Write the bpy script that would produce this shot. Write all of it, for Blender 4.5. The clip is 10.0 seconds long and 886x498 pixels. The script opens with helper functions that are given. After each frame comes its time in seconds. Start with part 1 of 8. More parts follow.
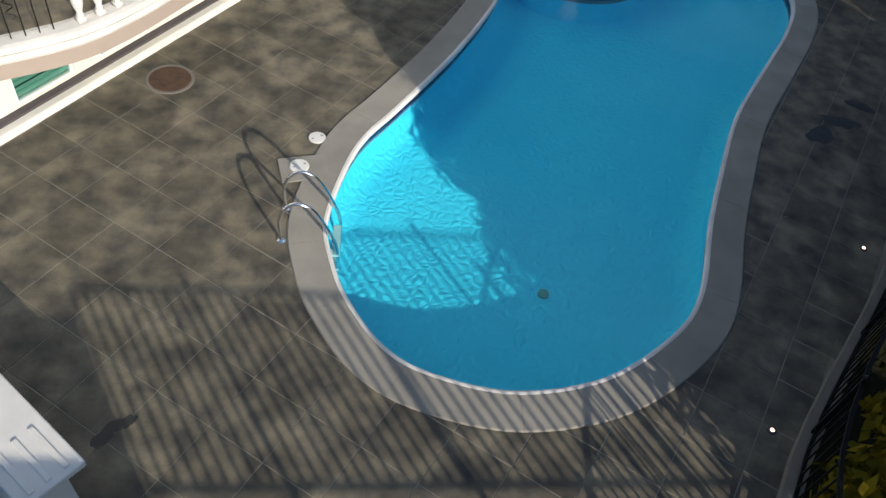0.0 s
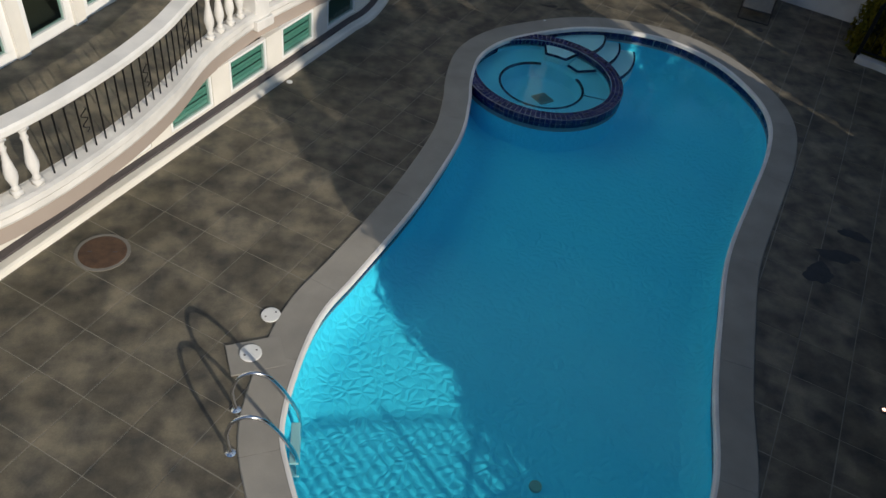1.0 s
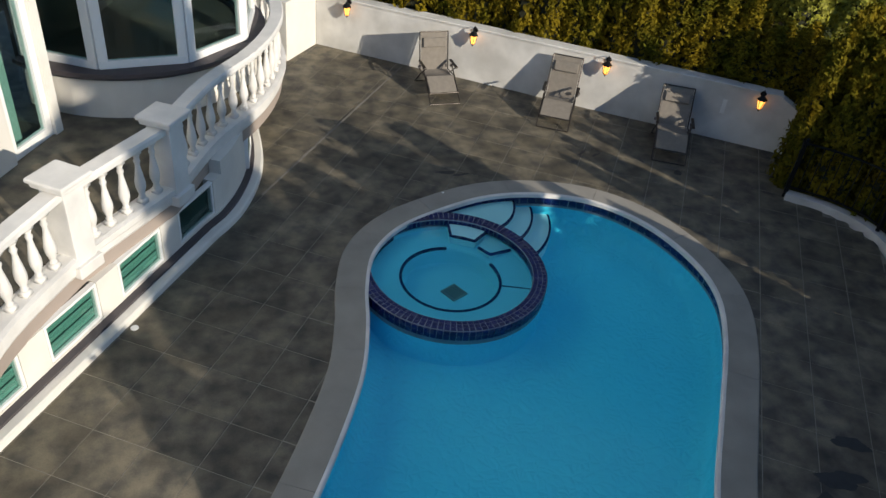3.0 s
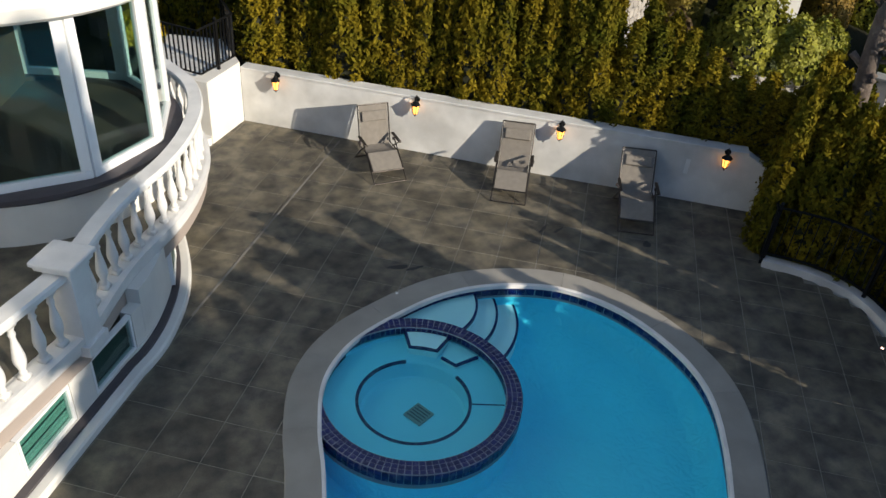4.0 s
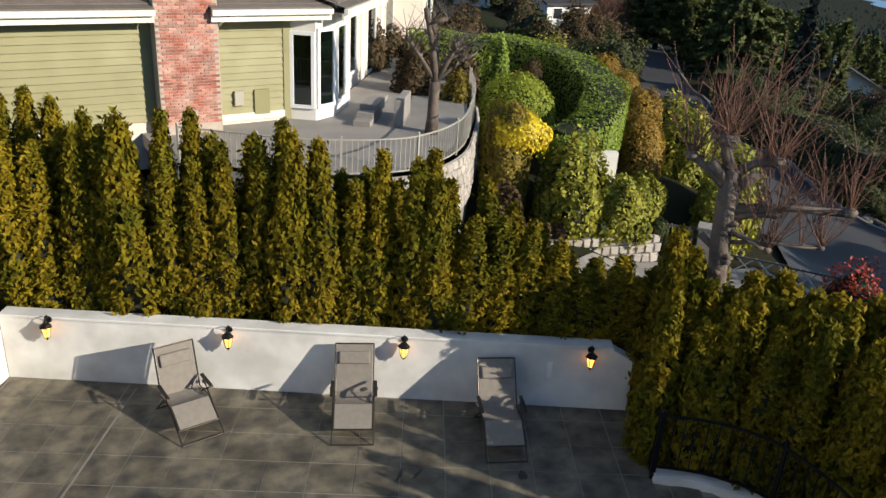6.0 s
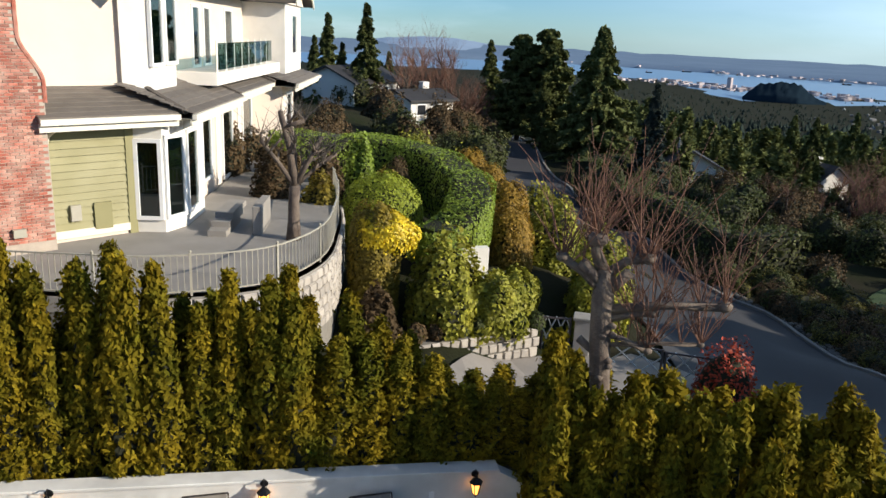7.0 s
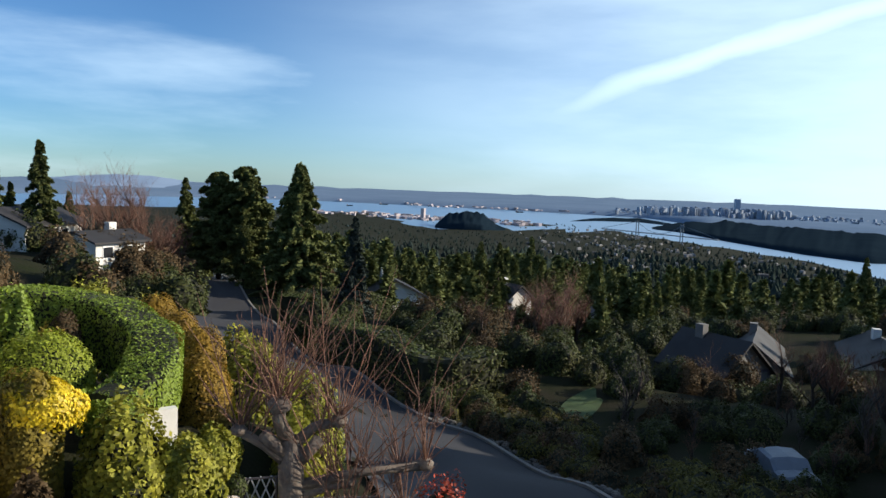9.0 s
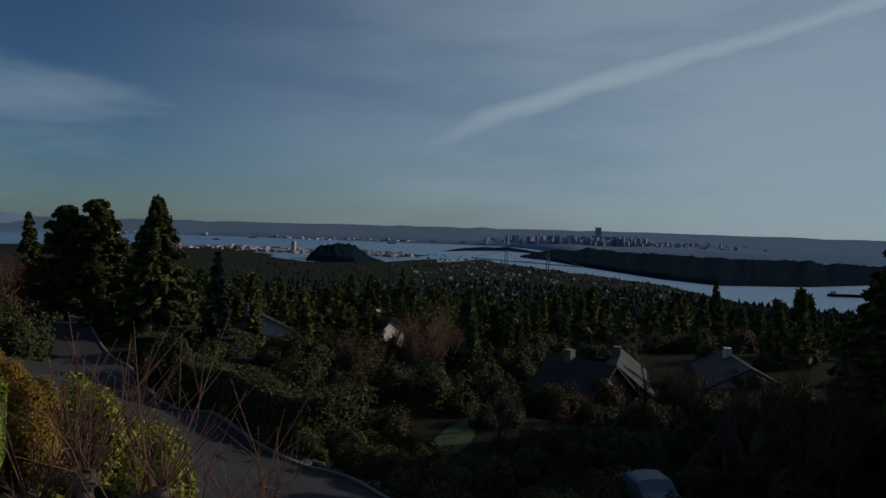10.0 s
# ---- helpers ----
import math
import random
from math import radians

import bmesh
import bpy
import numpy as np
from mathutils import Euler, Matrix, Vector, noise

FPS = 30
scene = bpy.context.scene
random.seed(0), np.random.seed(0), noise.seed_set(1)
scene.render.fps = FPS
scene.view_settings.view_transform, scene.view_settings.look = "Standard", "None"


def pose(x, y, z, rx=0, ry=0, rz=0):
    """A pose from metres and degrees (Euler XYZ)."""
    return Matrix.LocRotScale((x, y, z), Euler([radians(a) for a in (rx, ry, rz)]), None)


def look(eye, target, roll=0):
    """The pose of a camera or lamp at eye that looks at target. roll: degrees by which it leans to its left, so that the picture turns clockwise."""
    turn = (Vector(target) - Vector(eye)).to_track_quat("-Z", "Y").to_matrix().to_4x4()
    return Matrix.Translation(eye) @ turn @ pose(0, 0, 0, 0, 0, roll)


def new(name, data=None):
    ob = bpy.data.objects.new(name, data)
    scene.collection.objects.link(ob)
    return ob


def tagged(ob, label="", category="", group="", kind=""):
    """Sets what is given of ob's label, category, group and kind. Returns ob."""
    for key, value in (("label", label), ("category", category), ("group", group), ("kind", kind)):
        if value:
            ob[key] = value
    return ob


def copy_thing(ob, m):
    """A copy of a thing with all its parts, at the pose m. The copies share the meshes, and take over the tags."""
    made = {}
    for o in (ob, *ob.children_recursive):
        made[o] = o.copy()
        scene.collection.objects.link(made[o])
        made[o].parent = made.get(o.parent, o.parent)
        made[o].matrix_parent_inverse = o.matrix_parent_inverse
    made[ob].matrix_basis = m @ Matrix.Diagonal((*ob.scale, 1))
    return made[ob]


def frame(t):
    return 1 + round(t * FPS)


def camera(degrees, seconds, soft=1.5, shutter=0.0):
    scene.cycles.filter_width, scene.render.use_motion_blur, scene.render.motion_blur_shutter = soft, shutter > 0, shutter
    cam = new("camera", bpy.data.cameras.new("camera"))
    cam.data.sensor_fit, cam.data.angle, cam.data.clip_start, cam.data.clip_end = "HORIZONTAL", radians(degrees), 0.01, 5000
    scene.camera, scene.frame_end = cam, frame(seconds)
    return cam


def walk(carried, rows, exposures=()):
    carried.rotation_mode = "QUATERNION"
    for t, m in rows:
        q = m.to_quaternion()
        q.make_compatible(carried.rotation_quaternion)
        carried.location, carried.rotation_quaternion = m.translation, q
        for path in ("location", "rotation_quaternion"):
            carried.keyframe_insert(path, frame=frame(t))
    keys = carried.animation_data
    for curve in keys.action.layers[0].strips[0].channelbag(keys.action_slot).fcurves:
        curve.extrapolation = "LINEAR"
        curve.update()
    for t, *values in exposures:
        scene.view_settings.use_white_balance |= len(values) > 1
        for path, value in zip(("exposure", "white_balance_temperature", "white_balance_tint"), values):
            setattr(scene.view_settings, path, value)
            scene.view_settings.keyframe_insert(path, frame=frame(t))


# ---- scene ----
cam = camera(59.5, 10.0)
PATH = [
    (0, (0.547, 2.193, 7.021), (0.75, 3.497, 5.519), 10.0),
    (0.5, (0.54, 3.047, 7.023), (0.755, 4.429, 5.594), 9.2),
    (1, (0.566, 3.929, 7.108), (0.845, 5.357, 5.735), 8.9),
    (1.5, (0.611, 4.725, 7.133), (0.96, 6.193, 5.82), 8.5),
    (2, (0.7, 5.477, 7.092), (1.104, 6.974, 5.829), 8.0),
    (2.5, (0.9, 6.305, 7.082), (1.342, 7.826, 5.86), 7.4),
    (3.8, (1.427, 8.63, 7.33), (2.06, 10.15, 6.19), 5.4),
    (4, (1.511, 8.974, 7.383), (2.158, 10.493, 6.254), 5.0),
    (4.5, (1.734, 9.65, 7.347), (2.489, 11.17, 6.288), 4.7),
    (5, (2.05, 10.294, 7.384), (2.901, 11.816, 6.404), 4.3),
    (6.3, (3.027, 11.537, 7.487), (4.165, 13.025, 6.786), 3.2),
    (6.5, (3.211, 11.693, 7.493), (4.403, 13.159, 6.838), 2.9),
    (7, (3.69, 12.058, 7.457), (5.032, 13.443, 6.925), 2.7),
    (7.5, (4.104, 12.271, 7.425), (5.586, 13.548, 7.01), 2.4),
    (8, (4.409, 12.411, 7.496), (6.021, 13.549, 7.173), 2.3),
    (8.5, (4.597, 12.434, 7.553), (6.323, 13.415, 7.314), 2.3),
    (9, (5.075, 12.509, 7.54), (6.881, 13.352, 7.371), 2.0),
    (9.5, (5.583, 12.558, 7.525), (7.455, 13.253, 7.408), 1.7),
    (10, (6.108, 12.614, 7.525), (8.032, 13.154, 7.446), 1.4),
]
EXPOSURES = [(0, 0.24), (0.5, -0.14), (1.0, -0.3), (2.0, -0.2), (2.5, -0.05), (3.8, 0.25), (4.5, 0.4), (6.5, 0.5), (7.5, 0.55), (9.0, 0.5), (9.3, 0.4), (9.5, 0.15), (9.8, -0.75), (10, -1.35)]
walk(cam, [(t, look(eye, target, roll)) for t, eye, target, roll in PATH], EXPOSURES)

# ---- light ----
SUN_AZ = (0.515, -0.857)          # towards the sun, in plan
SUN_EL = 21.0
world = bpy.data.worlds.new("world")
scene.world = world
world.use_nodes = True
_n, _l = world.node_tree.nodes, world.node_tree.links
_n.clear()
_out = _n.new("ShaderNodeOutputWorld")
_bg = _n.new("ShaderNodeBackground")
_sky = _n.new("ShaderNodeTexSky")
_sky.sky_type = "NISHITA"
_sky.sun_disc = False
_sky.sun_elevation = radians(SUN_EL)
_sky.sun_rotation = math.atan2(SUN_AZ[0], SUN_AZ[1])
_sky.air_density, _sky.dust_density, _sky.ozone_density = 0.85, 0.15, 3.0
_bg.inputs["Strength"].default_value = 0.076
# thin high cloud: faint wisps, one long streak, and a pale veil towards the sun
_tc = _n.new("ShaderNodeTexCoord")


def _math(op, a, b=None, clamp=False):
    k = _n.new("ShaderNodeMath")
    k.operation, k.use_clamp = op, clamp
    for i, v in enumerate((a, b)):
        if v is None:
            continue
        if isinstance(v, (int, float)):
            k.inputs[i].default_value = v
        else:
            _l.new(v, k.inputs[i])
    return k.outputs[0]


def _dot(v):
    k = _n.new("ShaderNodeVectorMath")
    k.operation = "DOT_PRODUCT"
    k.inputs[1].default_value = v
    _l.new(_tc.outputs["Generated"], k.inputs[0])
    return k.outputs["Value"]


def _range(v, a, b, c, d):
    k = _n.new("ShaderNodeMapRange")
    k.interpolation_type = "SMOOTHSTEP"
    for i, q in zip(("From Min", "From Max", "To Min", "To Max"), (a, b, c, d)):
        k.inputs[i].default_value = q
    _l.new(v, k.inputs["Value"])
    return k.outputs["Result"]


def _wisp(scale, stretch, turn, detail=7.0):
    k = _n.new("ShaderNodeMapping")
    k.inputs["Rotation"].default_value, k.inputs["Scale"].default_value = turn, stretch
    t = _n.new("ShaderNodeTexNoise")
    t.inputs["Scale"].default_value, t.inputs["Detail"].default_value, t.inputs["Roughness"].default_value = scale, detail, 0.55
    _l.new(_tc.outputs["Generated"], k.inputs["Vector"])
    _l.new(k.outputs["Vector"], t.inputs["Vector"])
    return t.outputs["Fac"]


_w1 = _wisp(1.5, (1.0, 1.2, 6.0), (0.0, radians(16), radians(20)))
_w2 = _wisp(5.0, (1.0, 1.0, 2.2), (0.0, 0.0, 0.0))
_d = _math("ABSOLUTE", _math("ADD", _dot((0.1844, -0.2869, -0.94)), _math("MULTIPLY", _math("SUBTRACT", _w2, 0.5), 0.035)))
_along = _dot((0.9706, -0.0976, 0.2201))
_streak = _math("MULTIPLY", _range(_d, 0.0, 0.034, 0.85, 0.0), _range(_along, 0.84, 0.985, 0.0, 1.0))
_veil = _math("MULTIPLY", _range(_dot((0.89, -0.40, 0.10)), 0.35, 0.97, 0.0, 0.72), _range(_w1, 0.25, 0.6, 0.55, 1.0))
_faint = _math("MULTIPLY", _range(_w1, 0.44, 0.74, 0.0, 0.4), 1.0)
_fac = _math("MAXIMUM", _math("MAXIMUM", _streak, _veil), _faint, True)
_tint = _n.new("ShaderNodeMix")
_tint.data_type, _tint.blend_type = "RGBA", "MULTIPLY"
_tint.inputs["Factor"].default_value = 1.0
_tint.inputs["B"].default_value = (0.68, 0.98, 1.27, 1)
_mix = _n.new("ShaderNodeMix")
_mix.data_type = "RGBA"
_mix.inputs["B"].default_value = (9.4, 12.0, 14.0, 1)
_l.new(_sky.outputs["Color"], _tint.inputs["A"])
_l.new(_tint.outputs["Result"], _mix.inputs["A"])
_l.new(_fac, _mix.inputs["Factor"])
_l.new(_mix.outputs["Result"], _bg.inputs["Color"])
_l.new(_bg.outputs["Background"], _out.inputs["Surface"])
sun = new("sun", bpy.data.lights.new("sun", "SUN"))
sun.data.energy, sun.data.angle, sun.data.color = 5.0, radians(0.45), (1.0, 0.9, 0.75)
_c = math.cos(radians(SUN_EL))
sun.matrix_world = look((60, -100, 45), (60 - SUN_AZ[0] * _c, -100 - SUN_AZ[1] * _c, 45 - math.sin(radians(SUN_EL))))

# ---- materials ----
def material(name, base, rough=0.7, metal=0.0, spread=0.15, scale=6.0, fine=60.0, bump=0.2, second=None, amount=0.5,
             per_object=0.0, per_island=0.0, spec=0.5, depth=0.01, stain=0.0, stain_scale=0.6, translucent=0.0):
    """A surface with two scales of variation: broad patches towards a second colour, fine grain, and relief."""
    m = bpy.data.materials.new(name)
    m.use_nodes = True
    n, l = m.node_tree.nodes, m.node_tree.links
    p = n["Principled BSDF"]
    p.inputs["Metallic"].default_value = metal
    p.inputs["Specular IOR Level"].default_value = spec
    tc = n.new("ShaderNodeTexCoord")
    geo = n.new("ShaderNodeNewGeometry")
    second = second or tuple(c * (1 - spread * 2) for c in base)

    def noise_node(s, detail=4.0):
        t = n.new("ShaderNodeTexNoise")
        t.inputs["Scale"].default_value = s
        t.inputs["Detail"].default_value = detail
        l.new(geo.outputs["Position"], t.inputs["Vector"])
        return t

    broad, grain = noise_node(scale), noise_node(fine, 3.0)
    ramp = n.new("ShaderNodeMapRange")
    ramp.inputs["From Min"].default_value, ramp.inputs["From Max"].default_value = 0.35, 0.68
    l.new(broad.outputs["Fac"], ramp.inputs["Value"])
    f = n.new("ShaderNodeMath")
    f.operation = "MULTIPLY"
    f.inputs[1].default_value = amount
    l.new(ramp.outputs["Result"], f.inputs[0])
    mix = n.new("ShaderNodeMix")
    mix.data_type = "RGBA"
    mix.inputs["A"].default_value, mix.inputs["B"].default_value = (*base, 1), (*second, 1)
    l.new(f.outputs[0], mix.inputs["Factor"])
    colour = mix.outputs["Result"]
    hsv = n.new("ShaderNodeHueSaturation")
    l.new(colour, hsv.inputs["Color"])
    val = n.new("ShaderNodeMath")
    val.operation = "MULTIPLY_ADD"
    val.inputs[1].default_value, val.inputs[2].default_value = spread * 1.6, 1 - spread * 0.8
    l.new(grain.outputs["Fac"], val.inputs[0])
    last = val.outputs[0]
    for k, kind, out in ((per_object, "ShaderNodeObjectInfo", "Random"), (per_island, None, "Random Per Island")):
        if k:
            src = n.new(kind) if kind else geo
            a = n.new("ShaderNodeMath")
            a.operation = "MULTIPLY_ADD"
            a.inputs[1].default_value, a.inputs[2].default_value = k, 1 - k / 2
            l.new(src.outputs[out], a.inputs[0])
            b = n.new("ShaderNodeMath")
            b.operation = "MULTIPLY"
            l.new(last, b.inputs[0])
            l.new(a.outputs[0], b.inputs[1])
            last = b.outputs[0]
    if stain:
        st = noise_node(stain_scale, 6.0)
        r2 = n.new("ShaderNodeMapRange")
        r2.inputs["From Min"].default_value, r2.inputs["From Max"].default_value = 0.4, 0.62
        r2.inputs["To Min"].default_value, r2.inputs["To Max"].default_value = 1 - stain, 1 + stain * 0.6
        l.new(st.outputs["Fac"], r2.inputs["Value"])
        b = n.new("ShaderNodeMath")
        b.operation = "MULTIPLY"
        l.new(last, b.inputs[0])
        l.new(r2.outputs["Result"], b.inputs[1])
        last = b.outputs[0]
    l.new(last, hsv.inputs["Value"])
    l.new(hsv.outputs["Color"], p.inputs["Base Color"])
    rr = n.new("ShaderNodeMath")
    rr.operation = "MULTIPLY_ADD"
    rr.inputs[1].default_value, rr.inputs[2].default_value = 0.25, rough - 0.12
    l.new(broad.outputs["Fac"], rr.inputs[0])
    l.new(rr.outputs[0], p.inputs["Roughness"])
    if bump:
        bp = n.new("ShaderNodeBump")
        bp.inputs["Strength"].default_value, bp.inputs["Distance"].default_value = bump, depth
        l.new(grain.outputs["Fac"], bp.inputs["Height"])
        l.new(bp.outputs["Normal"], p.inputs["Normal"])
    if translucent:
        tr = n.new("ShaderNodeBsdfTranslucent")
        ms = n.new("ShaderNodeMixShader")
        ms.inputs["Fac"].default_value = translucent
        l.new(hsv.outputs["Color"], tr.inputs["Color"])
        l.new(p.outputs["BSDF"], ms.inputs[1])
        l.new(tr.outputs["BSDF"], ms.inputs[2])
        l.new(ms.outputs["Shader"], n["Material Output"].inputs["Surface"])
    return m


def glass_material(name, tint, ior=1.45, rough=0.0, wave=0.0, wave_scale=3.0):
    """A clear sheet: lets tinted light through and mirrors by Fresnel."""
    m = bpy.data.materials.new(name)
    m.use_nodes = True
    n, l = m.node_tree.nodes, m.node_tree.links
    n.remove(n["Principled BSDF"])
    lw = n.new("ShaderNodeLayerWeight")
    lw.inputs["Blend"].default_value = 0.5
    pw = n.new("ShaderNodeMath")
    pw.operation = "POWER"
    pw.inputs[1].default_value = 5.0
    l.new(lw.outputs["Facing"], pw.inputs[0])
    f0 = ((ior - 1) / (ior + 1)) ** 2
    fr = n.new("ShaderNodeMath")
    fr.operation = "MULTIPLY_ADD"
    fr.inputs[1].default_value, fr.inputs[2].default_value = 1 - f0, f0
    l.new(pw.outputs[0], fr.inputs[0])
    t = n.new("ShaderNodeBsdfTransparent")
    t.inputs["Color"].default_value = (*tint, 1)
    g = n.new("ShaderNodeBsdfGlossy")
    g.inputs["Roughness"].default_value = rough
    ms = n.new("ShaderNodeMixShader")
    l.new(fr.outputs[0], ms.inputs["Fac"])
    l.new(t.outputs["BSDF"], ms.inputs[1])
    l.new(g.outputs["BSDF"], ms.inputs[2])
    l.new(ms.outputs["Shader"], n["Material Output"].inputs["Surface"])
    if wave:
        geo = n.new("ShaderNodeNewGeometry")
        nz = n.new("ShaderNodeTexNoise")
        nz.inputs["Scale"].default_value = wave_scale
        l.new(geo.outputs["Position"], nz.inputs["Vector"])
        bp = n.new("ShaderNodeBump")
        bp.inputs["Strength"].default_value, bp.inputs["Distance"].default_value = wave, 0.02
        l.new(nz.outputs["Fac"], bp.inputs["Height"])
        l.new(bp.outputs["Normal"], g.inputs["Normal"])
        l.new(bp.outputs["Normal"], lw.inputs["Normal"])
    return m


def glow_material(name, colour, strength):
    m = bpy.data.materials.new(name)
    m.use_nodes = True
    p = m.node_tree.nodes["Principled BSDF"]
    p.inputs["Base Color"].default_value = (*colour, 1)
    p.inputs["Emission Color"].default_value = (*colour, 1)
    p.inputs["Emission Strength"].default_value = strength
    return m


def caustic_relief(m):
    """Imitates caustics on the pool plaster by relief: cellular ridges a hand's width apart."""
    n, l = m.node_tree.nodes, m.node_tree.links
    geo = n.new("ShaderNodeNewGeometry")
    warp = n.new("ShaderNodeTexNoise")
    warp.inputs["Scale"].default_value = 2.2
    add = n.new("ShaderNodeVectorMath")
    add.operation = "MULTIPLY_ADD"
    add.inputs[1].default_value = (0.35, 0.35, 0.35)
    cells = n.new("ShaderNodeTexVoronoi")
    cells.feature = "DISTANCE_TO_EDGE"
    cells.inputs["Scale"].default_value = 7.5
    bump = n.new("ShaderNodeBump")
    bump.inputs["Strength"].default_value, bump.inputs["Distance"].default_value = 0.52, 0.06
    l.new(geo.outputs["Position"], warp.inputs["Vector"])
    l.new(warp.outputs["Color"], add.inputs[0])
    l.new(geo.outputs["Position"], add.inputs[2])
    l.new(add.outputs["Vector"], cells.inputs["Vector"])
    l.new(cells.outputs["Distance"], bump.inputs["Height"])
    l.new(bump.outputs["Normal"], n["Principled BSDF"].inputs["Normal"])


SLATE = material("slate", (0.160, 0.137, 0.095), 0.6, spread=0.32, scale=3.4, fine=46, bump=0.4, second=(0.040, 0.039, 0.036), amount=0.85, per_object=0.3, stain=0.34, stain_scale=1.6, depth=0.006)
SLATE_REST = material("slate_rest", (0.160, 0.137, 0.095), 0.6, spread=0.32, scale=3.4, fine=46, bump=0.4, second=(0.040, 0.039, 0.036), amount=0.85, per_island=0.3, stain=0.34, stain_scale=1.6, depth=0.006)
JOINT = material("joint_sand", (0.25, 0.23, 0.19), 0.9, spread=0.2, scale=2, fine=60)
MORTAR = material("mortar", (0.20, 0.185, 0.16), 0.9, scale=3, fine=80)
COPING = material("coping_concrete", (0.30, 0.28, 0.245), 0.75, spread=0.12, scale=2.2, fine=120, bump=0.25, second=(0.22, 0.21, 0.19), amount=0.6, per_object=0.08, stain=0.08)
PLASTER = material("pool_plaster", (0.092, 0.74, 0.93), 0.6, spread=0.05, scale=0.9, fine=40, bump=0, second=(0.07, 0.65, 0.87), amount=0.5)
caustic_relief(PLASTER)
SPA_PLASTER = material("spa_plaster", (0.42, 0.80, 0.89), 0.55, spread=0.05, scale=1.5, fine=40, bump=0.05)
STEP_PLASTER = material("step_plaster", (0.8, 0.88, 0.88), 0.55, spread=0.05, scale=1.5, fine=40, bump=0.05)
NAVY = material("navy_tile", (0.012, 0.016, 0.09), 0.25, spread=0.2, scale=8, fine=50, bump=0.03, per_object=0.6, per_island=0.6)
GROUT = material("grout", (0.25, 0.26, 0.30), 0.8)
STUCCO = material("white_stucco", (0.74, 0.71, 0.65), 0.85, spread=0.05, scale=1.4, fine=90, bump=0.3, second=(0.62, 0.6, 0.56), amount=0.5, stain=0.06, stain_scale=1.2)
RENDER = material("wall_render", (0.66, 0.65, 0.62), 0.85, spread=0.06, scale=1.6, fine=70, bump=0.3, second=(0.46, 0.45, 0.42), amount=0.55, stain=0.12, stain_scale=1.5)
STONE_WHITE = material("cast_stone", (0.72, 0.70, 0.67), 0.8, spread=0.07, scale=3, fine=90, bump=0.25, second=(0.58, 0.57, 0.55), amount=0.6, stain=0.07, stain_scale=2)
TAUPE = material("taupe_band", (0.36, 0.30, 0.26), 0.8, spread=0.06, scale=2, fine=80)
DARK_TRIM = material("dark_trim", (0.07, 0.06, 0.065), 0.6, spread=0.1, scale=5, fine=60)
FRAME_WHITE = material("window_frame_white", (0.78, 0.78, 0.77), 0.4, spread=0.03, scale=3, fine=40, bump=0.03)
GLASS = glass_material("window_glass", (0.75, 0.86, 0.84), 1.5)
# Dark brown rooms; the gloom behind the glass is put into this colour
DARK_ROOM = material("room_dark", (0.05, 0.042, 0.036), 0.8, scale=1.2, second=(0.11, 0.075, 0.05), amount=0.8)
CURTAIN = material("curtain_cloth", (0.33, 0.42, 0.38), 0.8, spread=0.1, scale=2, fine=30)
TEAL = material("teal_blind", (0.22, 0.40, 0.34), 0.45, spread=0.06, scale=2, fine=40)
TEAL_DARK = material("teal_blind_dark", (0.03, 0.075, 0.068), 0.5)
IRON = material("black_iron", (0.012, 0.012, 0.013), 0.45, metal=0.6, spread=0.2, scale=9, fine=80)
CHROME = material("polished_steel", (0.75, 0.76, 0.78), 0.18, metal=1.0, spread=0.03, scale=9, fine=80, bump=0.0)
RUST = material("rusted_cover", (0.13, 0.075, 0.045), 0.75, spread=0.25, scale=9, fine=60, bump=0.5, second=(0.07, 0.045, 0.035), amount=0.8, metal=0.3)
LID_WHITE = material("plastic_lid", (0.72, 0.72, 0.70), 0.5, spread=0.05)
SLING = material("sling_mesh", (0.20, 0.178, 0.15), 0.85, spread=0.12, scale=12, fine=160, bump=0.3, second=(0.15, 0.135, 0.118))
TUBE = material("bronze_tube", (0.055, 0.047, 0.042), 0.4, metal=0.7)
AMBER = glow_material("amber_lantern", (1.0, 0.42, 0.08), 2.2)
SPOTGLOW = glow_material("deck_spot", (1.0, 0.62, 0.45), 3.0)
WATER = glass_material("pool_water", (0.66, 0.93, 0.96), 1.33, 0.02, 0.12, 3.5)
SPA_WATER = glass_material("spa_water", (0.68, 0.93, 0.96), 1.33, 0.02, 0.1, 4.0)
CEDAR = material("cedar_leaf", (0.20, 0.145, 0.010), 0.7, spread=0.2, scale=1.6, fine=14, bump=0, second=(0.070, 0.078, 0.008), amount=0.9, per_island=0.9, per_object=0.25, translucent=0.25, spec=0.05)
# Near-black filler inside plants; shade between the leaves is put in its colour
SHADE_CORE = material("shade_core", (0.02, 0.022, 0.008), 0.9, spread=0.2, bump=0.3)
BARK = material("bark", (0.055, 0.040, 0.030), 0.9, spread=0.25, scale=5, fine=50, bump=0.8, second=(0.030, 0.024, 0.020), depth=0.02)
SOIL = material("soil", (0.06, 0.045, 0.03), 0.95, spread=0.3, scale=3, fine=30, bump=0.8, depth=0.03)


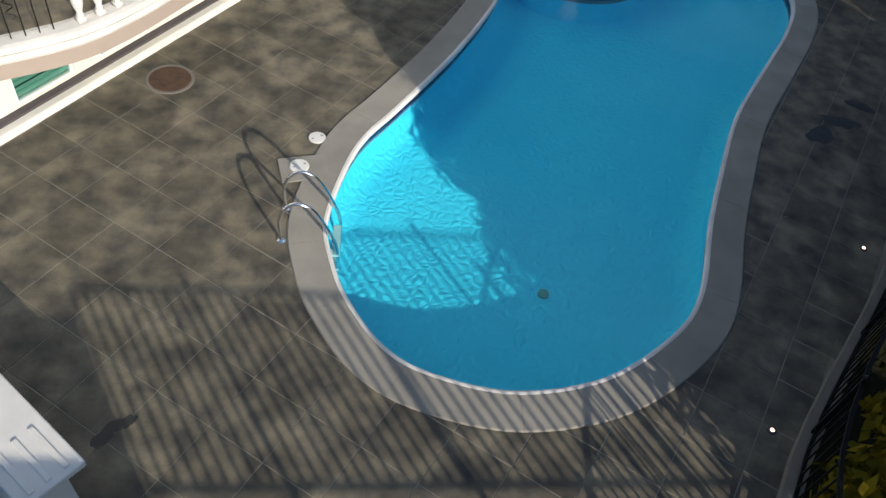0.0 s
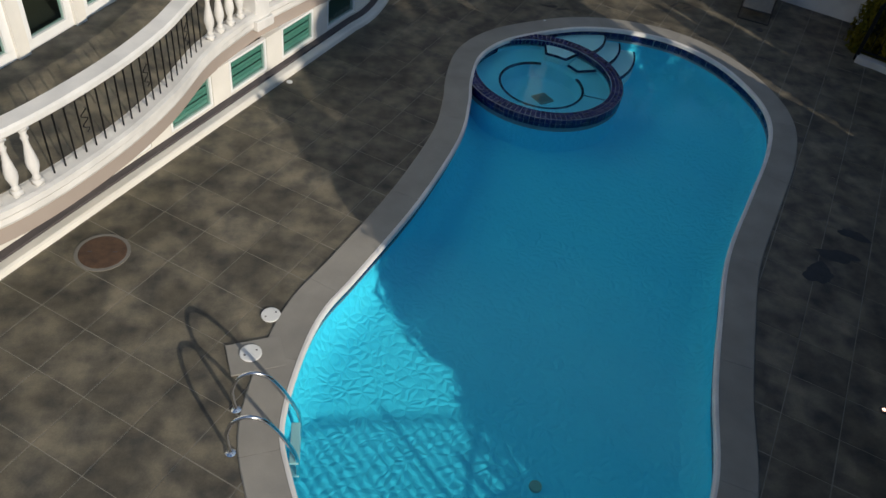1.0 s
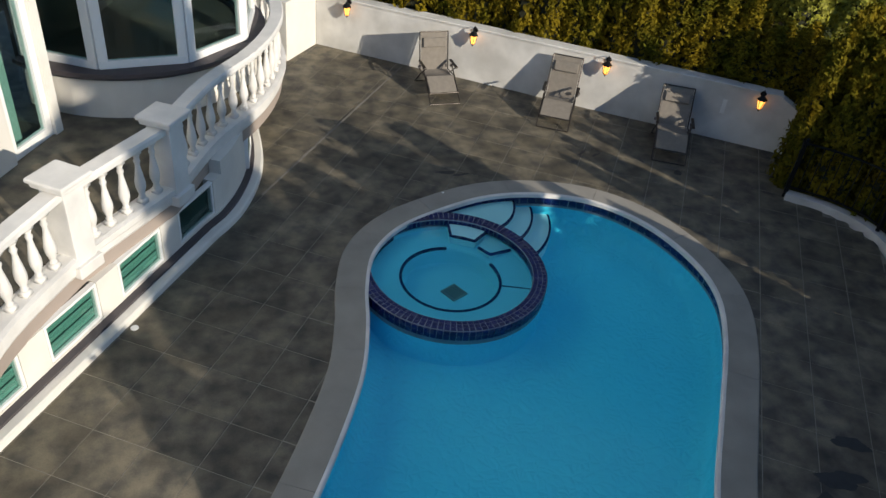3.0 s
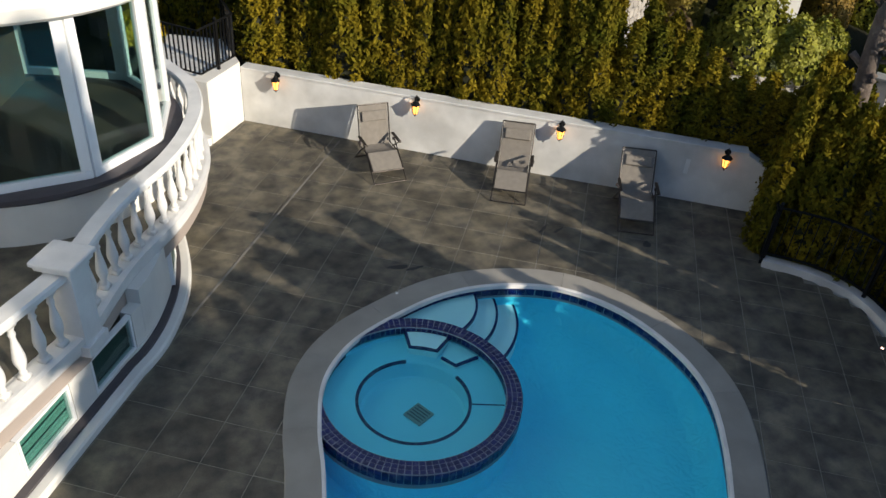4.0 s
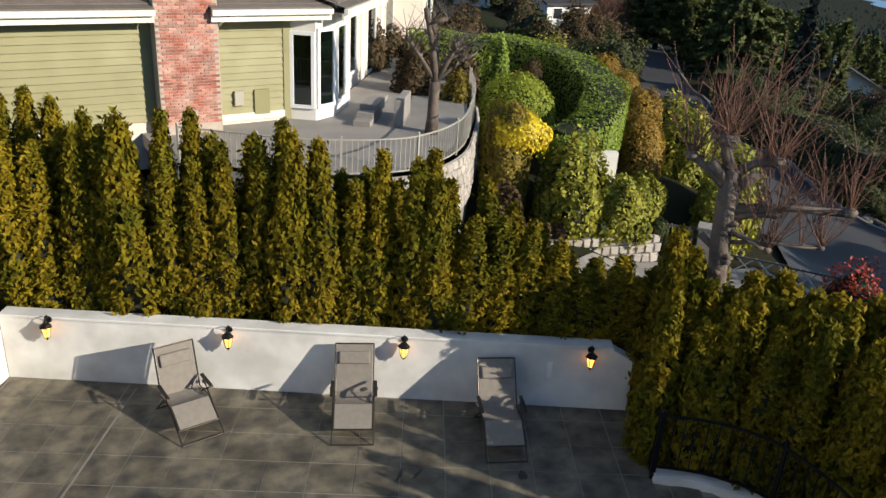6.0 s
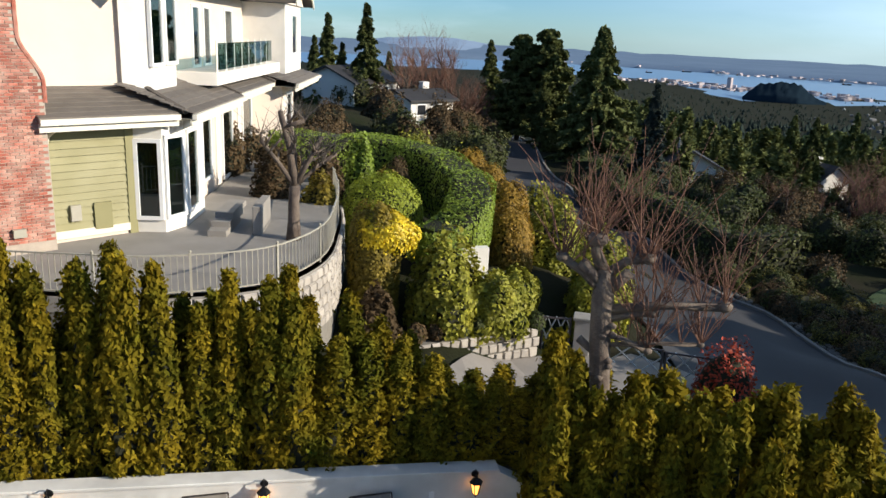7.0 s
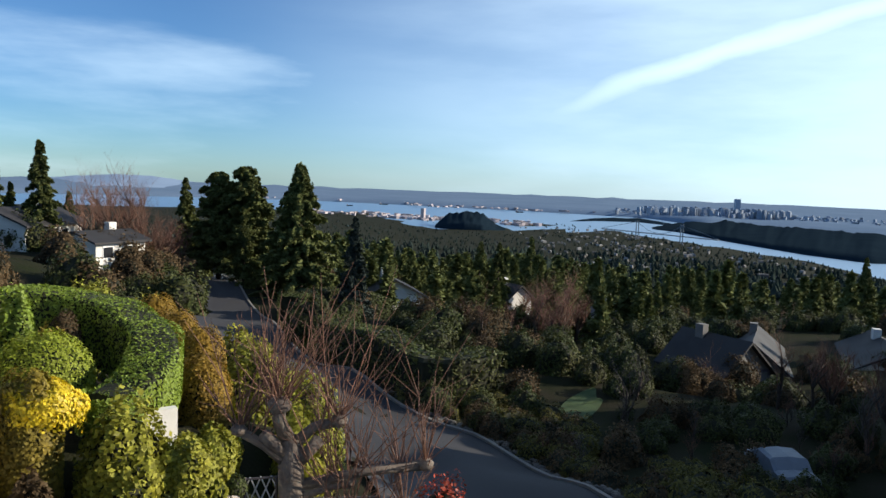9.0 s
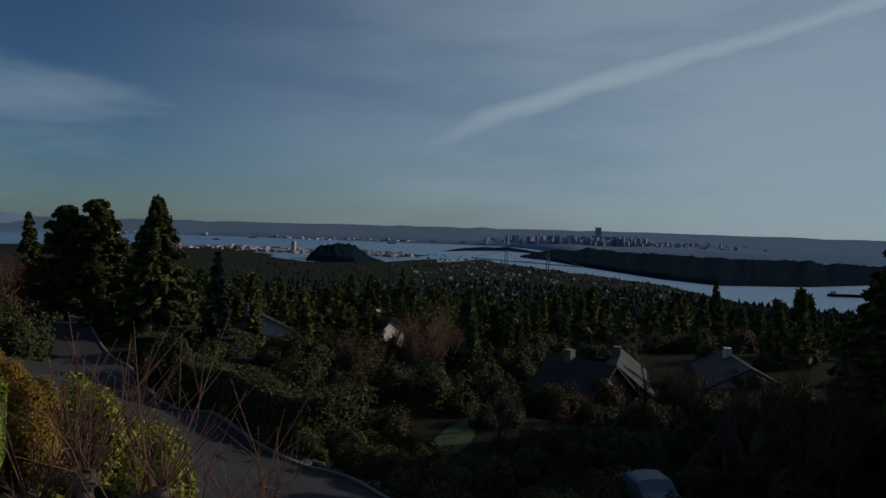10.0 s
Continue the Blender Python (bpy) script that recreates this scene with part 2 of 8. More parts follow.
# ---- mesh tools ----
class Mesh:
    """Collects vertices and faces of one part."""

    def __init__(self):
        self.v, self.f = [], []

    def add(self, verts, faces):
        k = len(self.v)
        self.v += [tuple(p) for p in verts]
        self.f += [tuple(i + k for i in f) for f in faces]
        return self

    def box(self, centre, size, rz=0.0, m=None):
        x, y, z = (s / 2 for s in size)
        pts = [Vector(p) for p in ((-x, -y, -z), (x, -y, -z), (x, y, -z), (-x, y, -z), (-x, -y, z), (x, -y, z), (x, y, z), (-x, y, z))]
        q = Matrix.Translation(centre) @ (m or Matrix.Rotation(rz, 4, "Z"))
        return self.add([q @ p for p in pts], [(0, 3, 2, 1), (4, 5, 6, 7), (0, 1, 5, 4), (1, 2, 6, 5), (2, 3, 7, 6), (3, 0, 4, 7)])

    def bar(self, a, b, w, h):
        """A beam of rectangular section from a to b, w wide in plan and h high."""
        a, b = Vector(a), Vector(b)
        d = (b - a).normalized()
        s = d.cross(Vector((0, 0, 1)))
        s = s.normalized() * w / 2 if s.length > 1e-5 else Vector((w / 2, 0, 0))
        t = s.cross(d).normalized() * h / 2
        pts = [a - s - t, a + s - t, a + s + t, a - s + t, b - s - t, b + s - t, b + s + t, b - s + t]
        return self.add(pts, [(0, 1, 2, 3), (7, 6, 5, 4), (0, 4, 5, 1), (1, 5, 6, 2), (2, 6, 7, 3), (3, 7, 4, 0)])

    def prism(self, poly, z0, z1):
        n = len(poly)
        area = sum(poly[i][0] * poly[(i + 1) % n][1] - poly[(i + 1) % n][0] * poly[i][1] for i in range(n))
        poly = poly if area > 0 else poly[::-1]
        v = [(x, y, z0) for x, y in poly] + [(x, y, z1) for x, y in poly]
        return self.add(v, [tuple(range(n))[::-1], tuple(range(n, 2 * n))] + [(i, (i + 1) % n, n + (i + 1) % n, n + i) for i in range(n)])

    def lathe(self, profile, centre=(0, 0, 0), n=16):
        """profile: (radius, z) from the bottom up."""
        cx, cy, cz = centre
        v, f = [], []
        for r, z in profile:
            v += [(cx + r * math.cos(2 * math.pi * i / n), cy + r * math.sin(2 * math.pi * i / n), cz + z) for i in range(n)]
        for j in range(len(profile) - 1):
            f += [(j * n + i, j * n + (i + 1) % n, (j + 1) * n + (i + 1) % n, (j + 1) * n + i) for i in range(n)]
        f += [tuple(range(n))[::-1], tuple(range((len(profile) - 1) * n, len(profile) * n))]
        return self.add(v, f)

    def tube(self, pts, radii, n=8):
        pts = [Vector(p) for p in pts]
        if not hasattr(radii, "__len__"):
            radii = [radii] * len(pts)
        v, f = [], []
        up = None
        for i, p in enumerate(pts):
            d = (pts[min(i + 1, len(pts) - 1)] - pts[max(i - 1, 0)]).normalized()
            if up is None:
                up = d.orthogonal().normalized()
            up = (up - d * up.dot(d)).normalized()
            s = d.cross(up)
            v += [p + (up * math.cos(2 * math.pi * k / n) + s * math.sin(2 * math.pi * k / n)) * radii[i] for k in range(n)]
        for j in range(len(pts) - 1):
            f += [(j * n + i, j * n + (i + 1) % n, (j + 1) * n + (i + 1) % n, (j + 1) * n + i) for i in range(n)]
        f += [tuple(range(n))[::-1], tuple(range((len(pts) - 1) * n, len(pts) * n))]
        return self.add(v, f)

    def sweep(self, path, section, closed=False):
        """Carries a section of (outward, up) points along a plan path; outward is to the right of the way."""
        n, k = len(path), len(section)
        v, f = [], []
        for i in range(n):
            a = Vector(path[(i - 1) % n if closed else max(i - 1, 0)][:2])
            b = Vector(path[(i + 1) % n if closed else min(i + 1, n - 1)][:2])
            d = (b - a).normalized()
            s = Vector((d.y, -d.x))
            z = path[i][2] if len(path[i]) > 2 else 0.0
            v += [(path[i][0] + s.x * o, path[i][1] + s.y * o, z + h) for o, h in section]
        for i in range(n if closed else n - 1):
            j = (i + 1) % n
            f += [(i * k + q, i * k + (q + 1) % k, j * k + (q + 1) % k, j * k + q) for q in range(k)]
        if not closed:
            f += [tuple(range(k))[::-1], tuple(range((n - 1) * k, n * k))]
        return self.add(v, f)

    def data(self, name, mat, smooth=False):
        me = bpy.data.meshes.new(name)
        me.from_pydata(self.v, [], self.f)
        if mat:
            me.materials.append(mat)
        b = bmesh.new()
        b.from_mesh(me)
        bmesh.ops.recalc_face_normals(b, faces=b.faces)
        b.to_mesh(me)
        b.free()
        if smooth:
            me.polygons.foreach_set("use_smooth", [True] * len(me.polygons))
        return me


def part(name, mesh, mat, parent=None, label="", smooth=False, bevel=0.0):
    ob = new(name, mesh.data(name, mat, smooth) if isinstance(mesh, Mesh) else mesh)
    if parent:
        ob.parent = parent
        ob.matrix_parent_inverse = parent.matrix_basis.inverted()
    if bevel:
        b = ob.modifiers.new("bevel", "BEVEL")
        b.width, b.segments, b.limit_method = bevel, 2, "ANGLE"
    return tagged(ob, label)


def thing(name, label, category, group="", kind="", at=None):
    e = new(name)
    e.empty_display_size = 0.2
    if at is not None:
        e.matrix_basis = at
    return tagged(e, label, category, group, kind)


def spline(pts, per=6, closed=True):
    """Catmull-Rom curve through plan points."""
    out, n = [], len(pts)
    for i in range(n if closed else n - 1):
        p = [pts[(i + k) % n] if closed else pts[min(max(i + k, 0), n - 1)] for k in (-1, 0, 1, 2)]
        for j in range(per):
            t = j / per
            w = (-t ** 3 + 2 * t * t - t, 3 * t ** 3 - 5 * t * t + 2, -3 * t ** 3 + 4 * t * t + t, t ** 3 - t * t)
            out.append(tuple(sum(w[k] * p[k][c] for k in range(4)) / 2 for c in range(len(pts[0]))))
    if not closed:
        out.append(tuple(pts[-1]))
    return out


def offset(path, d, closed=True):
    """Moves a plan path by d to its right."""
    out, n = [], len(path)
    for i in range(n):
        a = path[(i - 1) % n] if closed else path[max(i - 1, 0)]
        b = path[(i + 1) % n] if closed else path[min(i + 1, n - 1)]
        x, y = b[0] - a[0], b[1] - a[1]
        r = math.hypot(x, y)
        out.append((path[i][0] + y / r * d, path[i][1] - x / r * d))
    return out


def inside(x, y, poly):
    hit = False
    for (ax, ay), (bx, by) in zip(poly, poly[1:] + poly[:1]):
        if (ay > y) != (by > y) and x < (bx - ax) * (y - ay) / (by - ay) + ax:
            hit = not hit
    return hit


def along(path, step, start=0.0, end=None):
    """Points at even steps along a plan path, with the way's angle."""
    acc, out, want = 0.0, [], start
    for a, b in zip(path, path[1:]):
        d = math.hypot(b[0] - a[0], b[1] - a[1])
        while want <= acc + d and (end is None or want <= end):
            k = (want - acc) / d
            out.append((a[0] + (b[0] - a[0]) * k, a[1] + (b[1] - a[1]) * k, math.atan2(b[1] - a[1], b[0] - a[0])))
            want += step
        acc += d
    return out


def leaves(rng, centres, normals, size, stretch=1.6, up=0.0, loose=0.55):
    """Small leaf blades: vertex and face arrays for from_pydata."""
    n = len(centres)
    nrm = normals + rng.normal(0, loose, (n, 3))
    nrm /= np.linalg.norm(nrm, axis=1, keepdims=True) + 1e-9
    a = rng.normal(0, 1, (n, 3)) + np.array([0, 0, up])
    a -= nrm * np.sum(a * nrm, axis=1, keepdims=True)
    a /= np.linalg.norm(a, axis=1, keepdims=True) + 1e-9
    b = np.cross(nrm, a)
    s = (size * rng.uniform(0.6, 1.3, n))[:, None]
    tip, base = centres + a * s * stretch / 2, centres - a * s * stretch / 2
    l, r = centres + b * s * 0.5, centres - b * s * 0.5
    v = np.stack([base, l, tip, r], 1).reshape(-1, 3)
    f = np.arange(n * 4).reshape(n, 4)
    return v, f


def leaf_mesh(name, v, f, mat):
    me = bpy.data.meshes.new(name)
    me.from_pydata(v.tolist(), [], f.tolist())
    me.materials.append(mat)
    return me

# ---- terrain ----
HERE = (5.0, 12.0, 7.5)
ANCHORS = [(5, 10, -3), (0, 0, -3), (10, 15, -3), (0, 22, -2), (8, 21, -1.5), (14, 14, -2.2), (14, 19, -1.0), (13, 24, 0.2), (8, 28, 1.2), (8, 40, 1.5), (17, 27, -0.9), (16, 33, 1.4),
           (20, 24.6, -2.0), (23, 24, -2.5), (20, 30, 0.6), (25, 31, -0.6), (22, 38, 1.3), (30, 34, -2.6), (24, 19, -3.2), (31, 21, -4.6),
           (34, 28, -4.9), (40, 23, -5.7), (44, 31, -5.8), (52, 46, -6.0), (66, 62, -5.8), (84, 80, -5.0), (40, 48, -2), (60, 85, 0.2), (40, 70, 1),
           (48, 24, -6.0), (44, 13, -5.4), (72, 16, -9.2), (90, 45, -12.0), (30, -5, -5), (60, -20, -8)]
SHORE = [(0, 2.2), (57, 2.26), (66, 2.5), (76.7, 2.75), (82.6, 3.54), (90.3, 4.37), (95.7, 5.42), (99.6, 5.65), (115, 6.0), (180, 6.0)]


def near_height(x, y):
    w = s = 0.0
    for ax, ay, az in ANCHORS:
        k = 1.0 / ((x - ax) ** 2 + (y - ay) ** 2 + 1.5) ** 1.6
        w += k
        s += k * az
    return s / w


def dip_at(az):
    az = abs((az + 180) % 360 - 180)
    return float(np.interp(az, [a for a, _ in SHORE], [d for _, d in SHORE]))


def height(x, y):
    r = math.hypot(x - HERE[0], y - HERE[1])
    if r < 80:
        return near_height(x, y)
    d = dip_at(math.degrees(math.atan2(x - HERE[0], y - HERE[1])))
    rs = 67.5 / math.tan(radians(d))
    k = min(max(math.log(r / 130) / math.log(rs / 130), -0.3), 1.0)
    near_dip = float(np.interp(abs((math.degrees(math.atan2(x - HERE[0], y - HERE[1])) + 180) % 360 - 180), [54, 63], [7.2, 9.6]))
    far = HERE[2] - r * math.tan(radians(near_dip + (d - near_dip) * k)) if r < rs else -60 - (r - rs) * 0.03
    far += 1.2 * noise.noise((x / 60, y / 60, 0)) * min(1, (r - 80) / 100) if r < rs * 0.97 else 0
    far = max(far, -75)
    k = min(1.0, (r - 80) / 60)
    return near_height(x, y) * (1 - k) + far * k


def polar(az, r, z=None):
    x, y = HERE[0] + r * math.sin(radians(az)), HERE[1] + r * math.cos(radians(az))
    return (x, y, height(x, y) if z is None else z)


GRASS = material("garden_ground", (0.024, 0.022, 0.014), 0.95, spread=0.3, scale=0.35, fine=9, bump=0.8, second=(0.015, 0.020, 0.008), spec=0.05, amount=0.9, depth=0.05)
m = Mesh()
radii = [0.5] + [2.0 * 1.09 ** i for i in range(91)]
STEPS = 200
for r in radii:
    for i in range(STEPS):
        m.v.append(polar(360 * i / STEPS, r))
for j in range(len(radii) - 1):
    m.f += [(j * STEPS + i, j * STEPS + (i + 1) % STEPS, (j + 1) * STEPS + (i + 1) % STEPS, (j + 1) * STEPS + i) for i in range(STEPS)]
m.f.append(tuple(range(STEPS)))
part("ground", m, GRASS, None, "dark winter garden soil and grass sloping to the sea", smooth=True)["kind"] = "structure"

# ---- pool outline ----
POOL = spline([(2.26, 6.31), (3.28, 6.54), (4.2, 7.18), (4.68, 7.85), (5.07, 8.96), (5.5, 10.0), (6.1, 11.3), (6.95, 12.6), (7.7, 13.75),
               (8.13, 14.7), (8.18, 15.6), (7.87, 16.63), (7.2, 17.4), (6.25, 17.75), (5.3, 17.75), (4.3, 17.4), (3.6, 17.0), (3.1, 16.4),
               (2.85, 15.6), (2.72, 14.8), (2.45, 13.8), (1.73, 12.3), (0.88, 10.89), (0.43, 10.18), (0.18, 9.44), (0.04, 8.6), (0.14, 8.02),
               (0.35, 7.45), (0.8, 6.8), (1.37, 6.47)], 6)
WATER_Z = -0.11
U, V = Vector((0.568, 0.823)), Vector((0.823, -0.568))     # along the house, and away from it
SPA = (4.24, 15.93)

# deck bed: a sheet with the pool cut out
outer = [(-12, -2), (4.3, -2.0), (4.75, 5.25), (7.05, 8.2), (9.6, 11.6), (11.25, 14.0), (11.75, 15.6), (11.5, 16.45), (10.9, 17.05), (12.0, 18.6), (3.3, 24.6), (0, 26), (-12, 20)]
DECK_EDGE = outer


def ring_between(inner, outer_pts, z):
    """Triangulated sheet between a closed curve and a boundary round it."""
    b = bmesh.new()
    loops = []
    for pts in (inner, outer_pts):
        vs = [b.verts.new((x, y, z)) for x, y in pts]
        loops += [b.edges.new((vs[i], vs[(i + 1) % len(vs)])) for i in range(len(vs))]
    bmesh.ops.triangle_fill(b, edges=loops, use_beauty=True)
    me = bpy.data.meshes.new("sheet")
    b.to_mesh(me)
    b.free()
    return me


me = ring_between(offset(POOL, 0.1), outer, -0.006)
me.materials.append(JOINT)
deck = new("floor", me)
tagged(deck, "dark slate paving round the pool, stained and worn", "floor", kind="structure")

# pool shell
shell = thing("pool", "kidney-shaped blue plastered swimming pool sunk in the deck", "pool", kind="structure")
m = Mesh()
rings = [(0.0, -0.26), (0.0, -0.42), (-0.10, -0.58), (-0.3, -0.66)]
n = len(POOL)
for o, z in rings:
    m.v += [(x, y, z) for x, y in offset(POOL, o)]
for j in range(len(rings) - 1):
    m.f += [(j * n + i, (j + 1) * n + i, (j + 1) * n + (i + 1) % n, j * n + (i + 1) % n) for i in range(n)]
m.f.append(tuple(range((len(rings) - 1) * n, len(rings) * n)))
part("basin", m, PLASTER, shell, smooth=True)
m = Mesh()
m.v = [(x, y, z) for z in (0.0, -0.26) for x, y in POOL]
m.f = [(i, (i + 1) % n, n + (i + 1) % n, n + i) for i in range(n)]
part("waterline_band", m, GROUT, shell)
m = Mesh()
m.v = [(x, y, WATER_Z) for x, y in offset(POOL, 0.02)]
m.f = [tuple(range(n))]
part("water", m, WATER, shell, "still clear blue pool water")
# main drain and a hatch on the floor
m = Mesh().lathe([(0.0, 0), (0.075, 0), (0.07, 0.03), (0.0, 0.04)], (2.86, 8.19, -0.66), 16)
part("floor_drain", m, TEAL, shell)

# entry steps beside the spa
for rad, z in ((1.67, -0.42), (1.33, -0.28), (1.0, -0.15)):
    m = Mesh()
    for i in range(60):
        for j in range(10):
            a0, a1, r0, r1 = (2 * math.pi * i / 60, 2 * math.pi * (i + 1) / 60, rad * j / 10, rad * (j + 1) / 10)
            cx, cy = 4.9 + (r0 + r1) / 2 * math.cos((a0 + a1) / 2), 17.9 + (r0 + r1) / 2 * math.sin((a0 + a1) / 2)
            if math.hypot(cx - SPA[0], cy - SPA[1]) > 1.44:
                q = [(4.9 + r * math.cos(a), 17.9 + r * math.sin(a)) for a, r in ((a0, r0), (a0, r1), (a1, r1), (a1, r0))]
                m.add([(*p, z) for p in q], [(0, 1, 2, 3)])
                if j == 9:
                    m.add([(*q[1], z), (*q[2], z), (*q[2], -0.7), (*q[1], -0.7)], [(0, 1, 2, 3)])
    part("step", m, STEP_PLASTER, shell)
    m = Mesh().sweep([(4.9 + rad * math.cos(radians(a)), 17.9 + rad * math.sin(radians(a))) for a in range(-75, 5, 5)],
                     [(-0.035, 0.004 + z), (0.004, 0.004 + z), (0.004, z - 0.04), (-0.035, z - 0.04)])
    part("step_edge", m, NAVY, shell, "dark blue tiled step edge")

# ---- spa ----
spa = thing("spa", "round hot tub in the pool with a navy tiled rim", "hot tub", at=Matrix.Translation((*SPA, -1.0)))


def circle(r, z, k=64):
    return [(SPA[0] + r * math.cos(2 * math.pi * i / k), SPA[1] + r * math.sin(2 * math.pi * i / k), z) for i in range(k)]


def stack(rows, k=64):
    m = Mesh()
    for r, z in rows:
        m.v += circle(r, z, k)
    for j in range(len(rows) - 1):
        m.f += [(j * k + i, j * k + (i + 1) % k, (j + 1) * k + (i + 1) % k, (j + 1) * k + i) for i in range(k)]
    return m


m = stack([(1.235, 0.0), (1.235, -0.2), (0.77, -0.23), (0.75, -0.26), (0.74, -0.5), (0.70, -0.52)])
m.f.append(tuple(range(5 * 64, 6 * 64)))
part("tub_lining", m, SPA_PLASTER, spa, smooth=False)
part("rim", stack([(1.235, -0.14), (1.235, 0.006), (1.44, 0.006), (1.445, -0.01), (1.445, -0.24)]), GROUT, spa)
part("outer_wall", stack([(1.44, -0.24), (1.44, -1.0)]), PLASTER, spa)
m = Mesh()
m.v = circle(1.234, -0.045)
m.f = [tuple(range(64))]
part("spa_water", m, SPA_WATER, spa, "clear still water in the hot tub")
grate = part("drain_grate", Mesh().box((SPA[0] + 0.08, SPA[1] - 0.02, -0.505), (0.3, 0.3, 0.02), 0.5), TAUPE, spa, "square grey drain grate")
for k in range(5):
    q = Matrix.Translation((SPA[0] + 0.08, SPA[1] - 0.02, -0.492)) @ Matrix.Rotation(0.5, 4, "Z")
    part("grate_slot", Mesh().box(q @ Vector((-0.1 + 0.05 * k, 0, 0)), (0.018, 0.24, 0.006), 0.5), DARK_TRIM, grate)


def polar_pts(r, a0, a1, k=10):
    return [(SPA[0] + r * math.cos(radians(a0 + (a1 - a0) * i / k)), SPA[1] + r * math.sin(radians(a0 + (a1 - a0) * i / k))) for i in range(k + 1)]


EDGE_SEC = [(-0.03, 0.003), (0.012, 0.003), (0.012, -0.03), (-0.03, -0.03)]
part("bench_edge", Mesh().sweep(polar_pts(0.775, 80, 380, 50), [(o, h - 0.222) for o, h in EDGE_SEC]), NAVY, spa, "dark tiled edge of the tub bench")
part("bench_joint", Mesh().bar((*polar_pts(0.79, -22, -22, 1)[0], -0.222), (*polar_pts(1.225, -22, -22, 1)[0], -0.2), 0.015, 0.012), NAVY, spa)
# moulded seats at the back: a wide one under the coping and a lower wedge beside it
for back, front, z in ((polar_pts(1.23, 47, 78), [polar_pts(0.91, 76, 76, 1)[0], polar_pts(0.89, 63, 63, 1)[0], polar_pts(0.90, 50, 50, 1)[0]], -0.075),
                       (polar_pts(1.23, 23, 47), [polar_pts(0.87, 45, 45, 1)[0], polar_pts(0.86, 28, 28, 1)[0]], -0.15)):
    part("seat_step", Mesh().prism(back + front, -0.4, z), STEP_PLASTER, spa)
    part("seat_edge", Mesh().sweep([back[-1]] * (z > -0.1) + front + [back[0]], [(o, h + z) for o, h in EDGE_SEC]), NAVY, spa)

# ---- retaining wall ----
W0, W1 = Vector((3.28, 24.52)), Vector((11.95, 18.6))
wd = (W1 - W0).normalized()
wn = Vector((-wd.y, wd.x)) * -1          # towards the deck
wn = wn if wn.y < 0 else -wn
wall = thing("wall_back", "low white rendered retaining wall, stained along its top", "wall", kind="structure")
b0, b1 = W0 - wn * 0.26, W1 - wn * 0.26
m = Mesh()
chamfer = W1 - wd * 0.38
pts = [(W0, 0, 1.16), (chamfer, 0, 1.16), (W1, 0, 0.98)]
front = [(*W0, -0.3), (*W1, -0.3), (*W1, 0.95), (*chamfer, 1.15), (*W0, 1.15)]
back = [(x - wn.x * 0.26, y - wn.y * 0.26, z) for x, y, z in front]
m.add(front + back, [(0, 1, 2, 3, 4), (9, 8, 7, 6, 5)] + [(i, 5 + i, 5 + (i + 1) % 5, (i + 1) % 5) for i in range(5)])
part("wall_body", m, RENDER, wall, bevel=0.012)
m = Mesh().sweep([(*W0, 1.15), (*chamfer, 1.15)], [(0.02, 0.0), (0.02, 0.05), (-0.28, 0.05), (-0.28, 0.0)])
part("wall_cap", m, RENDER, wall, bevel=0.01)
m = Mesh().box(((W0 + wd * 9.1).x + wn.x * 0.004, (W0 + wd * 9.1).y + wn.y * 0.004, 0.72), (0.08, 0.012, 0.30), math.atan2(wd.y, wd.x))
part("cover_plate", m, LID_WHITE, wall)
# planting bed behind the wall
bed = [tuple(W0 - wn * 0.27), tuple(W1 - wn * 0.27), (13.4, 19.9), tuple(Vector((4.3, 26.4)) - wd * 4.5), tuple(W0 - wd * 4.5 - wn * 1.75), tuple(W0 - wd * 0.3 - wn * 1.5)]
part("planting_bed", Mesh().prism(bed, -1.5, 1.03), SOIL, None, "dark soil bed behind the retaining wall")["kind"] = "structure"

# corner pier, with steps going up behind it
m = Mesh().prism([(2.53, 23.55), (3.28, 24.52), (3.1, 25.9), (2.0, 26.4), (1.6, 24.4)], -0.3, 1.3)
pier = part("wall_corner", m, STUCCO, None, "white rendered corner wall with an iron railing", bevel=0.015)
pier["kind"] = "structure"
part("kerb_block", Mesh().prism([(2.2, 23.35), (2.5, 23.5), (2.45, 24.2), (1.9, 24.0)], -0.2, 0.16), STUCCO, pier)


def picket_fence(path, z, high, label, step=0.11, post_step=1.7, cat="fence", mat=None, group="", bar=0.016, phase=0.0):
    mat = mat or IRON
    f = thing("metal_fence", label, cat, group)
    f.location = (path[0][0], path[0][1], z)
    pts3 = lambda h: [(x, y, z + h) for x, y in path]
    for h in (0.1, high):
        part("rail", Mesh().sweep(pts3(h), [(-0.02, -0.015), (0.02, -0.015), (0.02, 0.015), (-0.02, 0.015)]), mat, f)
    me = Mesh().box((0, 0, (high + 0.1) / 2), (bar, bar, high - 0.1)).data("picket", mat)
    me_post = Mesh().box((0, 0, high / 2 + 0.02), (0.05, 0.05, high + 0.06)).lathe([(0.03, high + 0.05), (0.035, high + 0.08), (0.0, high + 0.11)], n=8).data("post", mat)
    for nm, data, st, first in (("picket", me, step, 0.0), ("post", me_post, post_step, phase)):
        for x, y, a in along(path, st, first):
            o = part(nm, data, None, f)
            o.matrix_basis = f.matrix_basis.inverted() @ pose(x, y, z, 0, 0, math.degrees(a))
            o.matrix_parent_inverse = Matrix()
    return f


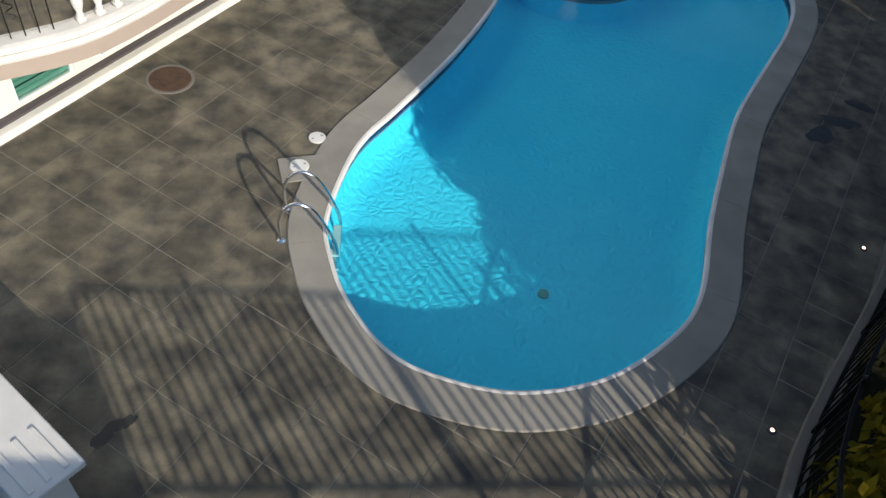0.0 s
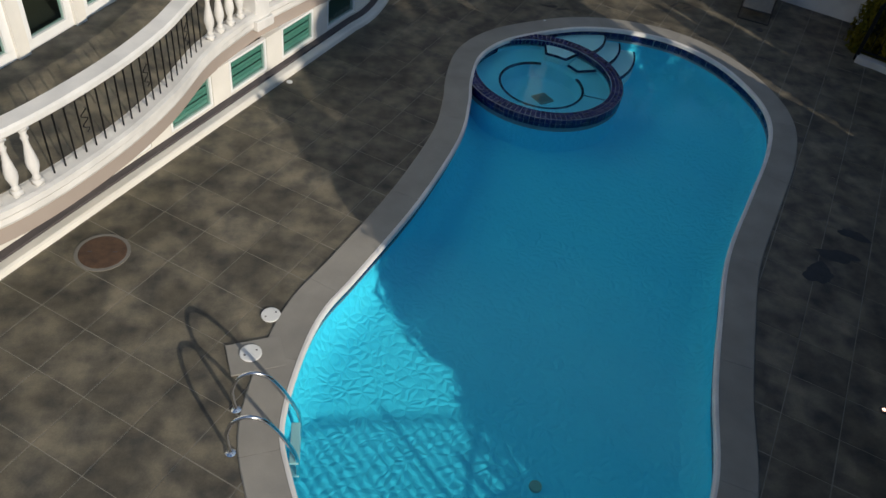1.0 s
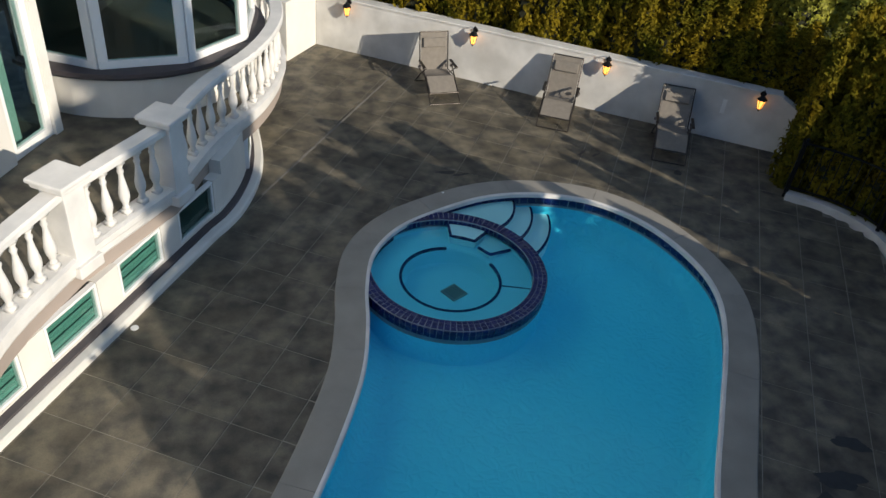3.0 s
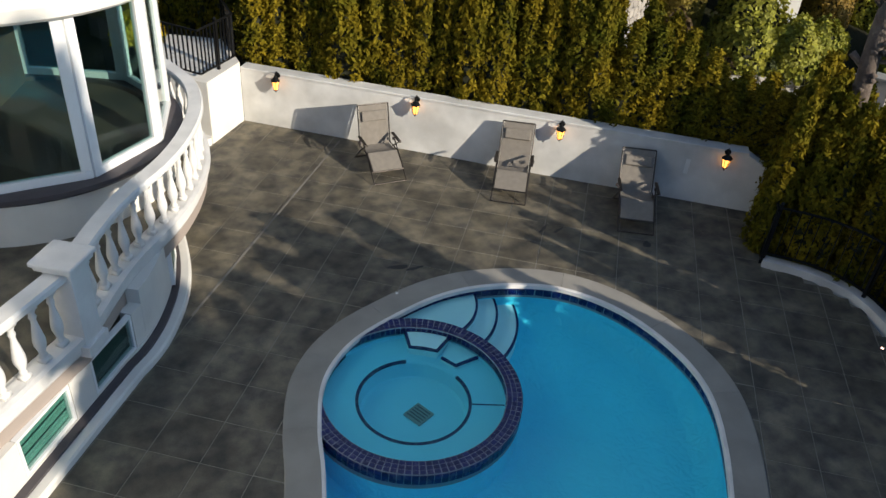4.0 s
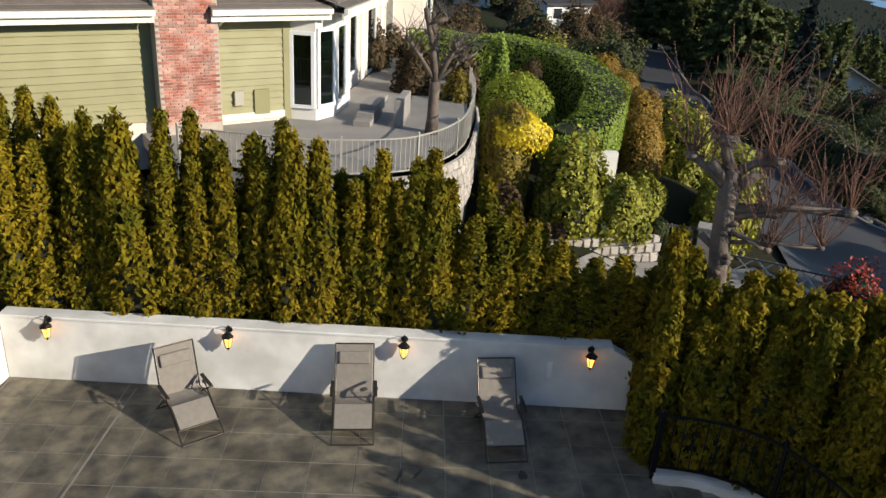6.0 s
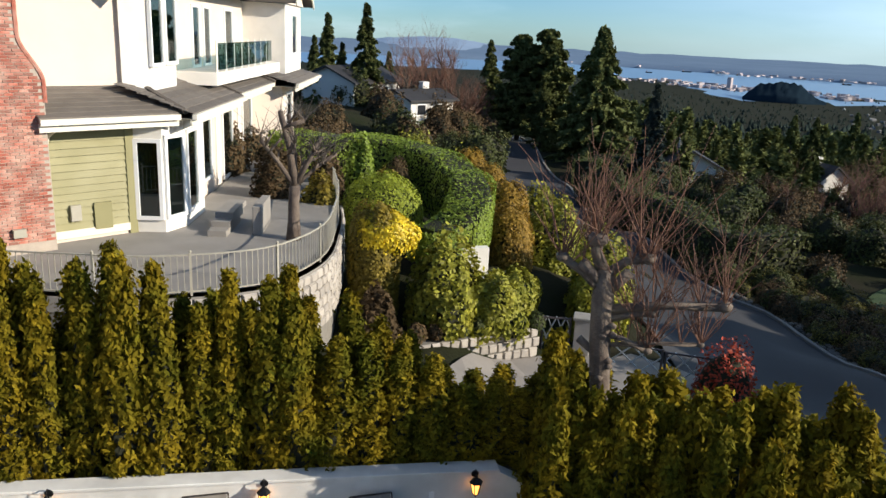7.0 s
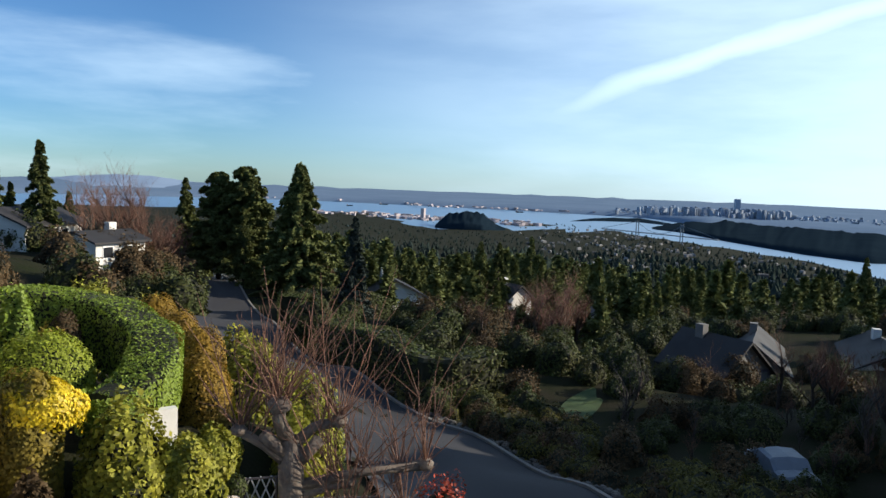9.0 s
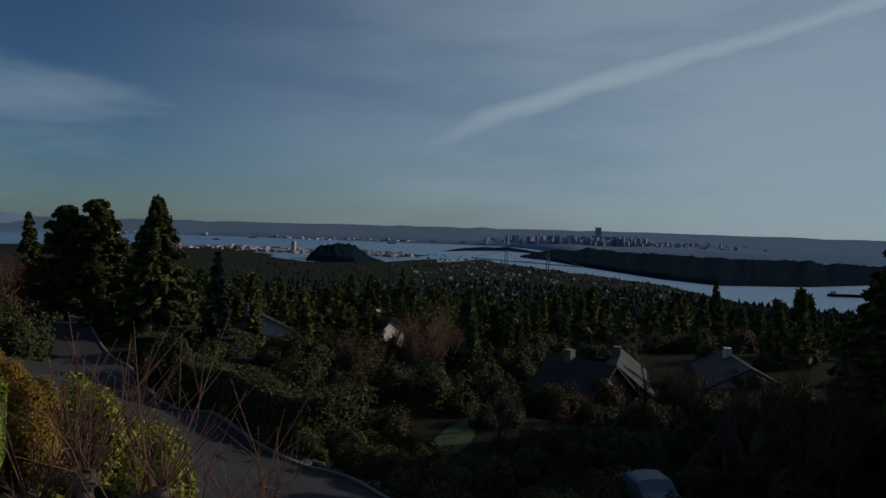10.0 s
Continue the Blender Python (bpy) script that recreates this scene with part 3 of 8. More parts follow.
picket_fence([(3.12, 25.75), (3.2, 24.62), (2.45, 23.75), (1.75, 24.45)], 1.3, 0.95, "black iron railing on the white corner wall", bar=0.024)
picket_fence([(11.82, 18.3), (10.9, 17.08)], 0.02, 1.05, "black iron fence panel at the end of the retaining wall", post_step=1.45)
KERB = spline([(10.9, 17.05), (11.5, 16.45), (11.75, 15.6), (11.25, 14.0), (9.6, 11.6), (7.05, 8.2), (4.75, 5.25), (4.3, 3.0), (4.2, 0.0)], 6, False)
m = Mesh().sweep(KERB[:20], [(0.0, -0.2), (0.0, 0.13), (-0.2, 0.13), (-0.2, -0.2)])
part("garden_kerb", Mesh().sweep(KERB[19:], [(-0.003, -0.2), (-0.003, 0.127), (-0.197, 0.127), (-0.197, -0.2)]), MORTAR, None, "low dark stone kerb under the iron fence")["kind"] = "structure"
kerb_wall = part("garden_kerb", m, RENDER, None, "low white rendered kerb curving along the deck", bevel=0.01)
kerb_wall["kind"] = "structure"
picket_fence(offset(KERB, -0.1, False), 0.13, 1.0, "black iron fence on the curving garden kerb", step=0.16)

# ---- the house with the terrace ----
TERR = spline([(-9.0, 8.6), (-6.5, 9.0), (-4.6, 9.6), (-3.5, 10.15), (-2.8, 10.75), (-2.1, 11.85), (-1.62, 12.95), (-1.28, 14.15), (-0.7, 15.32)], 5, False) \
    + [(0.38, 16.74)] + spline([(0.38, 16.74), (0.92, 18.0), (1.62, 19.1), (2.03, 20.1), (2.2, 21.05), (2.1, 22.0), (1.6, 23.2)], 5, False)[1:]
TZ = 1.2
terrace = thing("terrace", "white cast-stone terrace slab wrapping round the house over basement windows", "terrace", kind="structure", at=Matrix.Translation((-3, 16, TZ)))
m = Mesh().prism(TERR + [(-2.0, 24.5), (-10.5, 12.0)], 0.98, TZ)
part("slab", m, STONE_WHITE, terrace)
m = Mesh().sweep(TERR, [(-0.1, 0.96), (0.03, 0.96), (0.05, 1.0), (0.05, 1.08), (0.085, 1.12), (0.085, 1.2), (0.03, 1.215), (-0.14, 1.215)])
part("moulding", m, STONE_WHITE, terrace)
m = Mesh().sweep(offset(TERR, -0.03, False), [(-0.12, 0.73), (0.03, 0.73), (0.03, 0.96), (-0.12, 0.96)])
part("fascia_band", m, TAUPE, terrace, "taupe painted band under the slab")
m = Mesh().prism(offset(TERR, -0.02, False) + [(-2.0, 24.5), (-10.5, 12.0)], 0.74, 0.76)
part("soffit", m, STUCCO, terrace)

# balustrade
RAIL_Z = 2.12
bal = thing("balustrade", "white cast-stone balustrade with turned balusters and black iron panels", "balustrade", at=Matrix.Translation((-0.7, 15.4, TZ)))
m = Mesh().sweep(TERR, [(-0.15, 2.0), (0.03, 2.0), (0.06, 2.03), (0.06, 2.09), (0.04, 2.12), (-0.16, 2.12), (-0.18, 2.09), (-0.18, 2.03)])
part("handrail", m, STONE_WHITE, bal)
BALUSTER = Mesh().box((0, 0, 0.03), (0.11, 0.11, 0.06)).lathe([(0.035, 0.06), (0.05, 0.09), (0.035, 0.12), (0.045, 0.16), (0.068, 0.24), (0.07, 0.30), (0.055, 0.40), (0.035, 0.52), (0.03, 0.58), (0.045, 0.62), (0.03, 0.66), (0.045, 0.70), (0.04, 0.72)], n=12).box((0, 0, 0.75), (0.1, 0.1, 0.06)).data("baluster", STONE_WHITE, True)
PICKET = Mesh().box((0, 0, 0.4), (0.014, 0.014, 0.8)).data("iron_picket", IRON)
SCROLL = Mesh().tube([(0.045 * math.sin(a * 1.5), 0, 0.24 + 0.032 * a) for a in [i * 0.5 for i in range(21)]], 0.007, 5).data("scroll", IRON)
spots = along(offset(TERR, -0.06, False), 0.02)


def nearest(x, y):
    return min(range(len(spots)), key=lambda i: (spots[i][0] - x) ** 2 + (spots[i][1] - y) ** 2)


i1, i2 = nearest(-0.7, 15.36), nearest(0.36, 16.8)


def stand(name, data, i, parent, dz=1.215):
    x, y, a = spots[min(max(i, 0), len(spots) - 1)]
    o = part(name, data, None, parent)
    o.matrix_basis = parent.matrix_basis.inverted() @ pose(x, y, dz, 0, 0, math.degrees(a))
    o.matrix_parent_inverse = Matrix()
    return o


for k in range(13):
    stand("baluster", BALUSTER, i2 + 22 + k * 16, bal)
for k in range(14):
    stand("baluster", BALUSTER, i2 + 22 + (13 + k) * 16, bal) if i2 + 22 + (13 + k) * 16 < len(spots) - 8 else None
for k in range(5):
    stand("baluster", BALUSTER, i1 + int((i2 - i1) * (k + 1.05) / 6.1), bal)
for k in range(4):
    stand("baluster", BALUSTER, i1 - 20 - k * 13, bal)
i = i1 - 20 - 4 * 13
run = 0
while i > 0:
    span = 165
    for k in range(0, span, 8):
        if i - k > 0:
            stand("iron_picket", PICKET, i - k, bal)
            if (k // 8) % 7 == 3:
                stand("scroll", SCROLL, i - k + 4, bal)
    i -= span + 6
    for k in range(3):
        if i - k * 13 > 0:
            stand("baluster", BALUSTER, i - k * 13, bal)
    i -= 3 * 13 + 4


def pedestal(x, y, a):
    p = thing("pedestal", "square white cast-stone pedestal with a moulded cap", "pedestal", "balustrade pedestals", at=pose(x, y, 0.92, 0, 0, math.degrees(a)))
    m = Mesh().box((0, 0, 0.62), (0.32, 0.34, 1.24)).box((0, 0, 0.10), (0.4, 0.44, 0.16))
    part("shaft", m, STONE_WHITE, p, bevel=0.012).matrix_parent_inverse = Matrix()
    m = Mesh().box((0, 0, 1.24), (0.44, 0.46, 0.07)).box((0, 0, 1.30), (0.5, 0.52, 0.06))
    part("cap", m, STONE_WHITE, p, bevel=0.02).matrix_parent_inverse = Matrix()
    return p


pedestal(-0.74, 15.39, math.atan2(0.82, 0.57))
pedestal(0.34, 16.82, math.atan2(0.85, 0.52))

# basement wall under the terrace, with windows let into it
A0, HU, HV = Vector((-4.093, 9.409)), Vector((0.544, 0.839)), Vector((0.839, -0.544))
low = thing("wall_basement", "white basement wall with a ledge and small teal-blinded windows", "wall", kind="structure")


def on_wall(s, o=0.0):
    p = A0 + HU * s + HV * o
    return (p.x, p.y)


starts = [5.94 + 1.315 * (k - 9) for k in range(12)]
WIN_W, WZ0, WZ1 = 0.92, 0.17, 0.74
segs, s = [], -7.0
for w in starts:
    segs.append((s, w))
    s = w + WIN_W
segs.append((s, 9.75))
for a, b in segs:
    part("pier", Mesh().prism([on_wall(a, -0.25), on_wall(b, -0.25), on_wall(b, -0.42), on_wall(a, -0.42)], WZ0, WZ1), STUCCO, low)
ROUND = [(1.18, 17.5), (1.45, 18.1), (1.66, 18.9), (1.72, 19.9), (1.6, 21.2), (1.05, 22.6)]
curve = [on_wall(-6.5), on_wall(9.2)] + spline([on_wall(9.2)] + ROUND, 5, False)[1:]
part("plinth", Mesh().sweep(curve, [(0.0, -0.05), (-0.01, 0.07), (-0.04, 0.09), (-0.45, 0.09), (-0.45, -0.05)]), STUCCO, low)
part("plinth_line", Mesh().sweep(curve, [(-0.15, 0.09), (-0.15, 0.13), (-0.43, 0.14), (-0.43, 0.09)]), DARK_TRIM, low, "thin dark strip along the plinth")
part("wall_foot", Mesh().sweep(curve, [(-0.25, 0.14), (-0.25, 0.17), (-0.42, 0.17), (-0.42, 0.14)]), STUCCO, low)
tail = offset(spline([on_wall(9.75)] + ROUND[1:], 5, False), -0.25, False)
part("round_wall", Mesh().sweep(tail, [(0, 0.17), (0, 0.97), (-0.3, 0.97), (-0.3, 0.17)]), STUCCO, low)
ang = math.degrees(math.atan2(HU.y, HU.x))
for k, w in enumerate(starts):
    x, y = on_wall(w + WIN_W / 2, -0.29)
    wdw = thing("window_%d" % (k + 1), "small white-framed basement window with a teal blind", "window", "basement windows", "structure", at=pose(x, y, WZ0, 0, 0, ang))
    m = Mesh()
    wh = WZ1 - WZ0
    for c, sz in (((0, 0, 0.025), (WIN_W - 0.02, 0.07, 0.04)), ((0, 0, wh - 0.025), (WIN_W - 0.02, 0.07, 0.04)), ((-WIN_W / 2 + 0.03, 0, wh / 2), (0.04, 0.07, wh - 0.09)), ((WIN_W / 2 - 0.03, 0, wh / 2), (0.04, 0.07, wh - 0.09))):
        m.box(c, sz)
    part("window_frame", m, FRAME_WHITE, wdw).matrix_parent_inverse = Matrix()
    dark = k in (11,)
    # Teal sheet is the blind; window 12 has the darker teal
    part("blind", Mesh().box((0, 0.05, wh / 2), (WIN_W - 0.09, 0.008, wh - 0.09)), TEAL_DARK if dark else TEAL, wdw).matrix_parent_inverse = Matrix()
    if not dark:
        for q in range(4):
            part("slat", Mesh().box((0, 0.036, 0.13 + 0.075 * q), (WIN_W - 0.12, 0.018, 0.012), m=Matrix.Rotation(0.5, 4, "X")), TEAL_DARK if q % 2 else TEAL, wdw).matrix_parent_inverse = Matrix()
    part("pane", Mesh().box((0, -0.005, wh / 2), (WIN_W - 0.1, 0.006, wh - 0.1)), GLASS, wdw).matrix_parent_inverse = Matrix()
rx_, ry_, ra_ = along(tail, 1.55)[1]
wdw = thing("window_13", "small white-framed basement window in the round wall", "window", "basement windows", "structure", at=pose(rx_, ry_, WZ0, 0, 0, math.degrees(ra_)))
m = Mesh()
for c, sz in (((0, -0.01, 0.03), (0.8, 0.06, 0.05)), ((0, -0.01, 0.54), (0.8, 0.06, 0.05)), ((-0.375, -0.01, 0.285), (0.05, 0.06, 0.46)), ((0.375, -0.01, 0.285), (0.05, 0.06, 0.46))):
    m.box(c, sz)
part("window_frame", m, FRAME_WHITE, wdw).matrix_parent_inverse = Matrix()
part("pane", Mesh().box((0, -0.012, 0.285), (0.7, 0.02, 0.46)), TEAL_DARK, wdw).matrix_parent_inverse = Matrix()
# dark paving on the terrace itself
part("terrace_paving", Mesh().prism(offset(TERR, -0.2, False) + [(-2.0, 24.4), (-10.4, 12.0)], TZ + 0.004, TZ + 0.012), SLATE_REST, terrace, "dark slate paving on the terrace")

# facade on the terrace: tall glazed doors in a white wall
F0, F1 = Vector((-6.2, 8.2)), Vector((-1.2, 18.4))
fd = (F1 - F0).normalized()
fn = Vector((fd.y, -fd.x))
FL = (F1 - F0).length
face = thing("wall_terrace", "white stucco house wall with tall glazed doors", "wall", kind="structure")


def on_face(s, o=0.0):
    p = F0 + fd * s + fn * o
    return (p.x, p.y)


doors = [(1.0, 1.9), (2.25, 3.15), (3.35, 4.25), (5.0, 5.9), (6.1, 7.0), (7.2, 8.1), (8.75, 9.75), (10.3, 11.2)]
s = 0.0
for a, b in doors + [(FL, FL)]:
    part("wall_pier", Mesh().prism([on_face(s), on_face(a), on_face(a, -0.25), on_face(s, -0.25)], TZ, 3.75), STUCCO, face)
    s = b
part("wall_head", Mesh().prism([on_face(0), on_face(FL), on_face(FL, -0.25), on_face(0, -0.25)], 3.75, 8.8), STUCCO, face)
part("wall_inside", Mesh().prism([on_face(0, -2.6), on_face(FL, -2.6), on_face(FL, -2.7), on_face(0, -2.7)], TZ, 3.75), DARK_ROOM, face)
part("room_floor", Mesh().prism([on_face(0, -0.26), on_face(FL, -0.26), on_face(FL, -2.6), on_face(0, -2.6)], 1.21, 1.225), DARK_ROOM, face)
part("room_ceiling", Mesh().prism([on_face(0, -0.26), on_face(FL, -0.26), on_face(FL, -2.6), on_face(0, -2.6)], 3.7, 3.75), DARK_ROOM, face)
fang = math.degrees(math.atan2(fd.y, fd.x))


def glazed_door(s0, s1, name):
    w = s1 - s0
    x, y = on_face((s0 + s1) / 2, -0.1)
    d = thing(name, "tall white-framed glazed terrace door, closed", "door", "terrace doors", "structure", at=pose(x, y, TZ, 0, 0, fang))
    m = Mesh()
    for c, sz in (((0, 0, 0.08), (w, 0.09, 0.16)), ((0, 0, 2.5), (w, 0.09, 0.1)), ((-w / 2 + 0.06, 0, 1.3), (0.12, 0.09, 2.3)), ((w / 2 - 0.06, 0, 1.3), (0.12, 0.09, 2.3))):
        m.box(c, sz)
    part("door_frame", m, FRAME_WHITE, d).matrix_parent_inverse = Matrix()
    part("pane", Mesh().box((0, 0, 1.3), (w - 0.24, 0.01, 2.28)), GLASS, d).matrix_parent_inverse = Matrix()
    return d


for k, (a, b) in enumerate(doors):
    d = glazed_door(a, b, "door_%d" % (k + 1))
    if k % 2:
        w = b - a
        m = Mesh().add(*[[(-w / 2 + 0.2 + 0.03 * i, 0.16 + 0.02 * (i % 2), z) for z in (0.05, 2.4) for i in range(12)], [(i, i + 1, 13 + i, 12 + i) for i in range(11)]])
        part("curtain", m, CURTAIN, d).matrix_parent_inverse = Matrix()

# round bay with a canopy over it
BC, BR = Vector((-0.3, 20.8)), 2.08
bay = thing("bay_window", "round white bay with tall facet windows and a dark sill", "bay window", kind="structure", at=Matrix.Translation((*BC, TZ)))


def arc(r, a0, a1, k, z=None):
    pts = [(BC.x + r * math.cos(radians(a0 + (a1 - a0) * i / k)), BC.y + r * math.sin(radians(a0 + (a1 - a0) * i / k))) for i in range(k + 1)]
    return pts


part("bay_base", Mesh().sweep(arc(BR, -135, 95, 40), [(0.0, TZ), (0.0, 1.86), (-0.25, 1.86), (-0.25, TZ)]), STUCCO, bay)
part("dark_sill", Mesh().sweep(arc(BR + 0.06, -135, 95, 40), [(0.02, 1.86), (0.08, 1.92), (0.08, 1.98), (-0.35, 2.02), (-0.35, 1.86)]), DARK_TRIM, bay, "dark grey sill round the bay")
facets = [-135, -99, -63, -27, 9, 45, 95]
for a0, a1 in zip(facets, facets[1:]):
    p0, p1 = arc(BR - 0.03, a0, a1, 1)
    c = ((p0[0] + p1[0]) / 2, (p0[1] + p1[1]) / 2)
    L = math.hypot(p1[0] - p0[0], p1[1] - p0[1])
    g = math.degrees(math.atan2(p1[1] - p0[1], p1[0] - p0[0]))
    mtx = bay.matrix_basis.inverted() @ pose(*c, 2.0, 0, 0, g)
    m = Mesh()
    for cc, sz in (((0, 0, 0.06), (L, 0.1, 0.12)), ((0, 0, 2.2), (L, 0.1, 0.12)), ((-L / 2 + 0.07, 0, 1.13), (0.14, 0.1, 2.02)), ((L / 2 - 0.07, 0, 1.13), (0.14, 0.1, 2.02))):
        m.box(cc, sz)
    o = part("bay_frame", m, FRAME_WHITE, bay, bevel=0.008)
    o.matrix_basis, o.matrix_parent_inverse = mtx, Matrix()
    o = part("bay_pane", Mesh().box((0, 0, 1.13), (L - 0.27, 0.012, 2.02)), GLASS, bay)
    o.matrix_basis, o.matrix_parent_inverse = mtx, Matrix()
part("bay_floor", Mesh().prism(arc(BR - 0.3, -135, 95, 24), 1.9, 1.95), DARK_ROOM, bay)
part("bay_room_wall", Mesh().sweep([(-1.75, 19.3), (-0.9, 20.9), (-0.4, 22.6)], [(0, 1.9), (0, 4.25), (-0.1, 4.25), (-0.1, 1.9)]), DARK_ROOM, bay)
part("canopy", Mesh().sweep(arc(2.42, -140, 100, 48), [(-0.9, 4.26), (-0.1, 4.22), (0.0, 4.28), (0.03, 4.42), (0.0, 4.5), (-0.06, 4.52), (-0.06, 5.4), (-0.25, 5.4), (-0.25, 4.6), (-0.9, 4.6)]), STUCCO, bay, smooth=False)
part("bay_roof", Mesh().prism(arc(1.9, -140, 100, 30), 4.26, 4.6), STUCCO, bay)
part("upper_wall", Mesh().prism([(-1.25, 18.3), (-0.6, 19.2), (0.6, 20.6), (0.9, 22.4), (-2, 24), (-4, 22)], 4.6, 8.8), STUCCO, bay)

# ---- things on the deck ----
def ladder_rail(x, y, a, parent):
    pts = [(0, 0, 0), (-0.02, 0, 0.30), (0.0, 0, 0.42), (0.05, 0, 0.54), (0.14, 0, 0.62), (0.25, 0, 0.62), (0.36, 0, 0.54), (0.47, 0, 0.36), (0.57, 0, 0.12), (0.64, 0, -0.1), (0.66, 0, -0.35), (0.64, 0, -0.8)]
    m = Mesh().tube([pose(x, y, 0, 0, 0, a) @ Vector(p) for p in spline(pts, 4, False)], 0.022, 10)
    part("rail", m, CHROME, parent, smooth=True)
    part("foot_collar", Mesh().lathe([(0.055, 0.0), (0.055, 0.015), (0.03, 0.035)], (x, y, 0.004), 16), CHROME, parent)


ladder = thing("pool_ladder", "chrome pool ladder rails with white treads", "ladder", at=Matrix.Translation((-0.42, 8.53, 0)))
for y in (8.79, 8.27):
    ladder_rail(-0.42, y, 3, ladder)
for z, o in ((-0.24, 0.24), (-0.5, 0.24)):
    part("tread", Mesh().box((-0.42 + 0.62, 8.53, z), (0.1, 0.5, 0.03)), LID_WHITE, ladder, "white plastic tread", bevel=0.006)


def lid(x, y, r, label):
    o = part("skimmer_cover", Mesh().lathe([(r, 0.0), (r, 0.010), (r * 0.93, 0.016), (r * 0.3, 0.017), (0.0, 0.016)], (0, 0, 0), 24), LID_WHITE, None, label)
    o.matrix_basis = Matrix.Translation((x, y, 0.004))
    o["category"] = "lid"
    o["group"] = "skimmer lids"
    for k in (-1, 1):
        q = part("finger_hole", Mesh().lathe([(0.012, 0.0), (0.012, 0.002), (0.0, 0.003)], (r * 0.5 * k, r * 0.3 * k, 0.0168), 10), DARK_TRIM, o)
        q.matrix_parent_inverse = Matrix()
    return o


lid(-0.156, 10.12, 0.115, "round white plastic skimmer lid let into the deck")
SKIM = (-0.335, 9.53)
lid(*SKIM, 0.125, "round white plastic skimmer lid on a square concrete pad").location.z = 0.026
pad = part("skimmer_pad", Mesh().box((0, 0, 0.012), (0.62, 0.44, 0.022), 0.25), COPING, None, "pale concrete pad round a skimmer lid", bevel=0.006)
pad.location = (SKIM[0] + 0.06, SKIM[1] - 0.02, 0)
pad["category"] = "pad"

man = thing("manhole_cover", "round rusted steel manhole cover in the paving", "manhole", at=Matrix.Translation((-2.27, 11.12, 0)))
part("rim", Mesh().lathe([(0.33, 0.0), (0.33, 0.012), (0.29, 0.012), (0.285, 0.006)], (-2.27, 11.12, 0.003), 32), MORTAR, man)
part("cover", Mesh().lathe([(0.285, 0.0), (0.285, 0.012), (0.27, 0.016), (0.0, 0.017)], (-2.27, 11.12, 0.003), 32), RUST, man)
for k in range(2):
    part("lift_slot", Mesh().box((-2.27 + (0.15 if k else -0.15), 11.12, 0.0205), (0.05, 0.015, 0.003)), DARK_TRIM, man)

for x, y in ((7.07, 8.72), (4.95, 6.01), (11.3, 14.75), (11.4, 18.05), (4.62, 17.93), (-0.22, 15.22)):
    bright = x in (7.07, 4.95, 11.3)
    o = part("deck_light", Mesh().lathe([(0.05, 0.0), (0.05, 0.012), (0.028, 0.016)], (0, 0, 0), 16), DARK_TRIM if bright else LID_WHITE, None,
             "small round deck light set in the paving, %s" % ("lit" if bright else "unlit"))
    o.location = (x, y, 0.002)
    tagged(o, category="deck light", group="deck lights")
    q = part("lens", Mesh().lathe([(0.024, 0.012), (0.024, 0.018), (0.0, 0.022)], (0, 0, 0), 12), SPOTGLOW if bright else LID_WHITE, o)
    q.matrix_parent_inverse = Matrix()


# ---- wet stains: thin dark films on the paving ----
WETDARK = material("damp_slate", (0.022, 0.022, 0.022), 0.5, spread=0.1, scale=8, fine=50)


def stain(x, y, rx, ry, rot, seed):
    rng = random.Random(seed)
    m = Mesh()
    k = 28
    ph = [rng.uniform(0, 6.28) for _ in range(4)]
    ring = []
    for i in range(k):
        a = 2 * math.pi * i / k
        w = 1 + 0.16 * math.sin(2 * a + ph[0]) + 0.12 * math.sin(3 * a + ph[1]) + 0.09 * math.sin(5 * a + ph[2]) + 0.06 * math.sin(9 * a + ph[3])
        ring.append((rx * w * math.cos(a), ry * w * math.sin(a), 0))
    m.add(ring, [tuple(range(k))])
    o = part("wet_patch", m, WETDARK, None, "dark damp patch drying on the slate paving")
    o.matrix_basis = pose(x, y, 0.004, 0, 0, rot)
    return tagged(o, category="stain", group="damp patches")


for q in ((7.3, 11.0, 0.22, 0.2, 20, 1), (7.75, 11.35, 0.3, 0.13, -20, 2), (8.25, 11.8, 0.2, 0.12, -30, 3), (-1.78, 5.72, 0.15, 0.08, 60, 4), (-1.62, 5.85, 0.12, 0.05, 55, 5),
          (4.85, 18.6, 0.2, 0.05, -8, 6), (5.1, 18.5, 0.14, 0.04, 10, 7), (7.7, 19.05, 0.13, 0.035, 40, 8), (7.95, 18.95, 0.13, 0.03, 30, 9), (9.3, 18.15, 0.1, 0.07, 80, 10)):
    stain(*q)


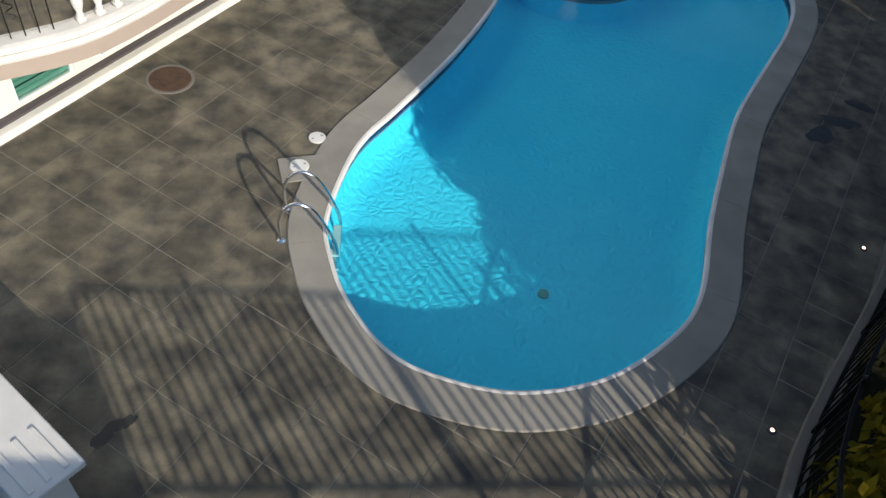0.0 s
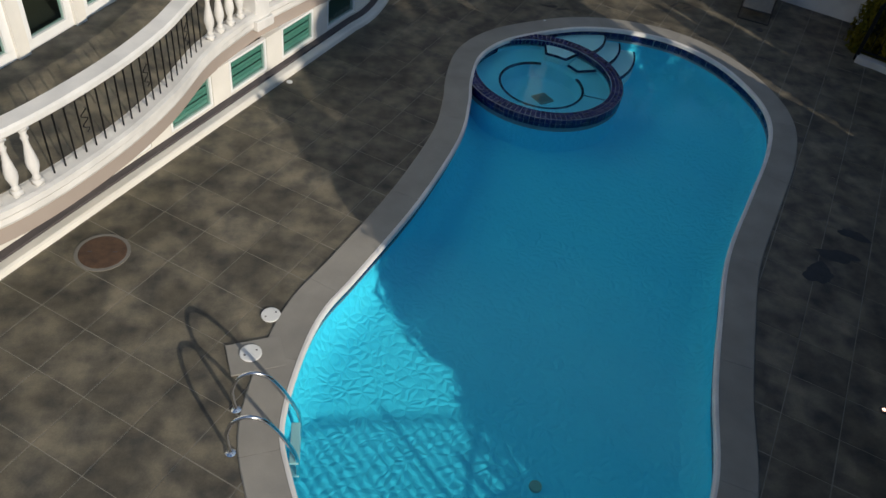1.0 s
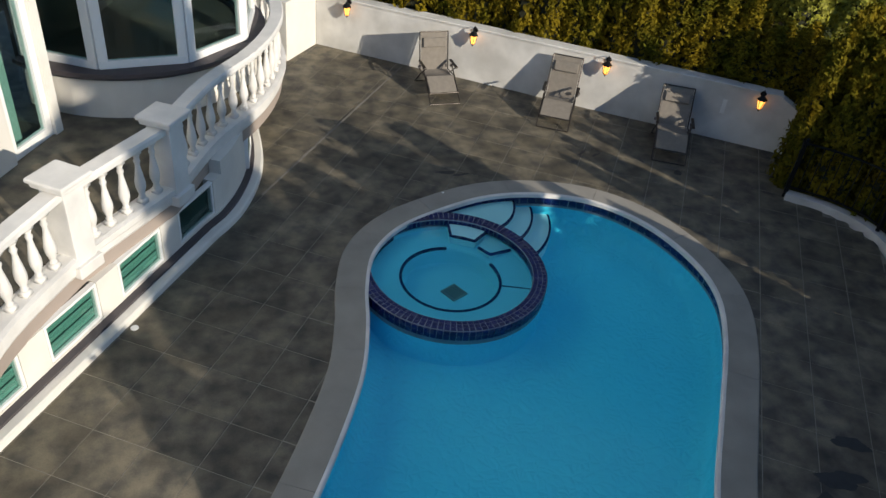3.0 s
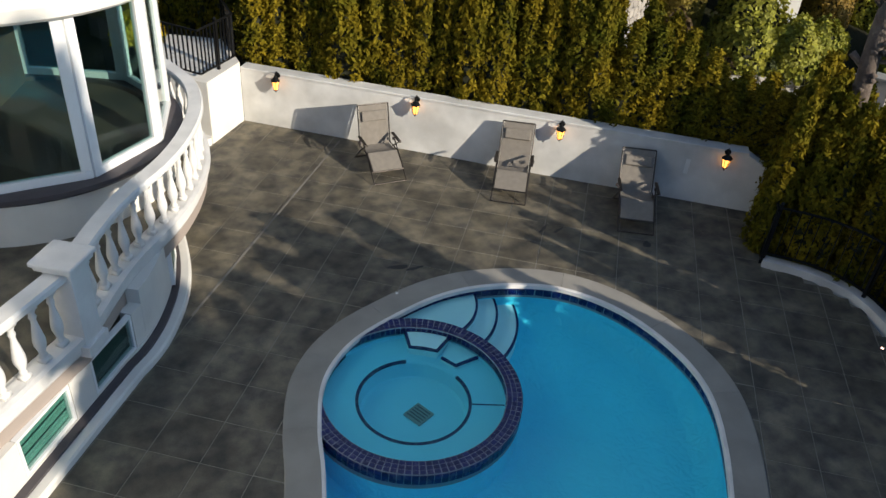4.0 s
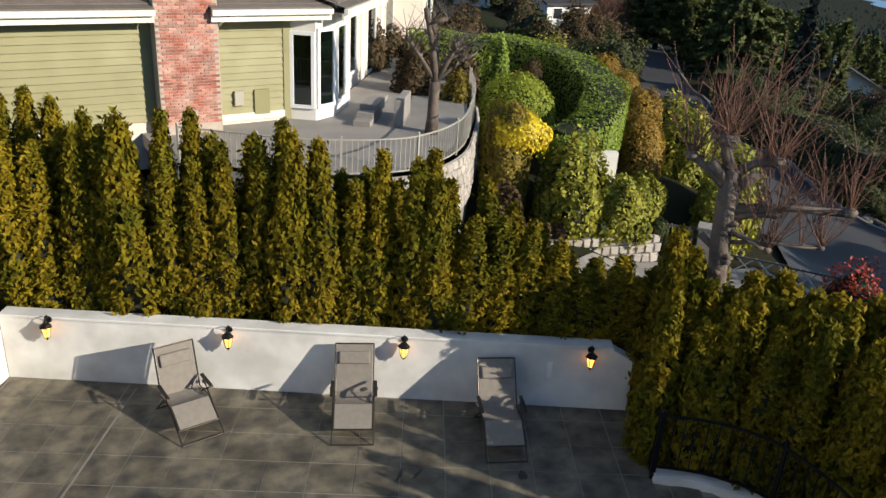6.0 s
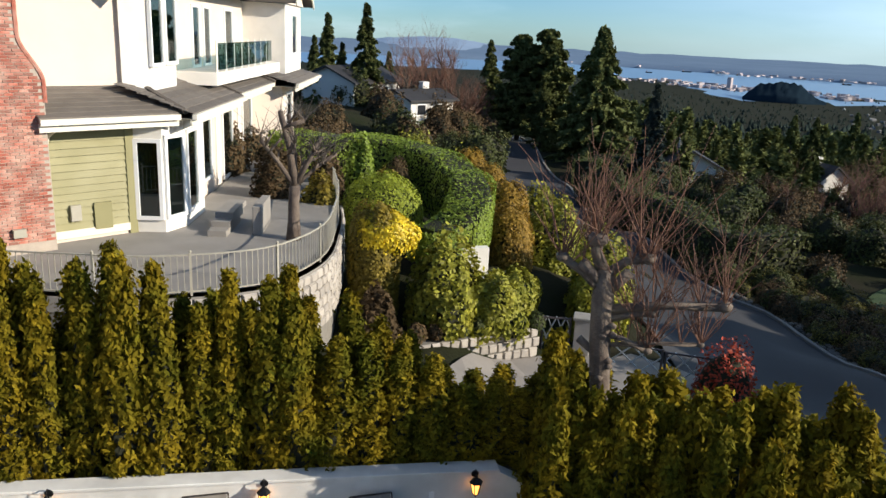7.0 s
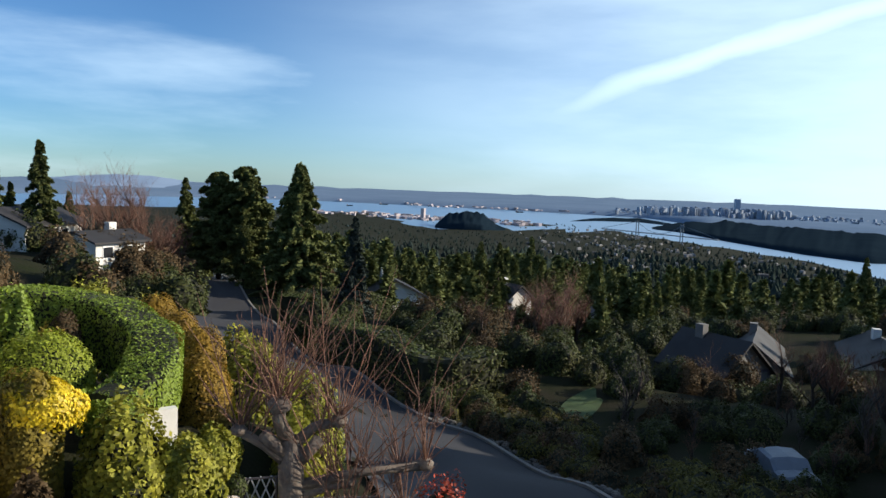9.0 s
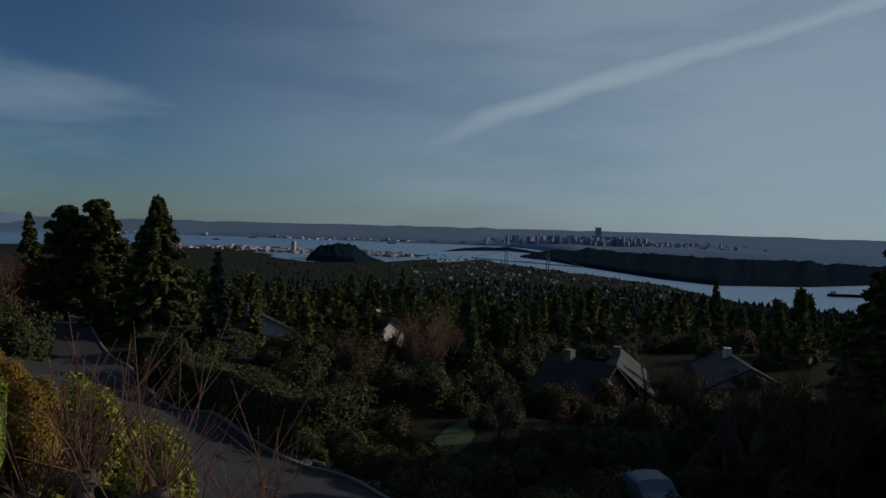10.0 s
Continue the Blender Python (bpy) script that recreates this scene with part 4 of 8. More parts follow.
# ---- loungers ----
def lounger(recline, label):
    """Folding zero-gravity lounger; its foot end points to -y."""
    e = thing("lounger", label, "lounger", "loungers along the wall")
    w = 0.31
    seat0, seat1 = Vector((0, -0.12, 0.42)), Vector((0, 0.30, 0.38))
    b = radians(recline)
    top = seat1 + Vector((0, math.sin(b), math.cos(b))) * 0.78
    foot = seat0 + Vector((0, -0.36, -0.22))

    def sheet(name, a, c, sag):
        m = Mesh()
        k = 8
        for i in range(k + 1):
            t = i / k
            p = a.lerp(c, t) + Vector((0, 0, -sag * math.sin(math.pi * t)))
            m.v += [(-w + 0.02, p.y, p.z), (w - 0.02, p.y, p.z), (-w + 0.02, p.y, p.z - 0.012), (w - 0.02, p.y, p.z - 0.012)]
        for i in range(k):
            q = i * 4
            m.f += [(q, q + 1, q + 5, q + 4), (q + 2, q + 6, q + 7, q + 3), (q, q + 4, q + 6, q + 2), (q + 1, q + 3, q + 7, q + 5)]
        m.f += [(0, 2, 3, 1), (k * 4, k * 4 + 1, k * 4 + 3, k * 4 + 2)]
        return part(name, m, SLING, e, smooth=False)

    sheet("seat", seat0, seat1, 0.03)
    sheet("backrest", seat1, top, -0.01)
    sheet("leg_rest", foot, seat0, -0.01)
    m = Mesh()
    hp = seat1.lerp(top, 0.72) + Vector((0, -0.035, 0.01))
    m.box((0, 0, 0), (0.5, 0.05, 0.2))
    part("head_cushion", m, SLING, e, "padded head cushion", bevel=0.022).matrix_basis = Matrix.Translation(hp) @ Matrix.Rotation(-b, 4, "X")
    for s in (-w, w):
        part("side_tube", Mesh().tube([(s, *foot[1:]), (s, *seat0[1:]), (s, *seat1[1:]), (s, *top[1:])], 0.013, 8), TUBE, e)
        part("leg", Mesh().tube([(s * 1.04, -0.62, 0.015), (s * 1.04, -0.2, 0.36), (s * 1.04, 0.12, 0.56)], 0.012, 8), TUBE, e)
        part("leg", Mesh().tube([(s * 1.04, 0.55, 0.015), (s * 1.04, 0.18, 0.36), (s * 1.04, -0.1, 0.56)], 0.012, 8), TUBE, e)
        part("armrest", Mesh().box((s * 1.1, 0.05, 0.60), (0.06, 0.44, 0.03)), TUBE, e, "dark plastic armrest", bevel=0.01)
        part("lock_knob", Mesh().lathe([(0.0, -0.02), (0.035, -0.02), (0.035, 0.02), (0.0, 0.02)], (s * 1.14, 0.2, 0.5), 12), DARK_TRIM, e)
    part("cross_bar", Mesh().tube([(-w, *top[1:]), (w, *top[1:])], 0.013, 8), TUBE, e)
    part("cross_bar", Mesh().tube([(-w, *foot[1:]), (w, *foot[1:])], 0.013, 8), TUBE, e)
    part("foot_bar", Mesh().tube([(-w * 1.04, -0.62, 0.015), (w * 1.04, -0.62, 0.015)], 0.012, 8), TUBE, e)
    part("foot_bar", Mesh().tube([(-w * 1.04, 0.55, 0.015), (w * 1.04, 0.55, 0.015)], 0.012, 8), TUBE, e)
    return e


l1 = lounger(15, "upright folding lounger with taupe mesh sling and bronze frame")
l1.matrix_basis = pose(5.5, 21.86, 0, 0, 0, 3)
l2 = lounger(24, "half-reclined folding lounger with taupe mesh sling and bronze frame")
l2.matrix_basis = pose(7.74, 20.56, 0, 0, 0, -29)
l3 = lounger(36, "reclined folding lounger with taupe mesh sling")
l3.matrix_basis = pose(9.56, 19.06, 0, 0, 0, -27)


# ---- wall lanterns ----
def lantern(x, y, z, a):
    e = thing("wall_lantern", "black iron wall lantern with lit amber glass", "wall lamp", "lanterns on the back wall", at=pose(x, y, z, 0, 0, a))
    def p(*args, **kw):
        o = part(*args, **kw)
        o.matrix_parent_inverse = Matrix()
        return o
    p("back_plate", Mesh().lathe([(0.0, 0), (0.05, 0.0), (0.06, 0.02), (0.045, 0.03), (0, 0.035)], (0, 0, 0), 12), IRON, e).matrix_basis = pose(0, 0, 0.1, 90, 0, 0)
    p("arm", Mesh().tube([(0, 0, 0.12), (0, -0.06, 0.19), (0, -0.12, 0.19), (0, -0.135, 0.12)], 0.011, 8), IRON, e)
    p("roof", Mesh().lathe([(0.10, 0.02), (0.105, 0.03), (0.07, 0.07), (0.03, 0.10), (0.02, 0.13), (0.0, 0.15)], (0, -0.135, 0.0), 6), IRON, e)
    p("glass_body", Mesh().lathe([(0.042, -0.16), (0.08, 0.02)], (0, -0.135, 0.0), 6), AMBER, e)
    for k in range(6):
        c, s = math.cos(k * math.pi / 3), math.sin(k * math.pi / 3)
        p("glazing_bar", Mesh().tube([(0.044 * c, -0.135 + 0.044 * s, -0.165), (0.084 * c, -0.135 + 0.084 * s, 0.02)], 0.006, 5), IRON, e)
    p("base_finial", Mesh().lathe([(0.0, -0.23), (0.016, -0.21), (0.01, -0.19), (0.045, -0.175), (0.05, -0.16), (0.0, -0.158)], (0, -0.135, 0), 8), IRON, e)
    return e


LANTERNS = [0.83, 3.78, 6.66, 9.74]
wang = math.degrees(math.atan2(wd.y, wd.x))
for s in LANTERNS:
    p = W0 + wd * s + wn * 0.006
    lantern(p.x, p.y, 1.06, wang if (W1 - W0).x > 0 else wang + 180)

# pale expansion joint across the deck
part("expansion_joint", Mesh().bar((1.6, 18.2, 0.0035), (5.02, 23.16, 0.0035), 0.035, 0.004), MORTAR, deck, "pale filled expansion joint")

# ---- planting ----
def blend(v, f, dv, df):
    return np.concatenate([v, dv]), np.concatenate([f, df + len(v)])


def cedar_data(high, wide, seed, count=2600, size=0.075, mat=None):
    """A columnar cedar: shade-coloured core and upright feathery sprays. Returns core and foliage meshes."""
    rng = np.random.default_rng(seed)
    ph = rng.uniform(0, 6.28, 6)

    def radius(t, a):
        body = wide / 2 * np.clip(1 - t ** 1.9, 0, 1) ** 0.9 * (0.78 + 0.22 * np.clip(t * 6, 0, 1))
        return body * (1 + 0.16 * np.sin(3 * a + ph[0] + 5 * t) + 0.13 * np.sin(5 * a + ph[1] - 9 * t) + 0.10 * np.sin(9 * t + ph[2]))

    m = Mesh()
    rows = 9
    for j in range(rows + 1):
        t = j / rows * 0.96
        for i in range(10):
            a = 2 * math.pi * i / 10
            r = float(radius(t, a)) * 0.72 + 0.005
            m.v.append((r * math.cos(a), r * math.sin(a), t * high))
    for j in range(rows):
        m.f += [(j * 10 + i, j * 10 + (i + 1) % 10, j * 10 + 10 + (i + 1) % 10, j * 10 + 10 + i) for i in range(10)]
    core = m.data("core", SHADE_CORE)
    # sprays: each is a little plume of blades leaning out and up
    k = count // 8
    t0, a0 = rng.uniform(0.0, 1.0, k) ** 0.9, rng.uniform(0, 2 * np.pi, k)
    r0 = radius(t0, a0) * rng.uniform(0.78, 1.05, k)
    root = np.stack([r0 * np.cos(a0), r0 * np.sin(a0), t0 * high * 0.985], 1)
    out = np.stack([np.cos(a0), np.sin(a0), np.full(k, 0.35)], 1)
    u = rng.uniform(0, 1, (k, 8))
    ln = 0.26 * wide * rng.uniform(0.6, 1.3, k)
    d = out * 0.45 + np.array([0, 0, 1.0]) + rng.normal(0, 0.25, (k, 3))
    d /= np.linalg.norm(d, axis=1, keepdims=True)
    c = root[:, None, :] + d[:, None, :] * (u * ln[:, None])[:, :, None] + rng.normal(0, 0.03, (k, 8, 3))
    nn = np.repeat(out[:, None, :], 8, 1)
    v, f = leaves(rng, c.reshape(-1, 3), nn.reshape(-1, 3), size, 2.2, 1.6)
    return core, leaf_mesh("foliage", v, f, mat or CEDAR)


def plant_of(name, label, cat, group, meshes, at):
    e = thing(name, label, cat, group, at=at)
    for nm, me in meshes:
        part(nm, me, None, e).matrix_parent_inverse = Matrix()
    return e


kinds = [cedar_data(h, w, 10 + i, 5600, 0.05) for i, (h, w) in enumerate(((3.3, 0.66), (3.1, 0.58), (3.5, 0.62), (2.9, 0.70), (3.2, 0.54)))]
masters = [plant_of("cedar_tree", "narrow columnar cedar, bronze-green, in the hedge behind the white wall", "tree", "cedar hedge",
                    [("core", c), ("foliage", f)], pose(-60, -60 - 3 * i, -8)) for i, (c, f) in enumerate(kinds)]
rng = random.Random(3)
placed = []
LW = (W1 - W0).length
s = 0.15
row = []
while s < LW + 0.5:
    t = s / LW
    top = float(np.interp(t, [0, 0.24, 0.5, 0.68, 0.78, 0.87, 1.0], [4.2, 4.3, 4.1, 3.8, 3.2, 2.7, 2.25]))
    for back, k in ((0.62, 1.0), (1.2, 0.98)):
        p = W0 + wd * (s + rng.uniform(-0.1, 0.1) + (0.25 if back > 1 else 0)) - wn * (back + rng.uniform(-0.08, 0.08))
        row.append((p.x, p.y, 1.0, (top - 1.0) * k * rng.uniform(0.82, 1.06)))
    s += 0.5
for k in range(10):
    for back in (1.9, 2.5):
        p = W0 - wd * (0.1 + 0.5 * k + rng.uniform(-0.1, 0.1)) - wn * (back + rng.uniform(-0.1, 0.1))
        row.append((p.x, p.y, 1.0, 3.2 * rng.uniform(0.85, 1.08)))
# the hedge runs on outside the curved kerb
EDGE = [p for p in offset(KERB, -1.35, False)]
for x, y, a in along([(13.05, 19.1)] + EDGE[2:], 0.5):
    c = x + 0.6 * y
    if c > 20.6:
        high = 2.95 + rng.uniform(-0.35, 0.3)
    elif c > 16.4:
        high = rng.choice((2.4, 2.8, 3.3))
    else:
        high = 4.7 + rng.uniform(-0.5, 0.4)
    if y > 4.6:
        row.append((x + rng.uniform(-0.1, 0.1), y + rng.uniform(-0.1, 0.1), -0.25, high))
        row.append((x + 0.75 * math.sin(-a) * -1 + rng.uniform(-0.15, 0.15), y - 0.5 + rng.uniform(-0.15, 0.15), -0.45, high * 0.95 + 0.2)) if c > 20.6 else None
row += [(12.2, 17.5, -0.25, 3.0), (11.95, 17.7, -0.25, 2.8), (12.35, 17.0, -0.25, 2.9), (12.45, 17.45, -0.3, 2.9)]
for k, (x, y, z, h) in enumerate(row):
    b = masters[k % 5]
    g = h / (3.3, 3.1, 3.5, 2.9, 3.2)[k % 5]
    w = rng.uniform(0.9, 1.1) * max(1.0, min(1.5, g)) * (1.5 if h > 4 and z < 0 else 1.0)
    o = copy_thing(b, pose(x, y, z, rng.uniform(-2, 2), rng.uniform(-2, 2), rng.uniform(0, 360)))
    o.scale = (w, w, g)
for b in masters:
    for o in (*b.children_recursive, b):
        bpy.data.objects.remove(o)


def shrub_data(rx, ry, rz, seed, count, size, mat, lump=0.12, lump_n=3, flat=False, up=0.2, square=2.0):
    """A rounded shrub: leaf blades over a lumpy shell, with a shade-coloured core."""
    rng = np.random.default_rng(seed)
    d = rng.normal(0, 1, (count, 3))
    d[:, 2] = np.abs(d[:, 2]) * (1.0 if not flat else 0.8) - 0.15
    d /= np.linalg.norm(d, axis=1, keepdims=True)
    d *= ((np.hypot(d[:, 0], d[:, 1]) ** square + np.abs(d[:, 2]) ** square) ** (-1.0 / square))[:, None]
    az, el = np.arctan2(d[:, 1], d[:, 0]), d[:, 2]
    ph = rng.uniform(0, 6.28, 4)

    def bulge(az, el):
        return 1 + lump * (np.sin(lump_n * az + ph[0] + 2 * el) + 0.7 * np.sin((lump_n + 2) * az - 5 * el + ph[1]) + 0.6 * np.sin(7 * el + ph[2]))

    c = d * np.array([rx, ry, rz]) * (bulge(az, el) * rng.uniform(0.86, 1.03, count))[:, None]
    c[:, 2] += rz * 0.12
    v, f = leaves(rng, c, d, size, 1.5, up, 0.3 if lump < 0.065 else 0.5)
    m = Mesh()
    for j in range(7):
        e = -0.15 + 1.13 * j / 6
        for i in range(14):
            a = 2 * math.pi * i / 14
            r = max(0.0, 1 - abs(e) ** square) ** (1 / square) * float(bulge(a, e)) * 0.86
            m.v.append((rx * r * math.cos(a), ry * r * math.sin(a), rz * (e * 0.86 + 0.12)))
    for j in range(6):
        m.f += [(j * 14 + i, j * 14 + (i + 1) % 14, j * 14 + 14 + (i + 1) % 14, j * 14 + 14 + i) for i in range(14)]
    return [("core", m.data("core", SHADE_CORE)), ("foliage", leaf_mesh("foliage", v, f, mat))]


LEAF_GREEN = material("hedge_leaf", (0.22, 0.295, 0.03), 0.6, spread=0.15, scale=1.2, fine=9, bump=0, second=(0.115, 0.175, 0.02), per_island=0.6, translucent=0.25)
LEAF_LIME = material("lime_leaf", (0.26, 0.30, 0.015), 0.65, spread=0.15, scale=1.2, fine=9, bump=0, second=(0.16, 0.21, 0.015), per_island=0.6, translucent=0.25)
LEAF_YELLOW = material("golden_leaf", (0.78, 0.60, 0.02), 0.55, spread=0.15, scale=1.2, fine=9, bump=0, second=(0.34, 0.25, 0.012), per_island=0.5, translucent=0.25)
LEAF_BRONZE = material("bronze_leaf", (0.28, 0.17, 0.012), 0.7, spread=0.15, scale=1.2, fine=9, bump=0, second=(0.17, 0.10, 0.012), per_island=0.6, translucent=0.25)
LEAF_OLIVE = material("olive_leaf", (0.23, 0.17, 0.012), 0.7, spread=0.15, scale=1.2, fine=9, bump=0, second=(0.10, 0.085, 0.01), per_island=0.6, translucent=0.25)
LEAF_RHODO = material("rhododendron_leaf", (0.28, 0.265, 0.03), 0.6, spread=0.15, scale=0.9, fine=6, bump=0, second=(0.09, 0.125, 0.02), per_island=0.9, translucent=0.2, spec=0.25)
LEAF_DARK = material("evergreen_leaf", (0.055, 0.07, 0.02), 0.6, spread=0.2, scale=0.4, fine=5, bump=0, second=(0.065, 0.055, 0.024), per_island=0.6, per_object=0.5, translucent=0.15, spec=0.15)
LEAF_BROWN = material("dry_leaf", (0.10, 0.066, 0.033), 0.7, spread=0.2, scale=0.7, fine=5, bump=0, second=(0.06, 0.044, 0.022), per_island=0.6, per_object=0.4, translucent=0.15, spec=0.15)
LEAF_RED = material("red_leaf", (0.42, 0.05, 0.015), 0.6, spread=0.15, scale=1.2, fine=9, bump=0, second=(0.15, 0.03, 0.012), per_island=0.6, translucent=0.25)
FIR = material("fir_needle", (0.11, 0.125, 0.04), 0.7, spread=0.2, scale=0.3, fine=3, bump=0, second=(0.065, 0.075, 0.026), per_island=0.6, per_object=0.3, translucent=0.1, spec=0.1)
SPRUCE = material("blue_spruce_needle", (0.05, 0.065, 0.055), 0.7, spread=0.2, scale=0.3, fine=3, bump=0, second=(0.035, 0.05, 0.04), per_island=0.6, translucent=0.1, spec=0.1)
TWIG = material("winter_twig", (0.16, 0.075, 0.045), 0.8, spread=0.2, scale=2, fine=20, bump=0.2, second=(0.10, 0.055, 0.04), per_island=0.4)
TWIG_GREY = material("grey_twig", (0.12, 0.10, 0.085), 0.85, spread=0.2, scale=2, fine=20, bump=0.2, per_object=0.3)
PALE_BARK = material("pale_bark", (0.145, 0.112, 0.086), 0.85, spread=0.25, scale=4, fine=30, bump=0.7, second=(0.075, 0.055, 0.045), amount=1.0, depth=0.02)


def bare_data(high, seed, mat, limbs=5, depth=4, spread=0.6, thick=0.09, whip=0.5, lean=0.0):
    """A leafless tree: trunk and limbs that fork down to twigs."""
    rng = random.Random(seed)
    trunk, twigs = Mesh(), Mesh()

    def grow(p, d, ln, r, level):
        pts, rad, q, dd = [p], [r], p.copy(), d.copy()
        for k in range(3):
            dd = (dd + Vector((rng.gauss(0, 0.13), rng.gauss(0, 0.13), rng.gauss(0.05, 0.1)))).normalized()
            q = q + dd * ln / 3
            pts.append(q.copy())
            rad.append(r * (1 - 0.14 * (k + 1)))
        (trunk if level < 2 else twigs).tube(pts, rad, 7 if level < 2 else (4 if level < 3 else 3))
        if level >= depth:
            return
        for k in range(limbs if level else limbs + 1):
            i = rng.randint(1, 3)
            side = Vector((rng.gauss(0, 1), rng.gauss(0, 1), rng.uniform(0.0, 0.6))).normalized()
            nd = (dd * (1 - spread) + side * spread + Vector((0, 0, 0.25))).normalized()
            grow(pts[i], nd, ln * rng.uniform(0.5, 0.78), rad[i] * 0.55, level + 1)

    grow(Vector((0, 0, 0)), Vector((lean, 0, 1)).normalized(), high * 0.42, thick, 0)
    return [("trunk", trunk.data("trunk", BARK, True)), ("twig_crown", twigs.data("twig_crown", mat))]


def conifer_data(high, wide, seed, mat, branches=90, blades=34, size=0.28, bare=0.08, droop=0.35, power=0.9):
    rng = np.random.default_rng(seed)
    cs, ns = [], []
    trunk = Mesh().tube([(0, 0, 0), (0, 0, high * 0.5), (0, 0, high * 0.98)], [wide * 0.045, wide * 0.03, 0.02], 7)
    for k in range(branches):
        t = bare + (1 - bare) * (k + rng.uniform(0, 1)) / branches
        a = rng.uniform(0, 2 * np.pi)
        ln = wide / 2 * (1 - t) ** power * rng.uniform(0.65, 1.15) + 0.03 * wide
        u = np.sqrt(rng.uniform(0.02, 1, blades))
        side = rng.normal(0, 0.12, blades) * ln * (1.05 - u)
        x, y = u * ln * math.cos(a) - side * math.sin(a), u * ln * math.sin(a) + side * math.cos(a)
        z = t * high - droop * ln * u ** 1.6 + 0.08 * ln * u + rng.normal(0, 0.03 * wide, blades) * 0.4 + (0.0 if t < 0.9 else 0.02 * high)
        cs.append(np.stack([x, y, z], 1))
        ns.append(np.tile([0.35 * math.cos(a), 0.35 * math.sin(a), 0.9], (blades, 1)))
    c = np.concatenate(cs)
    v, f = leaves(rng, c, np.concatenate(ns), size, 1.9, 0.0)
    return [("trunk", trunk.data("trunk", BARK)), ("crown", leaf_mesh("crown", v, f, mat))]


# ---- neighbour's clipped garden ----
def put_shrub(name, label, x, y, z, data, rot=0, cat="shrub", group=""):
    return plant_of(name, label, cat, group, data, pose(x, y, z, 0, 0, rot))


gold = put_shrub("golden_cedar", "tall clipped columnar conifer, bronze with a golden crown", 17.35, 29.0, -0.6, shrub_data(0.74, 0.74, 2.9, 21, 15000, 0.07, LEAF_OLIVE, 0.05, square=5.0))
for nm, me in shrub_data(0.92, 0.8, 0.8, 22, 7500, 0.07, LEAF_YELLOW, 0.06, square=2.6):
    o = part("golden_crown" if nm == "foliage" else "crown_core", me, None, gold, "bright golden crown" if nm == "foliage" else "")
    o.matrix_basis, o.matrix_parent_inverse = pose(0.22, -0.22, 2.2, 0, 8, -45), Matrix()
put_shrub("round_shrub", "clipped lime-green mounded shrub", 20.0, 31.9, 0.7, shrub_data(1.4, 1.3, 1.95, 23, 15000, 0.055, LEAF_LIME, 0.035, square=3.0))
for k, (x, y, z, rx, rz) in enumerate(((24.6, 30.2, -1.35, 0.95, 2.55), (26.7, 32.2, -1.1, 0.95, 2.65), (28.0, 34.6, -0.9, 0.95, 2.7), (29.3, 37.0, -0.7, 0.95, 2.7))):
    put_shrub("bronze_conifer", "clipped egg-shaped conifer, bronze-orange in winter", x, y, z, shrub_data(rx, rx, rz, 30 + k, 12000, 0.07, LEAF_BRONZE, 0.035, square=3.2), group="bronze conifers")
for k, (x, y, z, rx, ry, rz) in enumerate(((18.75, 27.35, -0.9, 1.15, 1.05, 2.45), (19.9, 26.7, -1.0, 1.15, 0.95, 1.5), (22.2, 27.6, -1.2, 0.8, 0.7, 1.3), (24.4, 26.0, -2.0, 1.1, 0.9, 2.2), (25.9, 27.0, -2.0, 1.3, 1.1, 2.6), (27.0, 30.0, -1.4, 1.2, 1.0, 2.6), (29.0, 32.4, -1.4, 1.2, 1.1, 2.6))):
    put_shrub("rhododendron", "broad-leaved rhododendron, yellow-green in the sun", x, y, z, shrub_data(rx, ry, rz, 40 + k, 4200, 0.115, LEAF_RHODO, 0.12), group="rhododendrons")
for k in range(7):
    put_shrub("box_ball", "small dark clipped ball shrub along the stone wall", 17.3 + 0.62 * k, 27.0 - 0.2 * k, -0.75 - 0.02 * k, shrub_data(0.3, 0.3, 0.42, 50 + k, 420, 0.06, LEAF_BROWN if k < 2 else LEAF_DARK, 0.05), group="clipped balls")

put_shrub("yellow_shrub", "small bright yellow-leaved shrub behind the iron railing", 1.45, 26.75, 1.0, shrub_data(0.55, 0.4, 0.6, 58, 1500, 0.09, LEAF_YELLOW, 0.12))

